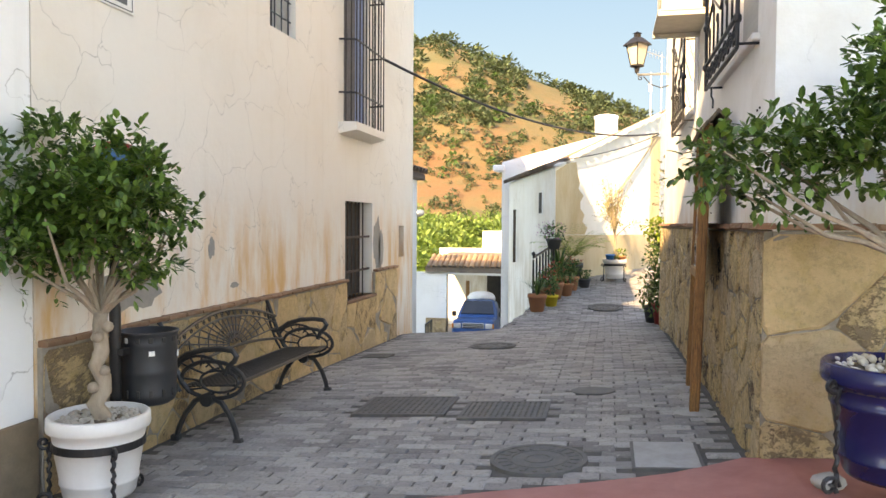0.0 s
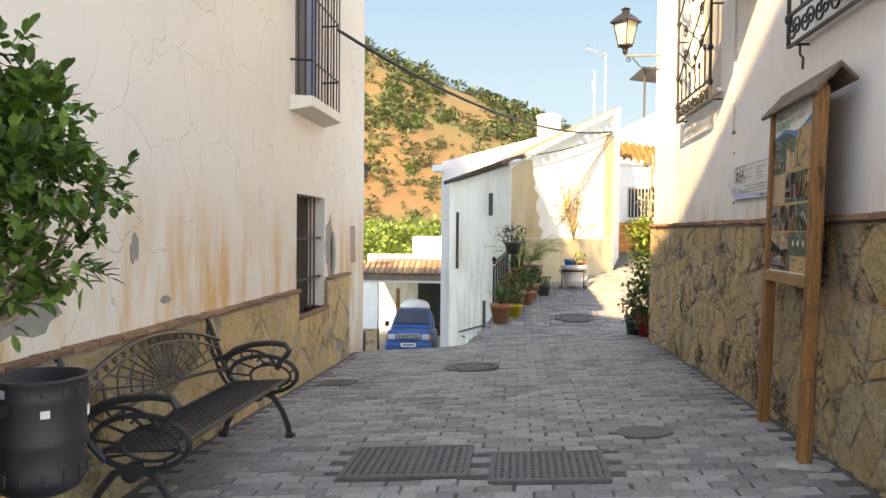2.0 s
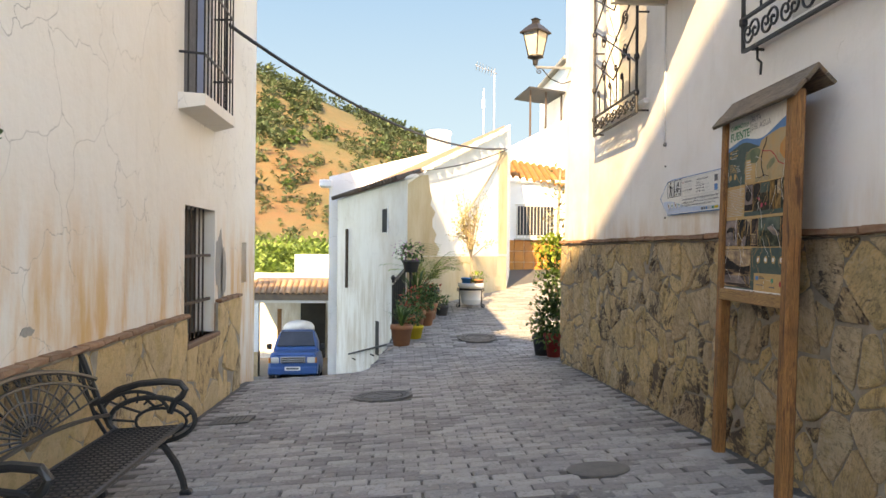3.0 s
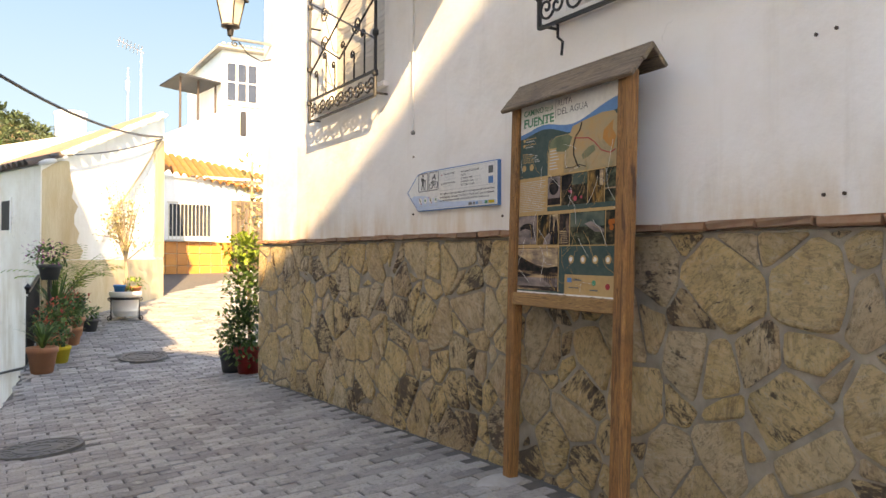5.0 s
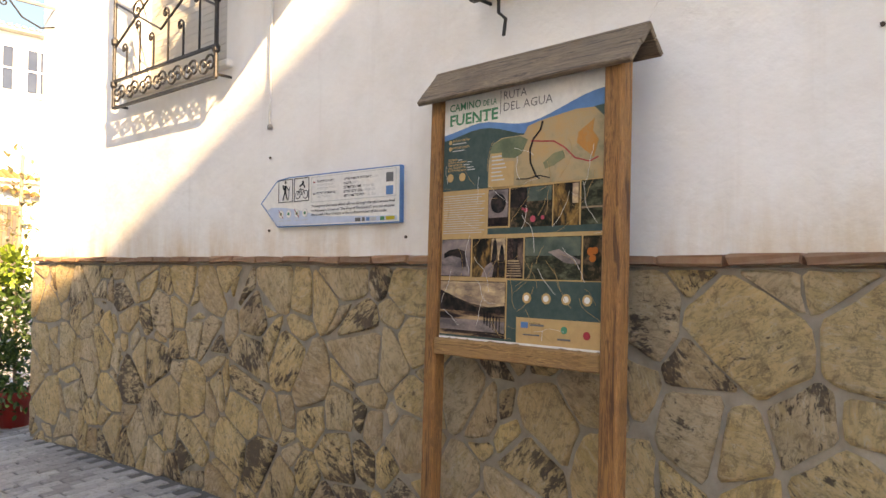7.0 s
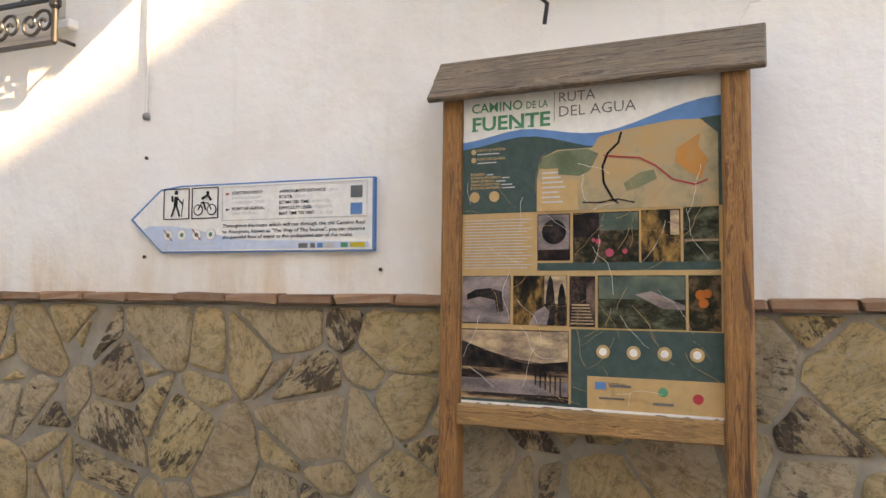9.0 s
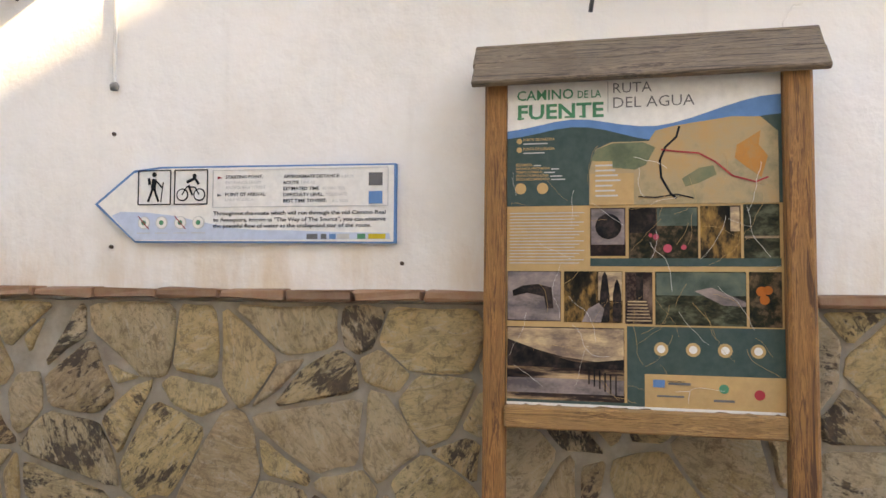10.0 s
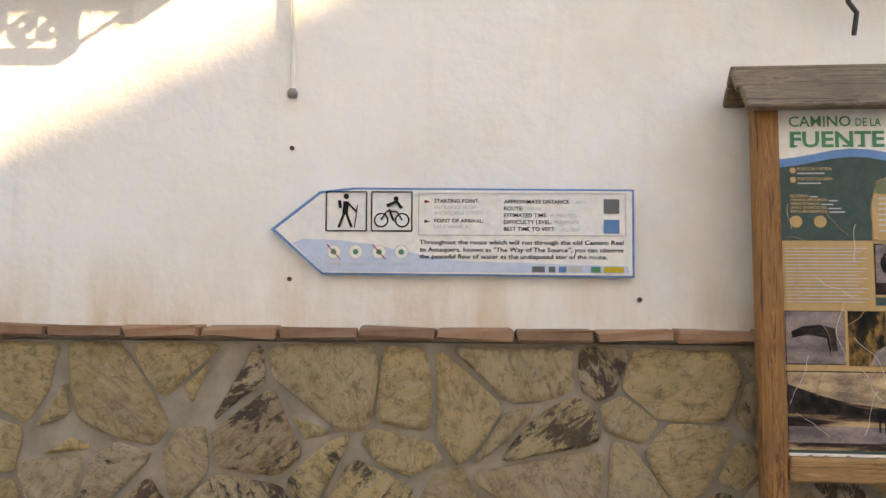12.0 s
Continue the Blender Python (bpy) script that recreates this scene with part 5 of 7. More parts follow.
top = lambda u: 0.22 + 0.16 * (1 - (u / HALF) ** 2)
low = lambda u: -0.01 + 0.075 * (1 - (u / HALF) ** 2)
us = [-HALF + 2 * HALF * k / 24 for k in range(25)]
back_rod("back_top_rail", [(u, top(u)) for u in us], 0.014)
back_rod("back_inner_rail", [(u * 0.95, top(u) - 0.06) for u in us], 0.008)
back_rod("back_bottom_rail", [(u, low(u)) for u in us], 0.012)
for k in range(17):
    a = math.radians(180 * (k + 0.5) / 17)
    c, s2 = math.cos(a), math.sin(a)
    best = 0.12
    for q in range(12, 90):
        u, v = q / 100 * c, 0.07 + q / 100 * s2 * 0.6
        if abs(u) > 0.8 or v > top(u) - 0.065:
            break
        best = q / 100
    back_rod("fan_ray", [(0.11 * c, 0.07 + 0.11 * s2 * 0.6), (best * c, 0.07 + best * s2 * 0.6)], 0.006, 5)
for r in (0.11, 0.2, 0.3, 0.42, 0.55, 0.68):
    pts = [(r * math.cos(math.radians(a)), 0.07 + 0.6 * r * math.sin(math.radians(a))) for a in range(4, 177, 6)]
    run = []
    for u, v in pts + [(0, 9)]:
        if v < top(u) - 0.06 and v > low(u):
            run.append((u, v))
        else:
            if len(run) > 2:
                back_rod("fan_arc", run, 0.005, 5)
            run = []
for k in range(16):
    u = -0.78 + 1.56 * k / 15
    part("scroll", tube(bmesh.new(), spiral(back(u, top(u) - 0.032), (0, 1 if k % 2 else -1, 0), (-0.36, 0, 0.93), 0.026, 1.3, 0.4, 12), 0.005, 5), M_BENCH, bench)
for s in (-1, 1):
    part("scroll", tube(bmesh.new(), spiral(back(s * 0.05, 0.13), (0, s, 0), (-0.36, 0, 0.93), 0.05, 1.5, 0.4, 16), 0.006, 5), M_BENCH, bench)

# ---- litter bin and its post with a traffic disc ----
M_BIN = plain("dark_grey_plastic", (0.02, 0.021, 0.023), (0.03, 0.03, 0.033), 0.5, scale=8, relief=0.1)
BX, BY = -2.88, 4.24
litter = thing("litter_bin", "black ribbed litter bin hung on a post", "litter bin")
prof = [(0, 0.0), (0.15, 0.0), (0.185, 0.02), (0.2, 0.05), (0.204, 0.07), (0.2, 0.09), (0.203, 0.2), (0.209, 0.215), (0.204, 0.23), (0.207, 0.38), (0.213, 0.395), (0.208, 0.41), (0.21, 0.455), (0.218, 0.465), (0.218, 0.475), (0.2, 0.475), (0.19, 0.1), (0, 0.06)]
part("bin_body", lathe(bmesh.new(), prof, 36, (BX, BY, 0.31)), M_BIN, litter, smooth=True)
for k in range(14):
    a = 2 * math.pi * k / 14
    # slots and rim holes: shade-dark or pale pieces on the solid bin
    part("slot", boxed(0.199, -0.012, 0.35, 0.212, 0.012, 0.4, bevel=0.003, m=pose(BX, BY, 0.02, 0, 0, math.degrees(a))), M_DARK, litter)
    part("rim_hole", boxed(0.203, -0.016, 0.41, 0.2125, 0.016, 0.445, bevel=0.004, m=pose(BX, BY, 0.31, 0, 0, math.degrees(a))), M_INK_FADED if math.cos(a) < 0 else M_DARK, litter)
part("sticker", boxed(0.2065, -0.02, 0.64, 0.213, 0.02, 0.67, m=pose(BX, BY, 0.0, 0, 0, -50)), M_INK_W, litter)
part("sticker", boxed(0.2065, -0.022, 0.61, 0.213, 0.022, 0.65, m=pose(BX, BY, 0.0, 0, 0, 25)), M_INK_W, litter)
litter.matrix_world = pose(BX, BY, 0) @ Matrix.Diagonal((0.86, 0.86, 1, 1)) @ pose(-BX, -BY, 0)
sign_post = thing("traffic_sign", "round blue and red no-parking disc on a black post", "traffic sign")
part("post", lathe(bmesh.new(), [(0, -0.2), (0.035, -0.2), (0.035, 1.0), (0.03, 1.02), (0.03, 2.0), (0, 2.01)], 16, (-2.95, 4.0, -0.05)), M_IRON, sign_post, smooth=True)
part("bracket", boxed(-2.95, 3.98, 0.66, -2.88, 4.05, 0.7), M_IRON, sign_post)
m_disc = look((-2.91, 3.96, 1.77), (-0.2, 0.0, 1.6)) @ pose(0, 0, 0, 0, 180, 0)
for r, z, mat, nm in ((0.21, 0.0, M_INK_RED, "disc_rim"), (0.165, 0.003, M_INK_BLUE, "disc_face")):
    part(nm, lathe(bmesh.new(), [(0, -0.004), (r, -0.004), (r, 0.004 + z), (0, 0.004 + z)], 28), mat, sign_post).matrix_world = m_disc
part("disc_bar", boxed(-0.18, -0.02, 0.006, 0.18, 0.02, 0.0095, m=pose(0, 0, 0, 0, 0, 45)), M_INK_RED, sign_post).matrix_world = m_disc


# ---- planters and shrubs ----
def leaf_mat(name, c1, c2, gloss=0.35):
    m, nt, p = begin(name, gloss)
    g = nt.nodes.new("ShaderNodeNewGeometry")
    col = ramp(nt, g.outputs["Random Per Island"], [(0.0, c1), (0.6, c2), (1.0, tuple(1.7 * v for v in c2))])
    nt.links.new(col, p.inputs["Base Color"])
    tr = nt.nodes.new("ShaderNodeBsdfTranslucent")
    nt.links.new(col, tr.inputs["Color"])
    mx = nt.nodes.new("ShaderNodeMixShader")
    mx.inputs[0].default_value = 0.3
    nt.links.new(p.outputs[0], mx.inputs[1])
    nt.links.new(tr.outputs[0], mx.inputs[2])
    nt.links.new(mx.outputs[0], nt.nodes["Material Output"].inputs[0])
    return m


M_LEAF = leaf_mat("glossy_ficus_leaf", (0.035, 0.085, 0.02), (0.1, 0.18, 0.035))
M_LEAF_Y = leaf_mat("yellow_green_leaf", (0.09, 0.15, 0.02), (0.2, 0.27, 0.04), 0.5)
M_LEAF_DRY = leaf_mat("dry_pale_leaf", (0.26, 0.22, 0.09), (0.4, 0.34, 0.16), 0.6)
M_LEAF_M = leaf_mat("mid_green_leaf", (0.035, 0.075, 0.02), (0.08, 0.14, 0.035), 0.5)
M_BARK = plain("pale_smooth_bark", (0.42, 0.33, 0.24), (0.27, 0.2, 0.14), 0.85, scale=7, relief=0.6, dist=0.008, stretch=(3, 3, 1))
M_PLASTIC = plain("white_glazed_planter", (0.74, 0.71, 0.66), (0.62, 0.59, 0.54), 0.35, scale=4, relief=0.05)
M_NAVY = plain("navy_glazed_planter", (0.006, 0.008, 0.055), (0.012, 0.014, 0.08), 0.22, scale=4, relief=0.03)
M_PEB = plain("pale_pebble", (0.6, 0.54, 0.45), (0.42, 0.36, 0.28), 0.8, scale=9, vary=0.25)
M_SOIL = plain("dry_soil", (0.1, 0.075, 0.05), (0.16, 0.12, 0.08), 0.95, scale=20, relief=0.6)


def leaf(verts, faces, p, d, up, length, width):
    d, s = d.normalized(), d.cross(up).normalized()
    if s.length < 0.1:
        s = d.orthogonal().normalized()
    n = s.cross(d)
    i = len(verts)
    verts += [p, p + d * length * 0.35 + s * width * 0.5 + n * 0.1 * width, p + d * length * 0.75 + s * width * 0.42 - n * 0.03 * length, p + d * length - n * 0.12 * length,
              p + d * length * 0.75 - s * width * 0.42 - n * 0.03 * length, p + d * length * 0.35 - s * width * 0.5 + n * 0.1 * width, p + d * length * 0.5 - n * 0.06 * width]
    faces += [(i, i + 1, i + 6), (i + 1, i + 2, i + 6), (i + 2, i + 3, i + 6), (i + 3, i + 4, i + 6), (i + 4, i + 5, i + 6), (i + 5, i, i + 6)]


def leaves_object(name, verts, faces, mat, parent, label=""):
    me = bpy.data.meshes.new(name)
    me.from_pydata([tuple(v) for v in verts], [], faces)
    me.materials.append(mat)
    ob = new(name, me)
    ob.parent = parent
    if label:
        ob["label"] = label
    return tagged(ob, kind="stuff")


def rand_dir(r, up=0.0):
    while True:
        v = Vector((r.uniform(-1, 1), r.uniform(-1, 1), r.uniform(-1, 1)))
        if 0.05 < v.length < 1:
            v.normalize()
            v.z += up
            return v.normalized()


def crown_leaves(r, clumps, twig, per, length, width):
    verts, faces = [], []
    for c, rad in clumps:
        for _ in range(per):
            d = rand_dir(r, 0.25)
            p = c + d * rad * r.uniform(0.2, 1.0) ** 0.6
            out = (d + 0.5 * rand_dir(r)).normalized()
            for q in range(twig):
                dd = (out + 0.9 * rand_dir(r, 0.1)).normalized()
                leaf(verts, faces, p + out * 0.02 * q, dd, Vector((0, 0, 1)), length * r.uniform(0.7, 1.2), width * r.uniform(0.8, 1.2))
    return verts, faces


def shrub(base_z, x, y, trunk_top, crown, seed, label, spread_limbs, braided=False):
    """A potted standard tree. crown: (centre, half sizes) ellipsoid lumps."""
    r = random.Random(seed)
    t = thing("potted_tree", label, "potted tree", "clipped ficus trees")
    bm = bmesh.new()
    k = 9
    if braided:
        for ph in (0, 2.1, 4.2):
            tube(bm, [(x + 0.03 * math.cos(ph + 5 * i / k) * (1.2 - 0.4 * i / k), y + 0.03 * math.sin(ph + 5 * i / k) * (1.2 - 0.4 * i / k), base_z + (trunk_top - base_z) * i / k) for i in range(k + 1)], 0.036, 8, taper=0.75)
    else:
        tube(bm, [(x + 0.022 * math.sin(2.3 * i), y + 0.018 * math.cos(1.7 * i), base_z + (trunk_top - base_z) * i / k) for i in range(k + 1)], 0.05, 9, taper=0.75)
        for i in range(7):
            lathe(bm, [(0, -0.035), (0.03, -0.02), (0.036, 0), (0.028, 0.02), (0, 0.035)], 7, (x + r.uniform(-0.035, 0.035), y + r.uniform(-0.035, 0.035), base_z + (trunk_top - base_z) * r.random()))
    part("trunk", bm, M_BARK, t, smooth=True)
    fork = Vector((x, y, trunk_top - 0.03))
    clumps = []
    for c, h in crown:
        for _ in range(max(4, int(27 * h[0] * h[1] * h[2] / 0.02))):
            d = rand_dir(r)
            q = r.uniform(0.35, 1.0)
            clumps.append((Vector((c[0] + d.x * h[0] * q, c[1] + d.y * h[1] * q, c[2] + d.z * h[2] * q)), r.uniform(0.06, 0.12)))
    for c, _ in r.sample(clumps, min(spread_limbs, len(clumps))):
        mid = fork.lerp(c, 0.5) + Vector((r.uniform(-0.05, 0.05), r.uniform(-0.05, 0.05), -0.05 + r.uniform(-0.04, 0.04)))
        part("limb", tube(bmesh.new(), [fork, fork.lerp(mid, 0.5) + Vector((0, 0, 0.02)), mid, mid.lerp(c, 0.6), c], 0.017, 6, taper=0.25), M_BARK, t)
    v, f = crown_leaves(r, clumps, 4, 8, 0.062, 0.032)
    leaves_object("crown", v, f, M_LEAF, t)
    return t


def planter(x, y, z, r, h, mat, label, ring_z, stand=True, rock=False):
    t = thing("planter", label, "planter", "street planters")
    part("pot", lathe(bmesh.new(), [(0, 0.0), (r * 0.66, 0.0), (r * 0.7, 0.02), (r * 0.74, 0.08), (r * 0.76, 0.085), (r * 0.76, 0.1), (r * 0.75, 0.105), (r * 0.86, h * 0.62), (r * 0.885, h * 0.63), (r * 0.885, h * 0.67), (r * 0.87, h * 0.68), (r * 0.9, h * 0.8), (r * 0.985, h * 0.83), (r, h * 0.86), (r * 0.99, h * 0.98), (r * 0.96, h), (r * 0.9, h), (r * 0.88, h * 0.9), (0, h * 0.9)], 40, (x, y, z)), mat, t, smooth=True)
    part("soil", lathe(bmesh.new(), [(r * 0.87, h * 0.905), (r * 0.5, h * 0.93), (0, h * 0.94)], 24, (x, y, z)), M_SOIL, t)
    if stand:
        rr = r * 0.9
        part("hoop", lathe(bmesh.new(), [(rr * 0.97, ring_z - 0.022), (rr, ring_z - 0.022), (rr, ring_z + 0.022), (rr * 0.97, ring_z + 0.022), (rr * 0.97, ring_z - 0.022)], 36, (x, y, z)), M_IRON, t)
        for k in range(3):
            a = math.radians(-38 + 120 * k)
            u = Vector((math.cos(a), math.sin(a), 0))
            leg = bmesh.new()
            pts = []
            n = 22
            for i in range(n + 1):
                f = i / n
                pts.append(Vector((x, y, z - 0.06 + (ring_z + 0.06) * f)) + u * (rr + 0.02) + 0.006 * Vector((math.cos(f * 40), math.sin(f * 40), 0)))
            tube(leg, pts, 0.011, 6)
            tube(leg, spiral(Vector((x, y, z + ring_z + 0.0)) + u * (rr + 0.045), u, (0, 0, 1), 0.042, 1.3, math.pi, 14), 0.01, 6)
            tube(leg, spiral(Vector((x, y, z - 0.03)) + u * (rr + 0.05), u, (0, 0, 1), 0.05, -1.3, math.pi, 14), 0.01, 6)
            part("stand_leg", leg, M_IRON, t)
    return t


def pebbles(x, y, z, r, n, seed):
    rr = random.Random(seed)
    t = thing("pebbles", "pale pebbles covering the soil of a planter", "pebbles", kind="stuff")
    bm = bmesh.new()
    for _ in range(n):
        a, q = rr.uniform(0, 6.283), r * math.sqrt(rr.random())
        s = rr.uniform(0.011, 0.022)
        c = Vector((x + q * math.cos(a), y + q * math.sin(a), z + s * 0.4))
        g = bmesh.ops.create_icosphere(bm, subdivisions=1, radius=s, matrix=Matrix.Translation(c) @ pose(0, 0, 0, rr.uniform(0, 90), 0, rr.uniform(0, 180)) @ Matrix.Diagonal((1.3, 1, 0.65, 1)))
    ob = part("pebble_layer", bm, M_PEB, t, smooth=True)
    tagged(ob, kind="stuff")


PX, PY = -2.76, 3.6
PZ = red_z(PX, PY) if PY < red_edge(PX) else road_z(PX, PY)
planter(PX, PY, PZ + 0.06, 0.275, 0.46, M_PLASTIC, "white planter in a black wrought-iron stand", 0.3)
pebbles(PX, PY, PZ + 0.485, 0.23, 150, 3)
shrub(PZ + 0.42, PX + 0.01, PY, 0.98, [((PX - 0.1, PY, 1.62), (0.5, 0.45, 0.36)), ((PX + 0.22, PY, 1.5), (0.3, 0.35, 0.4)), ((PX - 0.35, PY, 1.35), (0.4, 0.4, 0.28)), ((PX - 0.3, PY, 1.95), (0.14, 0.2, 0.16)), ((PX + 0.12, PY, 1.95), (0.14, 0.2, 0.14))], 21, "round-headed green ficus with a gnarled pale trunk", 16)
QX, QY = 1.35, 3.7
QZ = red_z(QX, QY)
planter(QX, QY, QZ + 0.13, 0.335, 0.52, M_NAVY, "navy blue glazed planter in a black iron stand", 0.43)
pebbles(QX, QY, QZ + 0.63, 0.28, 110, 5)
shrub(QZ + 0.6, QX, QY, 1.38, [((QX - 0.1, QY, 1.95), (0.38, 0.4, 0.32)), ((QX - 0.55, QY + 0.02, 1.78), (0.34, 0.3, 0.22)), ((QX - 0.78, QY + 0.05, 1.72), (0.18, 0.2, 0.17)), ((QX + 0.4, QY, 1.85), (0.4, 0.4, 0.35)), ((QX + 0.1, QY, 2.25), (0.36, 0.36, 0.16))], 33, "spreading green ficus with a braided pale trunk", 16, True)
bm = bmesh.new()
bmesh.ops.create_icosphere(bm, subdivisions=2, radius=0.07, matrix=Matrix.Translation((1.1, 3.86, QZ + 0.03)) @ Matrix.Diagonal((1.2, 1, 0.6, 1)))
for v in bm.verts:
    v.co += 0.012 * noise.noise_vector(v.co * 14)
tagged(link("stone_wedge", bm, M_SLAB, smooth=True), "pale stone wedged under the planter stand", "stone")

# street name tile high on the left house
plaque = thing("street_plaque", "white ceramic street-name tile with dark rim", "plaque")
part("tile", boxed(LX, 3.95, 2.92, LX + 0.012, 4.58, 3.3, bevel=0.003), M_INK_W, plaque)
part("border", boxed(LX + 0.0125, 3.97, 2.935, LX + 0.015, 4.56, 2.942), M_INK_GREY, plaque)
part("border", boxed(LX + 0.0125, 4.553, 2.943, LX + 0.015, 4.56, 3.29), M_INK_GREY, plaque)
part("lettering", boxed(LX + 0.0125, 4.1, 2.97, LX + 0.015, 4.5, 3.02), M_INK_GREY, plaque)

# ---- tiles and old house details ----
def tile_row(bm, p0, p1, down, n, r, length):
    """Barrel tiles side by side from p0 to p1, each running along down."""
    a, b, d = Vector(p0), Vector(p1), Vector(down).normalized()
    s = (b - a).normalized()
    up = s.cross(d).normalized()
    if up.z < 0:
        up = -up
    for k in range(n):
        c = a + (b - a) * (k + 0.5) / n
        rings = []
        for q, rr in ((0, r * 0.9), (1, r)):
            rings.append([[bm.verts.new(c + d * length * q + (s * math.cos(t) + up * math.sin(t)) * (rr - e)) for t in [math.pi * i / 6 for i in range(7)]] for e in (0, 0.015)])
        for i in range(6):
            bm.faces.new((rings[0][0][i], rings[0][0][i + 1], rings[1][0][i + 1], rings[1][0][i]))
            bm.faces.new((rings[0][1][i + 1], rings[0][1][i], rings[1][1][i], rings[1][1][i + 1]))
            bm.faces.new((rings[1][0][i], rings[1][0][i + 1], rings[1][1][i + 1], rings[1][1][i]))


AD = (Vector((D[0], D[1], 0)) - Vector((A[0], A[1], 0))).normalized()
OUTW = Vector((-AD.y, AD.x, 0))
if OUTW.x > 0:
    OUTW = -OUTW
for k in range(26):
    p = Vector((A[0], A[1], 2.78)) + AD * (0.25 * k)
    bm = bmesh.new()
    tile_row(bm, p - OUTW * 0.35 + Vector((0, 0, 0.12)), p + AD * 0.25 - OUTW * 0.35 + Vector((0, 0, 0.12)), OUTW * 1.0 + Vector((0, 0, -0.35)), 1, 0.11, 0.55)
    part("roof_tile", bm, M_TILE_D, old_house)
part("roof", prism(bmesh.new(), [(A[0] + 0.1, A[1] + 0.35), (B[0] - 0.1, B[1] + 0.3), (C[0] - 0.2, C[1] - 0.2), (D[0] + 0.2, D[1] - 0.1)], 2.0, lambda x, y: old_top(x, y) + 0.05), M_TILE, old_house)
AB = (Vector((B[0], B[1], 0)) - Vector((A[0], A[1], 0))).normalized()
FACE = Vector((AB.y, -AB.x, 0))
n = 14
for k in range(n):
    bm = bmesh.new()
    q = Vector((A[0], A[1], 0)).lerp(Vector((B[0], B[1], 0)), (k + 0.5) / n)
    q.z = old_top(q.x, q.y) + 0.02 + 0.03 * noise.noise((k * 1.3, 0, 0))
    g = bmesh.ops.create_icosphere(bm, subdivisions=1, radius=0.17, matrix=Matrix.Translation(q) @ pose(0, 0, 0, 0, 0, math.degrees(math.atan2(AB.y, AB.x))) @ pose(0, 0, 0, 0, -20, 0) @ Matrix.Diagonal((1.2, 0.9, 0.35, 1)))
    part("coping_stone", bm, M_OLDW, old_house, smooth=True)
M_BROWN = plain("brown_stained_render", (0.5, 0.36, 0.2), (0.62, 0.5, 0.33), 0.92, scale=2.5, relief=0.5, dist=0.02, stretch=(1.5, 1.5, 0.4))


def on_face(o, along, normal, u0, z0, u1, z1, depth, proud=0.0):
    o = Vector((o[0], o[1], 0))
    bm = bmesh.new()
    cs = []
    for d in (proud, -depth):
        for u, z in ((u0, z0), (u1, z0), (u1, z1), (u0, z1)):
            c = o + along * u + normal * d
            cs.append(bm.verts.new((c.x, c.y, z)))
    for f in ((0, 1, 2, 3), (7, 6, 5, 4), (0, 4, 5, 1), (1, 5, 6, 2), (2, 6, 7, 3), (3, 7, 4, 0)):
        bm.faces.new([cs[i] for i in f])
    bmesh.ops.recalc_face_normals(bm, faces=bm.faces)
    return bm


part("dado", on_face(A, AB, FACE, 0.02, -0.3, 3.83, 1.25, 0.02, 0.02), M_BROWN, old_house, "brown bare render low on the wall")
rs = random.Random(8)
edge_u = [(1.05 - 0.35 * (k / 11) + rs.uniform(-0.09, 0.09), 1.26 + 0.148 * k) for k in range(12)]
bm = bmesh.new()
loop = [(0.03, 1.26)] + edge_u + [(0.45, old_top(*(Vector(A) + Vector((AB.x, AB.y)) * 0.45)) - 0.05), (0.03, 2.66)]
front = [bm.verts.new((A[0] + AB.x * u + FACE.x * 0.006, A[1] + AB.y * u + FACE.y * 0.006, z)) for u, z in loop]
rear = [bm.verts.new((A[0] + AB.x * u - FACE.x * 0.01, A[1] + AB.y * u - FACE.y * 0.01, z)) for u, z in loop]
bm.faces.new(front)
for k in range(len(loop)):
    j = (k + 1) % len(loop)
    bm.faces.new((front[k], rear[k], rear[j], front[j]))
bmesh.ops.recalc_face_normals(bm, faces=bm.faces)
part("bare_render", bm, M_BROWN, old_house, "brown render where the limewash has fallen")
part("pier", on_face(A, AB, FACE, 3.45, 1.3, 3.82, 3.7, 0.02, 0.03), M_BROWN, old_house, "bare rubble pier at the wall's end")
# window and vent openings are flat dark sheets, their shade put in colour
part("window_opening", on_face(A, AD, OUTW, 1.35, 1.75, 1.8, 2.25, 0.02, 0.004), M_DARK, old_house, "small dark unglazed window")
part("window_surround", on_face(A, AD, OUTW, 1.28, 1.7, 1.34, 2.3, 0.02, 0.02), M_WHITE, old_house)
part("vent_opening", on_face(A, AD, OUTW, 2.0, -0.95, 2.3, -0.2, 0.02, 0.004), M_DARK, old_house)
p = Vector((A[0], A[1], 0)) + OUTW * 0.09
part("downpipe", tube(bmesh.new(), [p + AD * 4.9 + Vector((0, 0, 1.9)), p + AD * 4.9 + Vector((0, 0, 1.2)), p + AD * 4.9 + Vector((0, 0, 0.4))], 0.04, 8), M_RUSTY, old_house)
rail = thing("handrail", "thin black handrail along the ramp wall", "handrail")
part("rail", tube(bmesh.new(), [p + AD * 0.2 + Vector((0, 0, -0.42)), p + AD * 4.6 + Vector((0, 0, -1.25))], 0.022, 6), M_IRON, rail)
for k in (0.6, 2.4, 4.2):
    part("bracket", tube(bmesh.new(), [p + AD * k + Vector((0, 0, -0.5 - 0.19 * k)), p + AD * k - OUTW * 0.1 + Vector((0, 0, -0.55 - 0.19 * k))], 0.015, 5), M_IRON, rail)

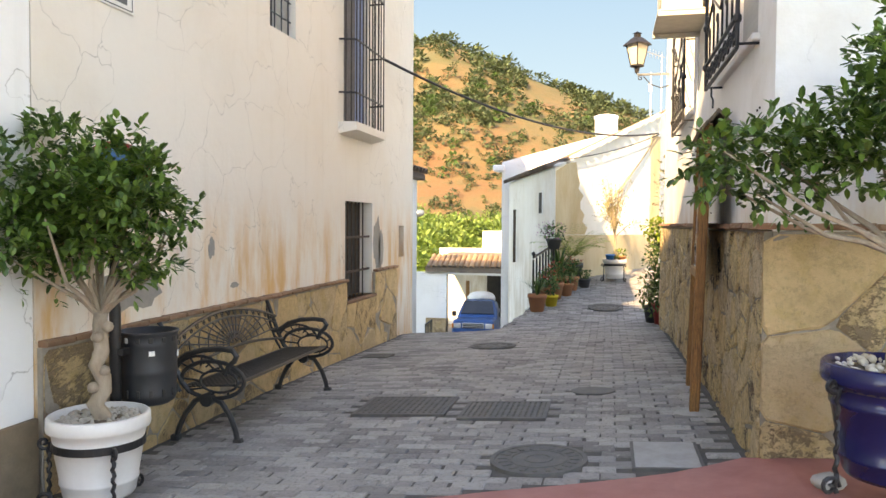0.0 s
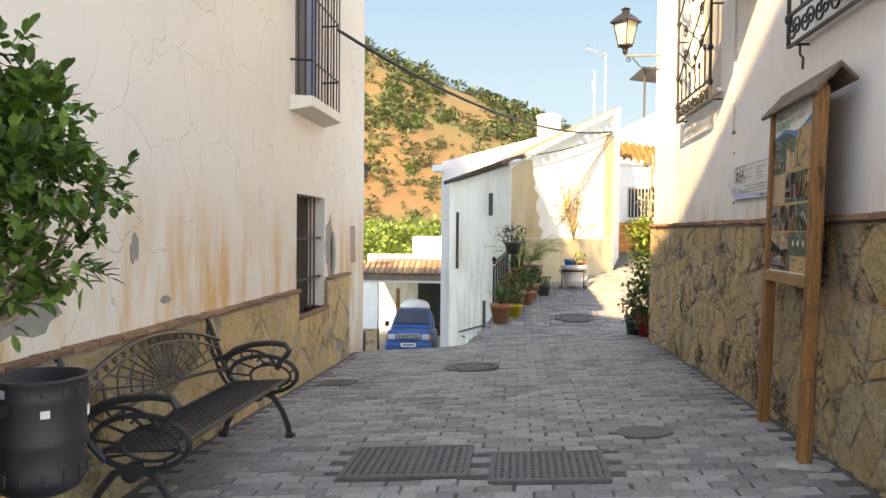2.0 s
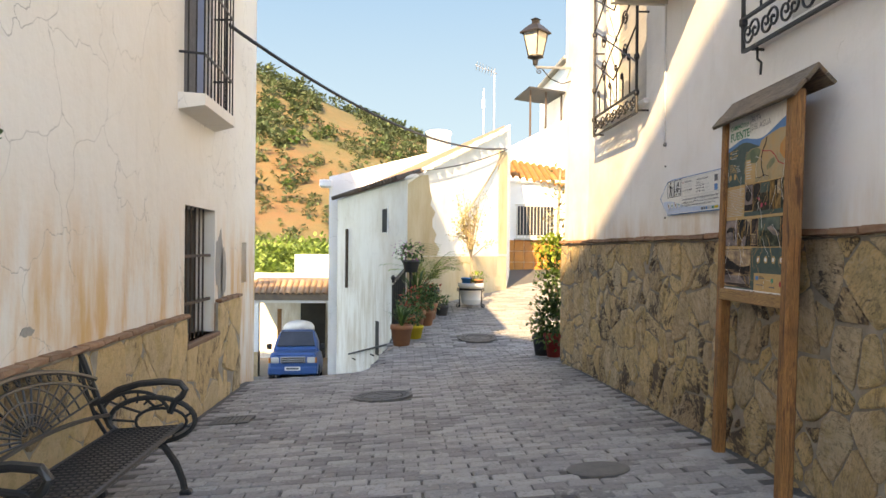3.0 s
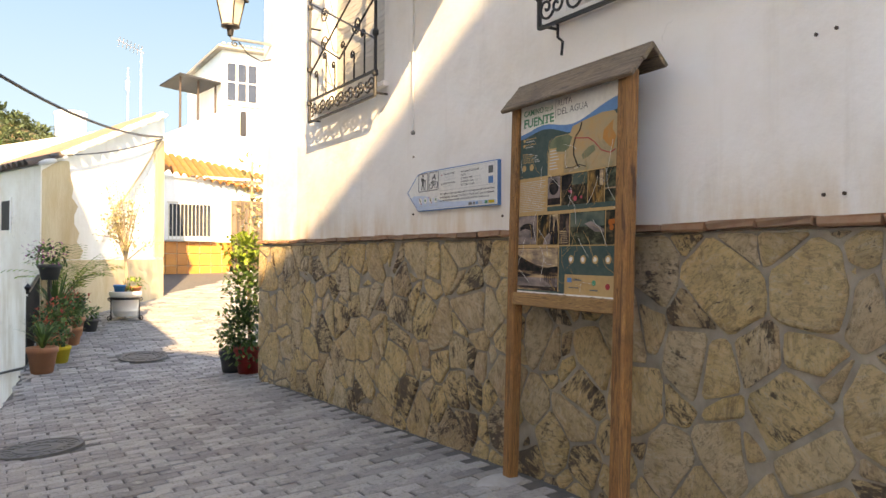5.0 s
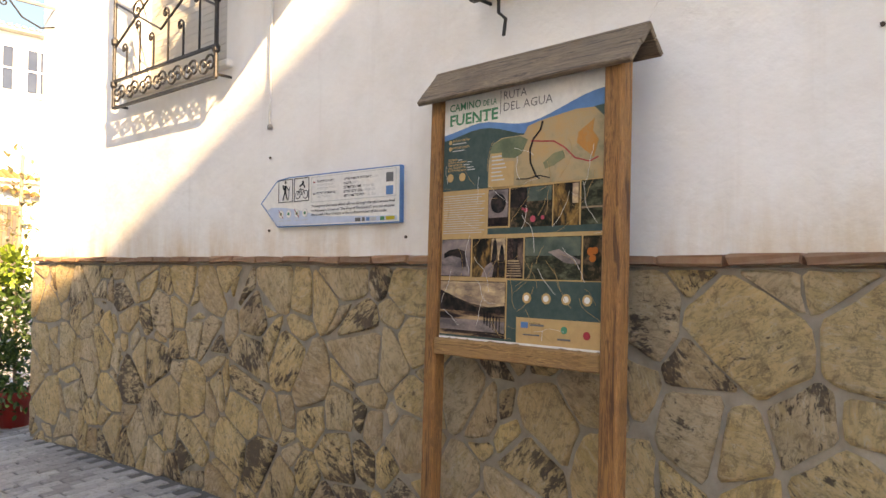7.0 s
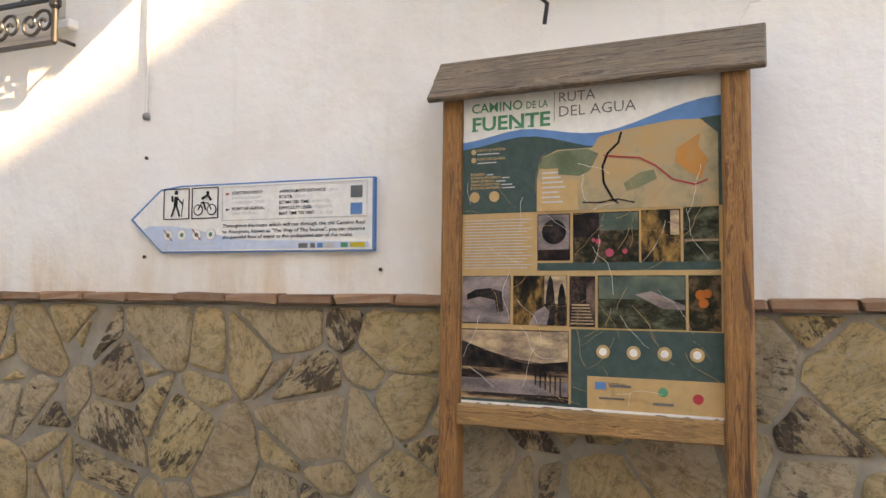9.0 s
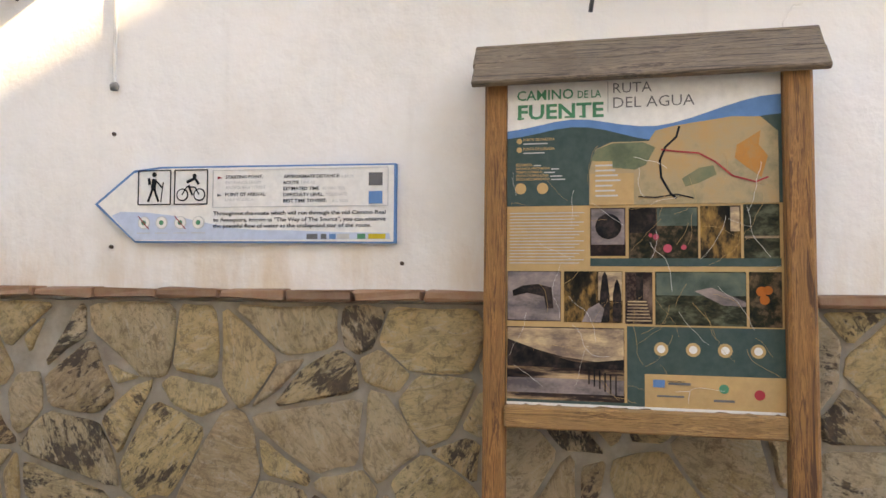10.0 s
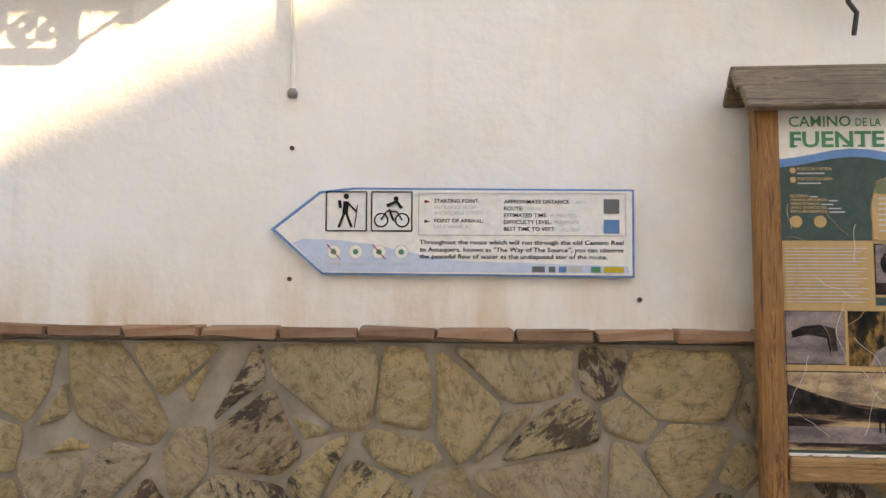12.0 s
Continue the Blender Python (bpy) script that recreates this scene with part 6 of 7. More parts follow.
# ---- white house behind ----
bm = bmesh.new()
box(bm, -3.45, 22.5, 3.1, -3.1, 23.0, 3.3, bevel=0.03)
part("cornice", bm, M_WHITE, white_house)
tank = thing("water_tank", "white round rooftop water tank", "water tank")
part("tank_body", lathe(bmesh.new(), [(0, -0.3), (0.36, -0.3), (0.36, 0.2), (0.39, 0.22), (0.39, 0.28), (0.3, 0.32), (0, 0.33)], 24, (-0.08, 24.2, 4.65)), M_PLASTIC, tank, smooth=True)
M_ALU = plain("dull_aluminium", (0.5, 0.5, 0.5), (0.4, 0.4, 0.4), 0.4, 0.8, scale=10, relief=0)
for x, top, boom in ((1.6, 6.85, True), (1.28, 6.3, False)):
    an = thing("aerial", "thin metal television aerial on a mast", "aerial", "roof aerials")
    part("mast", tube(bmesh.new(), [(x, 24.3, 4.3), (x, 24.3, top)], 0.022, 6), M_ALU, an)
    if boom:
        part("boom", tube(bmesh.new(), [(x - 0.6, 24.2, top - 0.02 + 0.15), (x + 0.08, 24.3, top - 0.1)], 0.014, 5), M_ALU, an)
        for k in range(7):
            c = Vector((x - 0.55 + 0.09 * k, 24.22, top + 0.1 - 0.03 * k))
            part("element", tube(bmesh.new(), [c + Vector((0, -0.12, 0.1)), c + Vector((0, 0.12, -0.1))], 0.008, 4), M_ALU, an)
    else:
        part("panel", boxed(x - 0.07, 24.25, 5.7, x + 0.03, 24.3, 5.95), M_ALU, an)

# ---- garage ----
for k in range(16):
    bm = bmesh.new()
    x = -6.85 + 3.35 * k / 16
    tile_row(bm, (x, GY + 0.75, 0.2), (x + 0.209, GY + 0.75, 0.2), (0, -1, -0.42), 1, 0.105, 1.05)
    part("roof_tile", bm, M_TILE, garage)
part("roof", prism(bmesh.new(), [(-6.9, GY - 0.15), (-3.4, GY - 0.15), (-3.4, GY + 4.6), (-6.9, GY + 4.6)], -0.4, lambda x, y: -0.18 + 0.4 * min(1.0, y - GY + 0.15)), M_TILE_D, garage)
part("wall", boxed(-3.5, GY, -4.2, -3.3, GY + 4.5, -0.4), M_OLDW, garage)
part("plinth", boxed(-6.9, GY - 0.03, -4.2, -6.08, GY + 0.32, -2.2), M_STONE_L, garage, "stone plinth below white paint")
# doorway shade painted as a dark sheet on the back wall
part("doorway", boxed(-5.2, GY + 4.42, -3.05, -4.2, GY + 4.49, -0.75), M_DARK, garage, "dark inner doorway")
part("plank", boxed(-6.0, GY + 3.6, -3.05, -5.85, GY + 3.7, -1.0, m=None), M_POST, garage)
part("plank", boxed(-5.6, GY + 3.4, -3.05, -5.3, GY + 3.5, -1.6), M_GREYWOOD, garage)
small = thing("outbuilding", "flat-roofed white outbuilding behind the garage", "building")
part("wall", boxed(-5.6, 33.5, -4.2, -2.0, 36, 1.15), M_WHITE, small)
part("wall", boxed(-3.9, 36.0, -4.2, 0.0, 38, 2.2), M_WHITE, small)
gate = thing("railing", "short dark iron railing beside the garage", "railing")
for k in range(5):
    part("bar", tube(bmesh.new(), [(-5.55 - 0.02 * k, 22.5 + 0.3 * k, -2.7), (-5.55 - 0.02 * k, 22.5 + 0.3 * k, -1.7)], 0.02, 5), M_IRON, gate)
part("top_rail", tube(bmesh.new(), [(-5.55, 22.5, -1.7), (-5.63, 23.7, -1.7)], 0.025, 5), M_IRON, gate)

# ---- car ----
M_CARP = plain("blue_car_paint", (0.015, 0.1, 0.28), (0.012, 0.08, 0.24), 0.3, 0.2, scale=3, relief=0)
M_CHROME = plain("chrome_trim", (0.6, 0.6, 0.6), (0.5, 0.5, 0.5), 0.2, 0.9, scale=10, relief=0)
M_TYRE = plain("black_rubber", (0.02, 0.02, 0.02), (0.03, 0.03, 0.03), 0.8, scale=20)
M_LAMP = plain("clear_headlamp", (0.55, 0.55, 0.52), (0.45, 0.45, 0.44), 0.15, scale=10, relief=0)
M_ORANGE = plain("amber_lens", (0.55, 0.16, 0.02), (0.5, 0.14, 0.02), 0.3, scale=10, relief=0)
CX, CYF = -4.42, 24.6
CZ = road_z(-4.42, 25.9) - 0.02
car = thing("car", "blue four-wheel-drive pickup parked facing up the ramp", "car")
car.matrix_world = pose(CX, CYF, road_z(CX, CYF + 0.8), -8, 0, 4) @ Matrix.Diagonal((0.9, 1, 1.05, 1))


def loft(sections):
    """A body from cross-sections (y, half-width low, half-width high, z low, z high)."""
    bm = bmesh.new()
    rings = []
    for y, wl, wh, zl, zh in sections:
        m = (zl + zh) / 2
        rings.append([bm.verts.new(c) for c in ((-wl, y, zl), (-wl * 1.02, y, m), (-wh, y, zh - 0.05), (-wh + 0.07, y, zh), (wh - 0.07, y, zh), (wh, y, zh - 0.05), (wl * 1.02, y, m), (wl, y, zl))])
    for a, b in zip(rings, rings[1:]):
        for k in range(8):
            bm.faces.new((a[k], a[(k + 1) % 8], b[(k + 1) % 8], b[k]))
    bm.faces.new(rings[0][::-1])
    bm.faces.new(rings[-1])
    bmesh.ops.recalc_face_normals(bm, faces=bm.faces)
    return bm


part("body", loft([(0.0, 0.72, 0.72, 0.42, 0.95), (0.08, 0.8, 0.76, 0.4, 1.0), (0.9, 0.84, 0.78, 0.38, 1.08), (1.35, 0.85, 0.8, 0.36, 1.1), (4.4, 0.85, 0.8, 0.4, 1.1)]), M_CARP, car)
part("cabin", loft([(1.3, 0.78, 0.74, 1.05, 1.12), (1.85, 0.74, 0.62, 1.08, 1.68), (2.1, 0.74, 0.62, 1.08, 1.74), (3.2, 0.74, 0.62, 1.08, 1.74), (3.5, 0.74, 0.7, 1.08, 1.2)]), M_CARP, car)
bm = bmesh.new()
bm.faces.new([bm.verts.new(c) for c in ((-0.67, 1.42, 1.17), (0.67, 1.42, 1.17), (0.56, 1.815, 1.62), (-0.56, 1.815, 1.62))])
bmesh.ops.translate(bm, verts=bm.verts, vec=(0, -0.07, 0.06))
ext = bmesh.ops.extrude_face_region(bm, geom=bm.faces[:])
bmesh.ops.translate(bm, verts=[v for v in ext["geom"] if isinstance(v, bmesh.types.BMVert)], vec=(0, 0.03, -0.03))
bmesh.ops.recalc_face_normals(bm, faces=bm.faces)
part("windscreen", bm, M_GLASS, car)
part("bumper", boxed(-0.82, -0.12, 0.38, 0.82, 0.1, 0.6, bevel=0.04), M_CARP, car)
part("grille", boxed(-0.42, -0.04, 0.7, 0.42, 0.02, 0.9, bevel=0.02), M_CHROME, car)
for k in range(3):
    # gaps in the grille as dark strips, shade put in colour
    part("grille_slot", boxed(-0.38, -0.048, 0.725 + 0.055 * k, 0.38, -0.03, 0.755 + 0.055 * k), M_DARK, car)
for s in (-1, 1):
    part("headlight", boxed(s * 0.6 - 0.14, -0.035, 0.71, s * 0.6 + 0.14, 0.05, 0.88, bevel=0.03), M_LAMP, car)
    part("indicator", boxed(s * 0.77 - 0.04, -0.02, 0.71, s * 0.77 + 0.03, 0.06, 0.87, bevel=0.015), M_ORANGE, car)
    part("mirror", boxed(s * 0.95 - 0.1, 1.5, 1.12, s * 0.95 + 0.08, 1.6, 1.3, bevel=0.03), M_IRON, car)
    for y in (0.85, 3.5):
        w = part("wheel", lathe(bmesh.new(), [(0, -0.1), (0.26, -0.1), (0.36, -0.08), (0.37, 0), (0.36, 0.08), (0.26, 0.1), (0, 0.1)], 24), M_TYRE, car, smooth=True)
        w.matrix_local = pose(s * 0.76, y, 0.37, 0, 90, 0)
part("number_plate", boxed(-0.26, -0.145, 0.5, 0.26, -0.122, 0.61), M_INK_W, car)
part("plate_marks", boxed(-0.2, -0.148, 0.53, 0.2, -0.1455, 0.58), M_INK_GREY, car)
bm = bmesh.new()
bmesh.ops.create_icosphere(bm, subdivisions=3, radius=0.5, matrix=Matrix.Translation((0, 2.7, 1.8)) @ Matrix.Diagonal((1.2, 1.5, 0.52, 1)))
for v in bm.verts:
    v.co.z = max(1.72, v.co.z + 0.08 * noise.noise(v.co * 4))
part("roof_load", bm, M_PLASTIC, car, "pale sheet tied over the roof", smooth=True)

# ---- house at the top of the alley ----
for k in range(8):
    for j in range(3):
        part("dado_tile", boxed(1.9 + 0.3 * k, EY - 0.03, 0.72 + 0.33 * j, 2.19 + 0.3 * k, EY, 1.04 + 0.33 * j, bevel=0.006), M_DADO, end_house)
part("door", boxed(3.95, EY - 0.03, 0.9, 4.9, EY + 0.02, 2.88, bevel=0.01), plain("slatted_brown_door", (0.2, 0.14, 0.08), (0.13, 0.09, 0.05), 0.6, scale=3), end_house)
for k in range(8):
    part("door_slat", boxed(3.99 + 0.115 * k, EY - 0.055, 0.95, 4.06 + 0.115 * k, EY - 0.031, 2.83), M_TILE_D, end_house)
part("doorstep", boxed(3.8, EY - 0.25, 0.3, 5.1, EY, 0.88, bevel=0.02), M_SLAB, end_house)
M_CREAMIRON = plain("cream_painted_iron", (0.6, 0.55, 0.45), (0.5, 0.45, 0.36), 0.5, scale=10)
part("window_pane", boxed(2.3, EY - 0.01, 1.85, 3.4, EY + 0.02, 2.72), M_GLASS, end_house)
for k in range(13):
    part("window_bar", tube(bmesh.new(), [(2.25 + 0.1 * k, EY - 0.16, 1.75), (2.25 + 0.1 * k, EY - 0.16, 2.75)], 0.012, 5), M_CREAMIRON, end_house)
for z in (1.75, 2.75):
    part("window_rail", boxed(2.2, EY - 0.175, z - 0.015, 3.5, EY - 0.145, z + 0.015), M_CREAMIRON, end_house)
part("window_sill", boxed(2.2, EY - 0.2, 1.71, 3.5, EY, 1.735), M_SLAB, end_house)
for k in range(26):
    bm = bmesh.new()
    x = 1.7 + 0.21 * k
    tile_row(bm, (x, EY + 1.6, 4.35 - 0.055 * k * 0.6), (x + 0.21, EY + 1.6, 4.35 - 0.055 * (k + 1) * 0.6), (0, -1, -0.42), 1, 0.105, 1.95)
    part("roof_tile", bm, M_TILE_O, end_house)
part("eave", boxed(1.6, EY - 0.14, 3.42, 9.0, EY, 3.5, bevel=0.02), M_WHITE, end_house)

# terrace house high behind
terrace = thing("house", "tall white house with a glazed roof room", "house")
part("wall", prism(bmesh.new(), [(1.9, 27.5), (4.49, 27.5), (4.49, 33), (1.9, 33)], 0, lambda x, y: 5.0 + 0.52 * (x - 2.6)), M_WHITE, terrace)
part("wall", boxed(4.5, 27.2, 0, 9.5, 32, 7.95), M_WHITE, terrace)
M_CORR = plain("grey_corrugated_roof", (0.3, 0.28, 0.25), (0.4, 0.37, 0.32), 0.7, scale=3)
for k in range(24):
    x = 4.4 + 0.19 * k
    part("roof_rib", boxed(x, 26.8, 8.04, x + 0.1, 32, 8.1), M_CORR, terrace)
part("roof", boxed(4.3, 26.85, 7.96, 9.6, 32, 8.04), M_CORR, terrace)
for x0 in (4.66, 5.0, 5.34, 5.98, 6.32, 6.66, 7.3, 7.7):
    wdw = part("window", boxed(x0, 27.16, 6.35, x0 + 0.27, 27.199, 7.55), M_GLASS, terrace)
    for a, b in ((x0 - 0.035, x0), (x0 + 0.27, x0 + 0.305)):
        part("window_frame", boxed(a, 27.12, 6.3, b, 27.198, 7.6), M_PLASTIC, wdw)
    part("window_frame", boxed(x0, 27.13, 6.92, x0 + 0.27, 27.159, 6.96), M_PLASTIC, wdw)
part("window_ledge", boxed(4.55, 27.08, 6.2, 7.05, 27.199, 6.28), M_WHITE, terrace)
part("washing", boxed(5.05, 27.0, 5.2, 5.25, 27.05, 6.0, bevel=0.02), M_IRON, terrace, "dark garment drying below the window")
part("washing", boxed(4.7, 27.0, 5.3, 4.95, 27.05, 5.95, bevel=0.02), M_INK_W, terrace, "white garment drying below the window")
aw = thing("awning", "dark sheet awning over a roof terrace", "awning")
bm = boxed(3.2, 27.2, 7.0, 4.48, 30.5, 7.05)
for v in bm.verts:
    v.co.z += 0.25 * (v.co.y - 27.2) / 3.3 - 0.12 * (v.co.x - 3.2)
part("sheet", bm, plain("black_shade_sheet", (0.012, 0.012, 0.014), (0.02, 0.02, 0.022), 0.7, scale=3), aw)
for x in (3.3, 3.85, 4.4):
    part("pole", tube(bmesh.new(), [(x, 27.6, 5.0), (x, 27.6, 7.02 - 0.12 * (x - 3.2))], 0.035, 6), M_RUSTY, aw)

# ---- lamp, wires, air conditioner ----
lamp = thing("wall_lantern", "black iron lantern on a scrolled wall bracket", "lantern")
lx, ly, lz = 0.41, 11.2, 3.95
part("arm", tube(bmesh.new(), [(0.9, 11.2, 3.68), (0.42, 11.2, 3.68), (0.41, 11.2, 3.72)], 0.016, 6), M_ALU, lamp)
part("scroll", tube(bmesh.new(), [(0.88, 11.2, 3.52), (0.75, 11.2, 3.48), (0.6, 11.2, 3.54), (0.5, 11.2, 3.66)], 0.008, 5), M_IRON, lamp)
part("scroll", tube(bmesh.new(), spiral((0.46, 11.2, 3.63), (1, 0, 0), (0, 0, 1), 0.04, 1.4, 1.0, 14), 0.007, 5), M_IRON, lamp)
M_LANT = plain("frosted_lantern_glass", (0.62, 0.58, 0.48), (0.55, 0.5, 0.4), 0.3, scale=6, relief=0)
part("glass", lathe(bmesh.new(), [(0, 0), (0.085, 0.0), (0.15, 0.3), (0, 0.3)], 4, (lx, ly, lz - 0.14)), M_LANT, lamp)
part("cap", lathe(bmesh.new(), [(0.2, 0.29), (0.2, 0.31), (0.1, 0.39), (0.05, 0.42), (0.05, 0.46), (0.07, 0.47), (0.0, 0.5)], 4, (lx, ly, lz - 0.14)), M_IRON, lamp)
part("base", lathe(bmesh.new(), [(0, -0.12), (0.03, -0.1), (0.04, -0.03), (0.1, -0.01), (0.1, 0.01), (0, 0.012)], 12, (lx, ly, lz - 0.14)), M_IRON, lamp)
for k in range(4):
    a = math.pi / 2 * k
    part("corner_bar", tube(bmesh.new(), [(lx + 0.088 * math.cos(a), ly + 0.088 * math.sin(a), lz - 0.14), (lx + 0.155 * math.cos(a), ly + 0.155 * math.sin(a), lz + 0.16)], 0.008, 5), M_IRON, lamp)


def hang(p0, p1, sag, n=24):
    a, b = Vector(p0), Vector(p1)
    return [a.lerp(b, i / n) - Vector((0, 0, 4 * sag * (i / n) * (1 - i / n))) for i in range(n + 1)]


tagged(link("overhead_cable", tube(bmesh.new(), hang((LX, 10.5, 3.9), (1.22, 19.25, 3.78), 0.42), 0.022, 6), M_IRON), "thick black cable strung across the street", "cable")
tagged(link("overhead_cable", tube(bmesh.new(), hang((-1.0, 16.3, 2.9), (1.25, 19.22, 3.75), 0.1), 0.012, 5), M_IRON), "thin black wire along the old gable", "cable")
tagged(link("overhead_cable", tube(bmesh.new(), hang((0.0, 17.68, 1.95), (1.2, 19.2, 3.7), 0.06), 0.02, 5), M_BROWN), "stained cable slanting down the gable wall", "cable")
ac = thing("air_conditioner", "white outdoor air-conditioner on a metal bracket", "air conditioner")
part("casing", boxed(0.5, 7.25, 3.5, 0.86, 8.05, 4.05, bevel=0.02), M_PLASTIC, ac)
part("bracket", boxed(0.46, 7.2, 3.44, 0.93, 7.26, 3.48), M_CREAMIRON, ac)
part("bracket", boxed(0.46, 8.04, 3.44, 0.93, 8.1, 3.48), M_CREAMIRON, ac)
part("tray", boxed(0.46, 7.2, 3.485, 0.93, 8.1, 3.499), M_CREAMIRON, ac)
part("grille", lathe(bmesh.new(), [(0, 0), (0.2, 0), (0.2, 0.01), (0, 0.012)], 20), M_CREAMIRON, ac).matrix_world = pose(0.5, 7.6, 3.78, 0, -90, 0)

# ---- pots along the old house ----
M_TERRA = plain("terracotta_pot", (0.45, 0.19, 0.09), (0.36, 0.15, 0.08), 0.8, scale=6, vary=0.12)
M_REDPOT = plain("red_plastic_pot", (0.42, 0.04, 0.03), (0.36, 0.035, 0.03), 0.45, scale=6, relief=0)
M_DARKPOT = plain("dark_plastic_pot", (0.05, 0.05, 0.055), (0.07, 0.07, 0.07), 0.6, scale=6, relief=0)
M_FLOWER = leaf_mat("red_flower", (0.4, 0.05, 0.04), (0.5, 0.1, 0.06), 0.6)
M_PINK = leaf_mat("magenta_flower", (0.3, 0.03, 0.18), (0.4, 0.06, 0.25), 0.6)
M_WFLOWER = leaf_mat("white_flower", (0.6, 0.58, 0.5), (0.5, 0.5, 0.46), 0.6)
M_BLUEPOT = plain("bright_blue_bucket", (0.02, 0.22, 0.55), (0.02, 0.2, 0.5), 0.4, scale=6, relief=0)


def pot(x, y, z, r, h, mat, label, name="flower_pot"):
    t = thing(name, label, "plant pot", "pots by the old house")
    part("pot_body", lathe(bmesh.new(), [(0, 0), (r * 0.68, 0), (r * 0.92, h * 0.8), (r, h * 0.8), (r, h), (r * 0.88, h), (r * 0.84, h * 0.86), (0, h * 0.86)], 20, (x, y, z)), mat, t, smooth=True)
    return t


def blades(parent, x, y, z, n, length, width, mat, seed, lean=0.8):
    r = random.Random(seed)
    verts, faces = [], []
    for _ in range(n):
        a = r.uniform(0, 6.283)
        u = Vector((math.cos(a), math.sin(a), 0))
        s = Vector((-u.y, u.x, 0))
        L, ln = length * r.uniform(0.6, 1.1), lean * r.uniform(0.3, 1.1)
        i0 = len(verts)
        k = 5
        for j in range(k + 1):
            f = j / k
            c = Vector((x, y, z)) + u * L * ln * f ** 1.4 + Vector((0, 0, L * (f - 0.45 * ln * f * f)))
            w = width * (1 - f) ** 0.6 * 0.5
            verts += [c - s * w, c + s * w]
        faces += [(i0 + 2 * j, i0 + 2 * j + 1, i0 + 2 * j + 3, i0 + 2 * j + 2) for j in range(k)]
    leaves_object("leaves", verts, faces, mat, parent)


def bushy(parent, x, y, z, rx, rz, n, mat, seed, length=0.07, name="leaves"):
    r = random.Random(seed)
    verts, faces = [], []
    for _ in range(n):
        d = rand_dir(r, 0.2)
        q = r.uniform(0.3, 1.0)
        leaf(verts, faces, Vector((x + d.x * rx * q, y + d.y * rx * q, z + d.z * rz * q)), (d + rand_dir(r)).normalized(), Vector((0, 0, 1)), length * r.uniform(0.7, 1.3), length * 0.55)
    leaves_object(name, verts, faces, mat, parent)


zz = lambda x, y: road_z(x, y) - 0.012
p = pot(-1.22, 13.55, zz(-1.22, 13.55), 0.18, 0.32, M_TERRA, "terracotta pot with arching strap leaves")
blades(p, -1.22, 13.55, zz(-1.22, 13.55) + 0.28, 46, 0.5, 0.035, M_LEAF_M, 1, 0.9)
p = pot(-1.0, 14.0, zz(-1.0, 14.0), 0.14, 0.22, M_INK_YEL, "small pale painted pot with trailing leaves")
bushy(p, -1.0, 14.0, zz(-1, 14) + 0.35, 0.16, 0.18, 130, M_LEAF_M, 2)
p = pot(-1.0, 14.7, zz(-1.0, 14.7), 0.2, 0.34, M_TERRA, "terracotta pot with red geraniums")
bushy(p, -1.0, 14.7, zz(-1, 14.7) + 0.5, 0.24, 0.24, 220, M_LEAF_M, 3)
bushy(p, -1.0, 14.62, zz(-1, 14.7) + 0.58, 0.24, 0.18, 60, M_FLOWER, 4, 0.05, "flowers")
p = pot(-0.95, 15.3, zz(-0.95, 15.3), 0.2, 0.36, M_TERRA, "terracotta pot with stiff upright leaves")
blades(p, -0.95, 15.3, zz(-0.95, 15.3) + 0.32, 60, 0.75, 0.05, M_LEAF_M, 5, 0.6)
p = pot(-1.05, 15.2, zz(-0.9, 15.2) + 0.92, 0.16, 0.22, M_DARKPOT, "dark pot of magenta flowers on a shelf")
part("shelf_post", tube(bmesh.new(), [(-1.05, 15.2, zz(-0.9, 15.2) - 0.2), (-1.05, 15.2, zz(-0.9, 15.2) + 0.92)], 0.03, 6), M_IRON, p)
bushy(p, -1.05, 15.2, zz(-0.9, 15.2) + 1.28, 0.28, 0.2, 200, M_LEAF_M, 6)
bushy(p, -1.1, 15.1, zz(-0.9, 15.2) + 1.32, 0.32, 0.2, 70, M_PINK, 7, 0.045, "flowers")
p = pot(-0.72, 16.2, zz(-0.72, 16.2), 0.24, 0.5, M_DARKPOT, "dark tub with a small feathery palm")
r = random.Random(8)
verts, faces = [], []
for k in range(22):
    a = r.uniform(0, 6.283)
    u = Vector((math.cos(a), math.sin(a), 0))
    L, ln = r.uniform(0.75, 1.1), r.uniform(0.4, 1.0)
    spine = [Vector((-0.72, 16.2, zz(-0.72, 16.2) + 0.5)) + u * L * ln * f ** 1.3 + Vector((0, 0, L * (1.15 * f - 0.75 * ln * f * f))) for f in [i / 14 for i in range(15)]]
    for i in range(2, 14):
        d = (spine[i + 1] - spine[i]).normalized()
        s = d.cross(Vector((0, 0, 1))).normalized()
        for sg in (-1, 1):
            leaf(verts, faces, spine[i], (d * 0.7 + s * sg + Vector((0, 0, -0.15))).normalized(), Vector((0, 0, 1)), 0.26 * (1 - 0.4 * i / 14), 0.022)
leaves_object("fronds", verts, faces, M_LEAF_Y, p)
p = pot(-0.45, 15.95, zz(-0.45, 15.95), 0.14, 0.2, M_DARKPOT, "small dark pot with low leaves")
bushy(p, -0.45, 15.95, zz(-0.45, 15.95) + 0.28, 0.16, 0.12, 110, M_LEAF_M, 9)
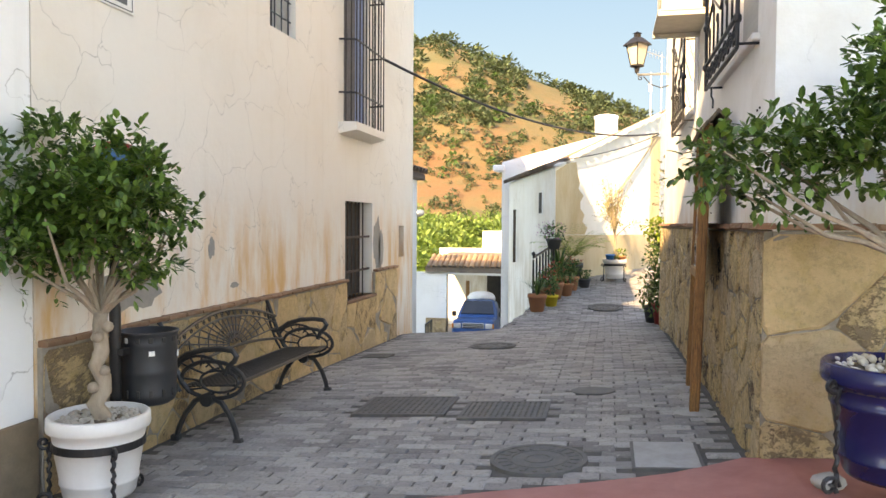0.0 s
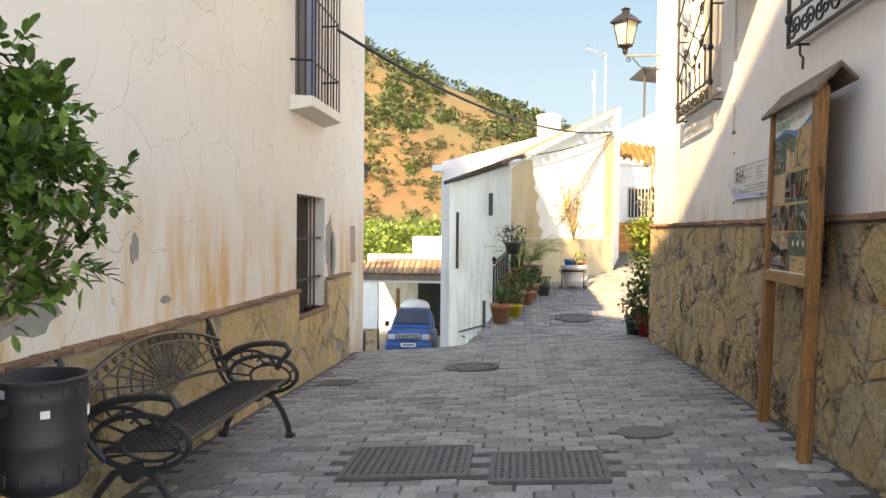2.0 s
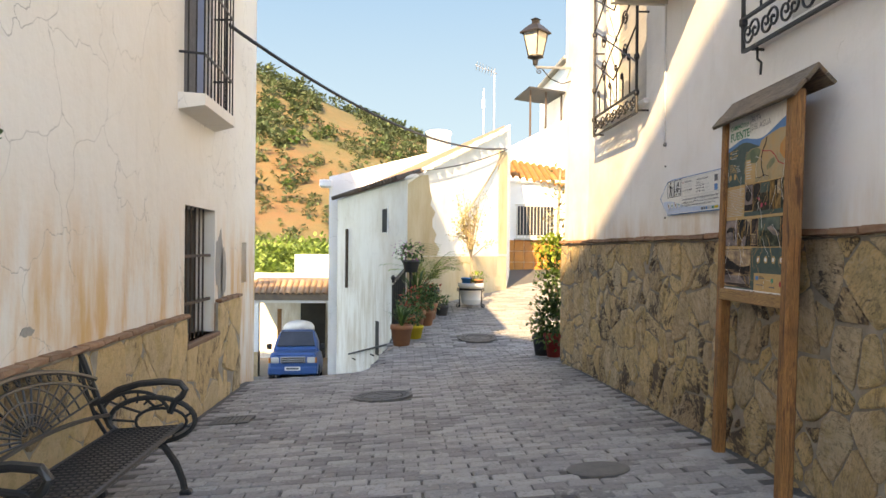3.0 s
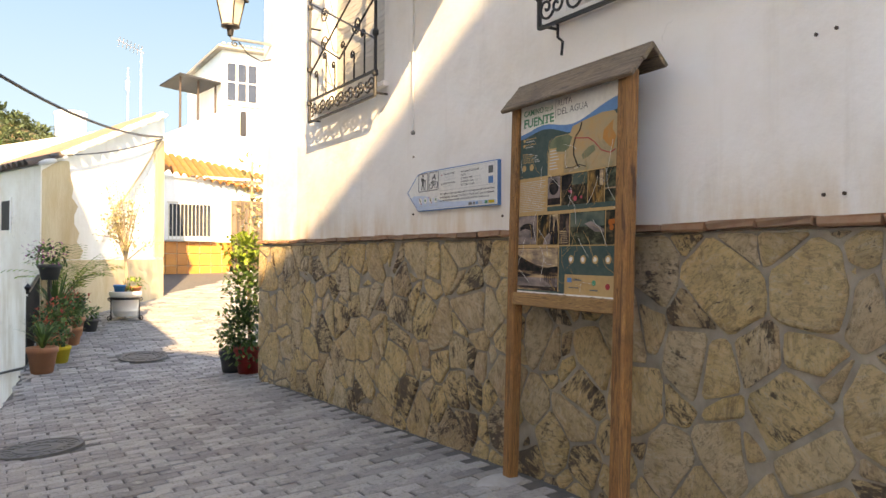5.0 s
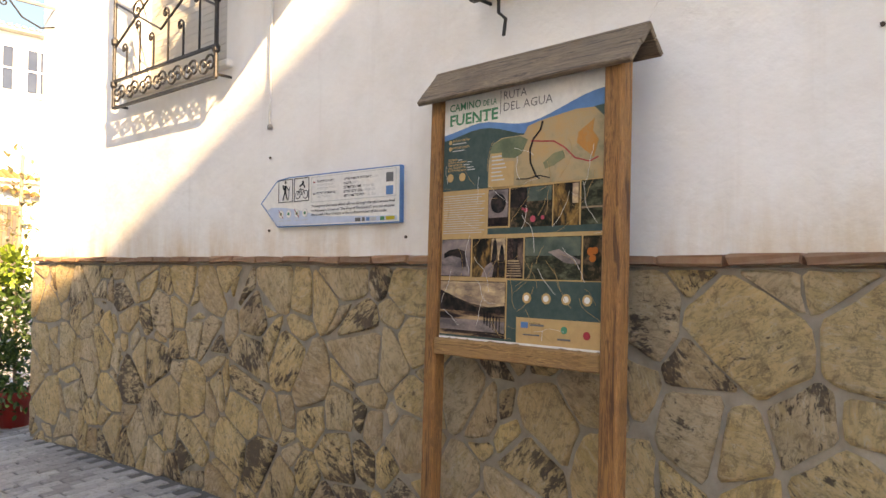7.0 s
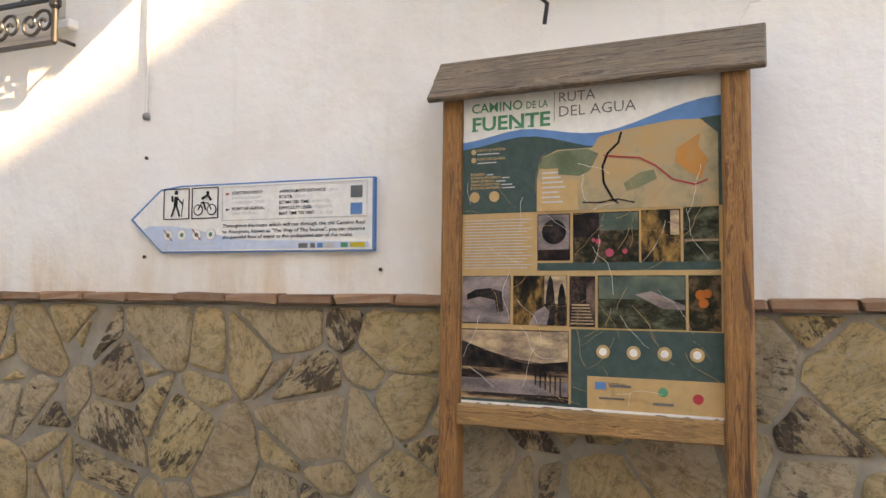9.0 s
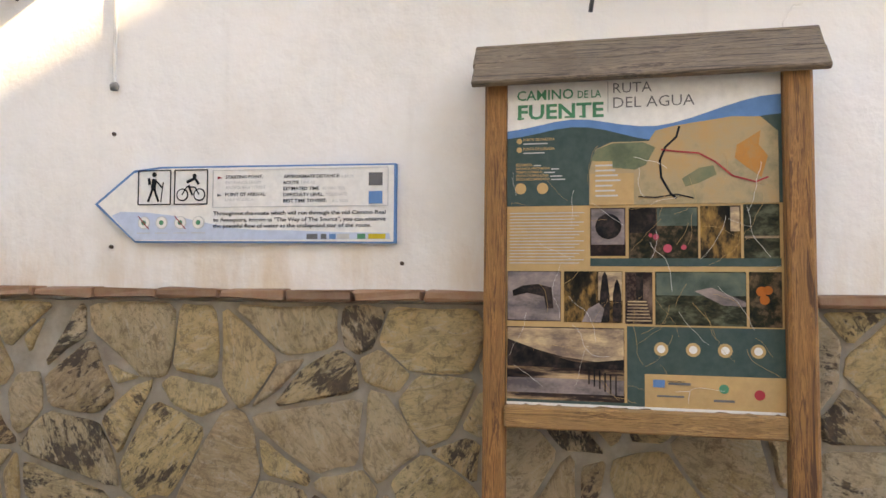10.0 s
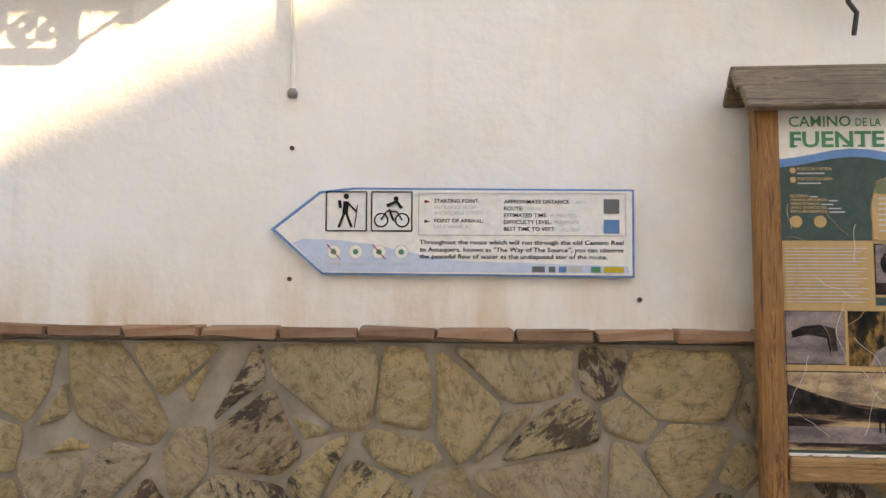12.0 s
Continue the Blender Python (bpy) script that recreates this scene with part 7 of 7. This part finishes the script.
for x, y, rr, hh, mat, words, sd in ((-1.1, 14.35, 0.17, 0.3, M_TERRA, "terracotta pot crowded with red flowers", 41), (-0.78, 15.05, 0.15, 0.26, M_TERRA, "low terracotta pot of bushy green leaves", 43), (-0.7, 15.62, 0.16, 0.3, M_TERRA, "terracotta pot with a leafy red-flowered plant", 45)):
    p = pot(x, y, zz(x, y), rr, hh, mat, words)
    bushy(p, x, y, zz(x, y) + hh + 0.16, 0.24, 0.22, 260, M_LEAF_M, sd)
    if sd != 43:
        bushy(p, x, y - 0.04, zz(x, y) + hh + 0.24, 0.24, 0.18, 70, M_FLOWER, sd + 1, 0.05, "flowers")
railp = thing("railing", "black iron railing with a ball finial by the pots", "railing")
for k in range(7):
    y = 14.2 + 0.3 * k
    x = divide(y) + 0.03
    part("baluster", tube(bmesh.new(), [(x, y, zz(x + 0.2, y) - 0.2), (x, y, zz(x + 0.2, y) + 0.85)], 0.02, 5), M_IRON, railp)
part("top_rail", tube(bmesh.new(), [(divide(14.2) + 0.03, 14.2, 0.85), (divide(16.0) + 0.03, 16.0, 1.02)], 0.025, 6), M_IRON, railp)
part("finial", lathe(bmesh.new(), [(0, 0), (0.02, 0.01), (0.045, 0.06), (0, 0.11)], 10, (divide(14.2) + 0.03, 14.2, 0.86)), M_IRON, railp)

WX, WY = 0.18, 16.75
WZ = zz(WX, WY)
planter(WX, WY, WZ + 0.07, 0.26, 0.42, M_PLASTIC, "white planter in an iron stand against the gable", 0.3)
p = thing("potted_tree", "sparse dry-leaved young tree with a thin trunk", "potted tree")
part("trunk", tube(bmesh.new(), [(WX, WY, WZ + 0.42), (WX + 0.02, WY, WZ + 0.8), (WX - 0.01, WY, WZ + 1.25)], 0.03, 7, taper=0.7), M_BARK, p)
r = random.Random(14)
verts, faces = [], []
for k in range(26):
    a = r.uniform(0, 6.283)
    tip = Vector((WX + 0.55 * math.cos(a) * r.uniform(0.2, 1), WY + 0.45 * math.sin(a) * r.uniform(0.2, 1), WZ + r.uniform(1.2, 2.35)))
    base = Vector((WX, WY, WZ + r.uniform(0.95, 1.3)))
    mid = base.lerp(tip, 0.5) + Vector((0, 0, 0.08))
    part("limb", tube(bmesh.new(), [base, mid, tip], 0.012, 5, taper=0.3), M_BARK, p)
    for _ in range(42):
        c = mid.lerp(tip, r.uniform(-0.4, 1.1)) + 0.16 * rand_dir(r) * r.random()
        leaf(verts, faces, c, rand_dir(r, 0.3), Vector((0, 0, 1)), 0.055, 0.026)
leaves_object("leaves", verts, faces, M_LEAF_DRY, p)
p = pot(WX - 0.1, WY - 0.05, WZ + 0.43, 0.1, 0.17, M_BLUEPOT, "bright blue bucket set in the white planter", "bucket")
p = pot(WX + 0.15, WY - 0.05, WZ + 0.43, 0.1, 0.14, M_TERRA, "small clay pot in the white planter")
bushy(p, WX + 0.12, WY, WZ + 0.6, 0.22, 0.12, 120, M_LEAF_Y, 15, 0.06)

# climber at the corner of the right house
p = pot(0.9, 12.05, zz(0.9, 12.05), 0.19, 0.34, M_REDPOT, "red plastic pot with a tall climbing shrub")
bushy(p, 0.8, 12.0, 0.42, 0.32, 0.4, 800, M_LEAF_M, 16)
bushy(p, 0.84, 12.0, 0.95, 0.28, 0.45, 800, M_LEAF_M, 17)
bushy(p, 0.8, 12.0, 1.42, 0.27, 0.2, 420, M_LEAF_Y, 18)
bushy(p, 0.95, 12.15, 2.0, 0.24, 0.6, 170, M_LEAF_DRY, 19)
bushy(p, 0.95, 12.05, 1.75, 0.18, 0.12, 24, M_WFLOWER, 20, 0.06, "flowers")
part("stem", tube(bmesh.new(), [(0.9, 12.05, 0.2), (0.87, 12.0, 0.9), (0.9, 12.05, 1.6), (0.95, 12.15, 2.5)], 0.018, 6), M_BARK, p)
p = pot(0.75, 12.3, zz(0.75, 12.3), 0.15, 0.28, M_DARKPOT, "dark pot behind the red one")
bushy(p, 0.75, 12.3, 0.35, 0.18, 0.2, 120, M_LEAF_M, 22)

# annex eave tiles
for k in range(14):
    bm = bmesh.new()
    tile_row(bm, (-4.4, 12.25 + 0.27 * k, 2.72), (-4.4, 12.52 + 0.27 * k, 2.72), (1, 0, -0.3), 1, 0.13, 0.5)
    part("roof_tile", bm, M_TILE_D, annex)
# valley street lamp
sl = thing("street_lamp", "grey metal street lamp head on a curved arm", "street lamp")
part("arm", tube(bmesh.new(), [(-9.0, 26.0, -3), (-8.6, 26.0, 1.0), (-7.9, 26.0, 1.65), (-7.0, 26.0, 1.8)], 0.05, 6), M_ALU, sl)
part("head", lathe(bmesh.new(), [(0, -0.3), (0.1, -0.25), (0.15, 0.0), (0.1, 0.28), (0, 0.32)], 12), M_ALU, sl, smooth=True).matrix_world = pose(-6.8, 26.0, 1.84, 0, 80, 0)


# ---- hill scrub and valley greenery ----
def leaf_clumps(name, label, spots, mat, seed, density, size):
    r = random.Random(seed)
    verts, faces = [], []
    for x, y, z, rad, hh in spots:
        for _ in range(density):
            d = rand_dir(r, 0.15)
            q = r.uniform(0.5, 1.0) * (0.8 + 0.35 * noise.noise((d.x * 2 + x, d.y * 2, d.z * 2)))
            leaf(verts, faces, Vector((x + d.x * rad * q, y + d.y * rad * q, z + hh * (0.7 + 0.9 * d.z * q))), (d + 0.7 * rand_dir(r)).normalized(), Vector((0, 0, 1)), rad * size * r.uniform(0.7, 1.4), rad * size * 0.7)
    me = bpy.data.meshes.new(name)
    me.from_pydata([tuple(v) for v in verts], [], faces)
    me.materials.append(mat)
    return tagged(new(name, me), label, "vegetation", kind="stuff")


M_OLIVE = leaf_mat("dark_olive_scrub", (0.045, 0.062, 0.025), (0.09, 0.115, 0.05), 0.7)
M_REED = leaf_mat("bright_reed", (0.1, 0.16, 0.03), (0.19, 0.26, 0.06), 0.6)
r = random.Random(77)
spots, green = [], []
for _ in range(5200):
    az = math.radians(r.uniform(-34, 6))
    d = r.uniform(80, 214)
    x, y = d * math.sin(az), d * math.cos(az)
    if noise.noise((x * 0.09, y * 0.09, 1.7)) < -0.45 + 1.1 * r.random() - 0.1 * (d > 195):
        continue
    rad = (0.45 + 2.1 * r.random() ** 2.2) * d / 170
    (green if r.random() < 0.16 and d < 170 else spots).append((x, y, land_z(x, y), rad, rad * 0.75))
leaf_clumps("hill_scrub", "dark olive scrub dotted over the dry hill", spots, M_OLIVE, 5, 46, 0.42)
leaf_clumps("hill_trees", "brighter green trees on the lower hillside", green, M_LEAF_M, 6, 70, 0.4)
spots = []
for _ in range(220):
    x, y = r.uniform(-34, 4), r.uniform(40, 78)
    rad = r.uniform(1.6, 2.8)
    spots.append((x, y, land_z(x, y), rad, rad * r.uniform(0.9, 1.4)))
leaf_clumps("valley_reeds", "dense bright green reeds filling the valley", spots, M_REED, 9, 480, 0.15)

# ---- setts of the street ----
PAV = []
for i in range(6):
    r = random.Random(50 + i)
    bm = bmesh.new()
    w, h = 0.1 + r.uniform(-0.004, 0.003), 0.05 + r.uniform(-0.002, 0.002)
    low = [bm.verts.new((sx * w, sy * h, -0.025)) for sx, sy in ((-1, -1), (1, -1), (1, 1), (-1, 1))]
    mid = [bm.verts.new((sx * w, sy * h, -0.006)) for sx, sy in ((-1, -1), (1, -1), (1, 1), (-1, 1))]
    top = [bm.verts.new((sx * (w - 0.008), sy * (h - 0.008), r.uniform(-0.0015, 0.0015))) for sx, sy in ((-1, -1), (1, -1), (1, 1), (-1, 1))]
    bm.faces.new(top)
    for a, b in ((low, mid), (mid, top)):
        for k in range(4):
            bm.faces.new((a[k], a[(k + 1) % 4], b[(k + 1) % 4], b[k]))
    me = bpy.data.meshes.new("sett")
    bm.to_mesh(me)
    bm.free()
    me.materials.append(M_PAVER)
    PAV.append(me)
rng = random.Random(12)
verts, faces, count = [], [], 0
SHAPES = [([v.co.copy() for v in me.vertices], [tuple(p.vertices) for p in me.polygons]) for me in PAV]
row, y = 0, 2.9
while y < 27.5:
    off = 0.104 * (row % 2)
    for col in range(-40, 30):
        x = col * 0.208 + off
        if y < red_edge(x) + 0.05 or x < -3.15 and y < 12.2:
            continue
        left = -3.1 if y < 12.2 else -4.0 - 0.1 * (y - 12.2)
        right = 0.76 if y < 11.4 else 4.0
        if not left < x < right:
            continue
        if 12.2 < y and divide(y) - 0.22 < x < divide(y) + 0.06:
            continue
        if y > 16 and x > divide(y) - 0.5 and x < A[0] + (y - A[1]) * 0.79 - 0.1:
            continue
        if y > 17.5 and x < -1.5 and (x - A[0]) * (D[1] - A[1]) - (y - A[1]) * (D[0] - A[0]) > 0:
            continue
        if any((a - 0.03 < x < c + 0.03 and b - 0.01 < y < d + 0.01) if i in (0, 1, 2, 6) else ((x - (a + c) / 2) ** 2 + (y - (b + d) / 2) ** 2 < ((c - a) / 2 + 0.0) ** 2) for i, (a, b, c, d) in enumerate(COVERS)):
            continue
        k = rng.randrange(6)
        m = road_pose(x + rng.uniform(-0.008, 0.008), y + rng.uniform(-0.004, 0.004), rng.uniform(-0.005, 0.003)) @ pose(0, 0, 0, rng.uniform(-2, 2), rng.uniform(-1.2, 1.2), rng.uniform(-1.5, 1.5))
        if count < 300 and 4.3 < y < 6.5 and -2.3 < x < 0.75:
            ob = new("sett", PAV[k])
            ob.parent = road
            ob.matrix_world = m
            count += 1
        else:
            n = len(verts)
            verts += [m @ c for c in SHAPES[k][0]]
            faces += [tuple(n + v for v in f) for f in SHAPES[k][1]]
    row += 1
    y += 0.104
me = bpy.data.meshes.new("setts")
me.from_pydata([tuple(v) for v in verts], [], faces)
me.materials.append(M_PAVER_FAR)
ob = new("setts", me)
ob.parent = road
tagged(ob, kind="stuff")
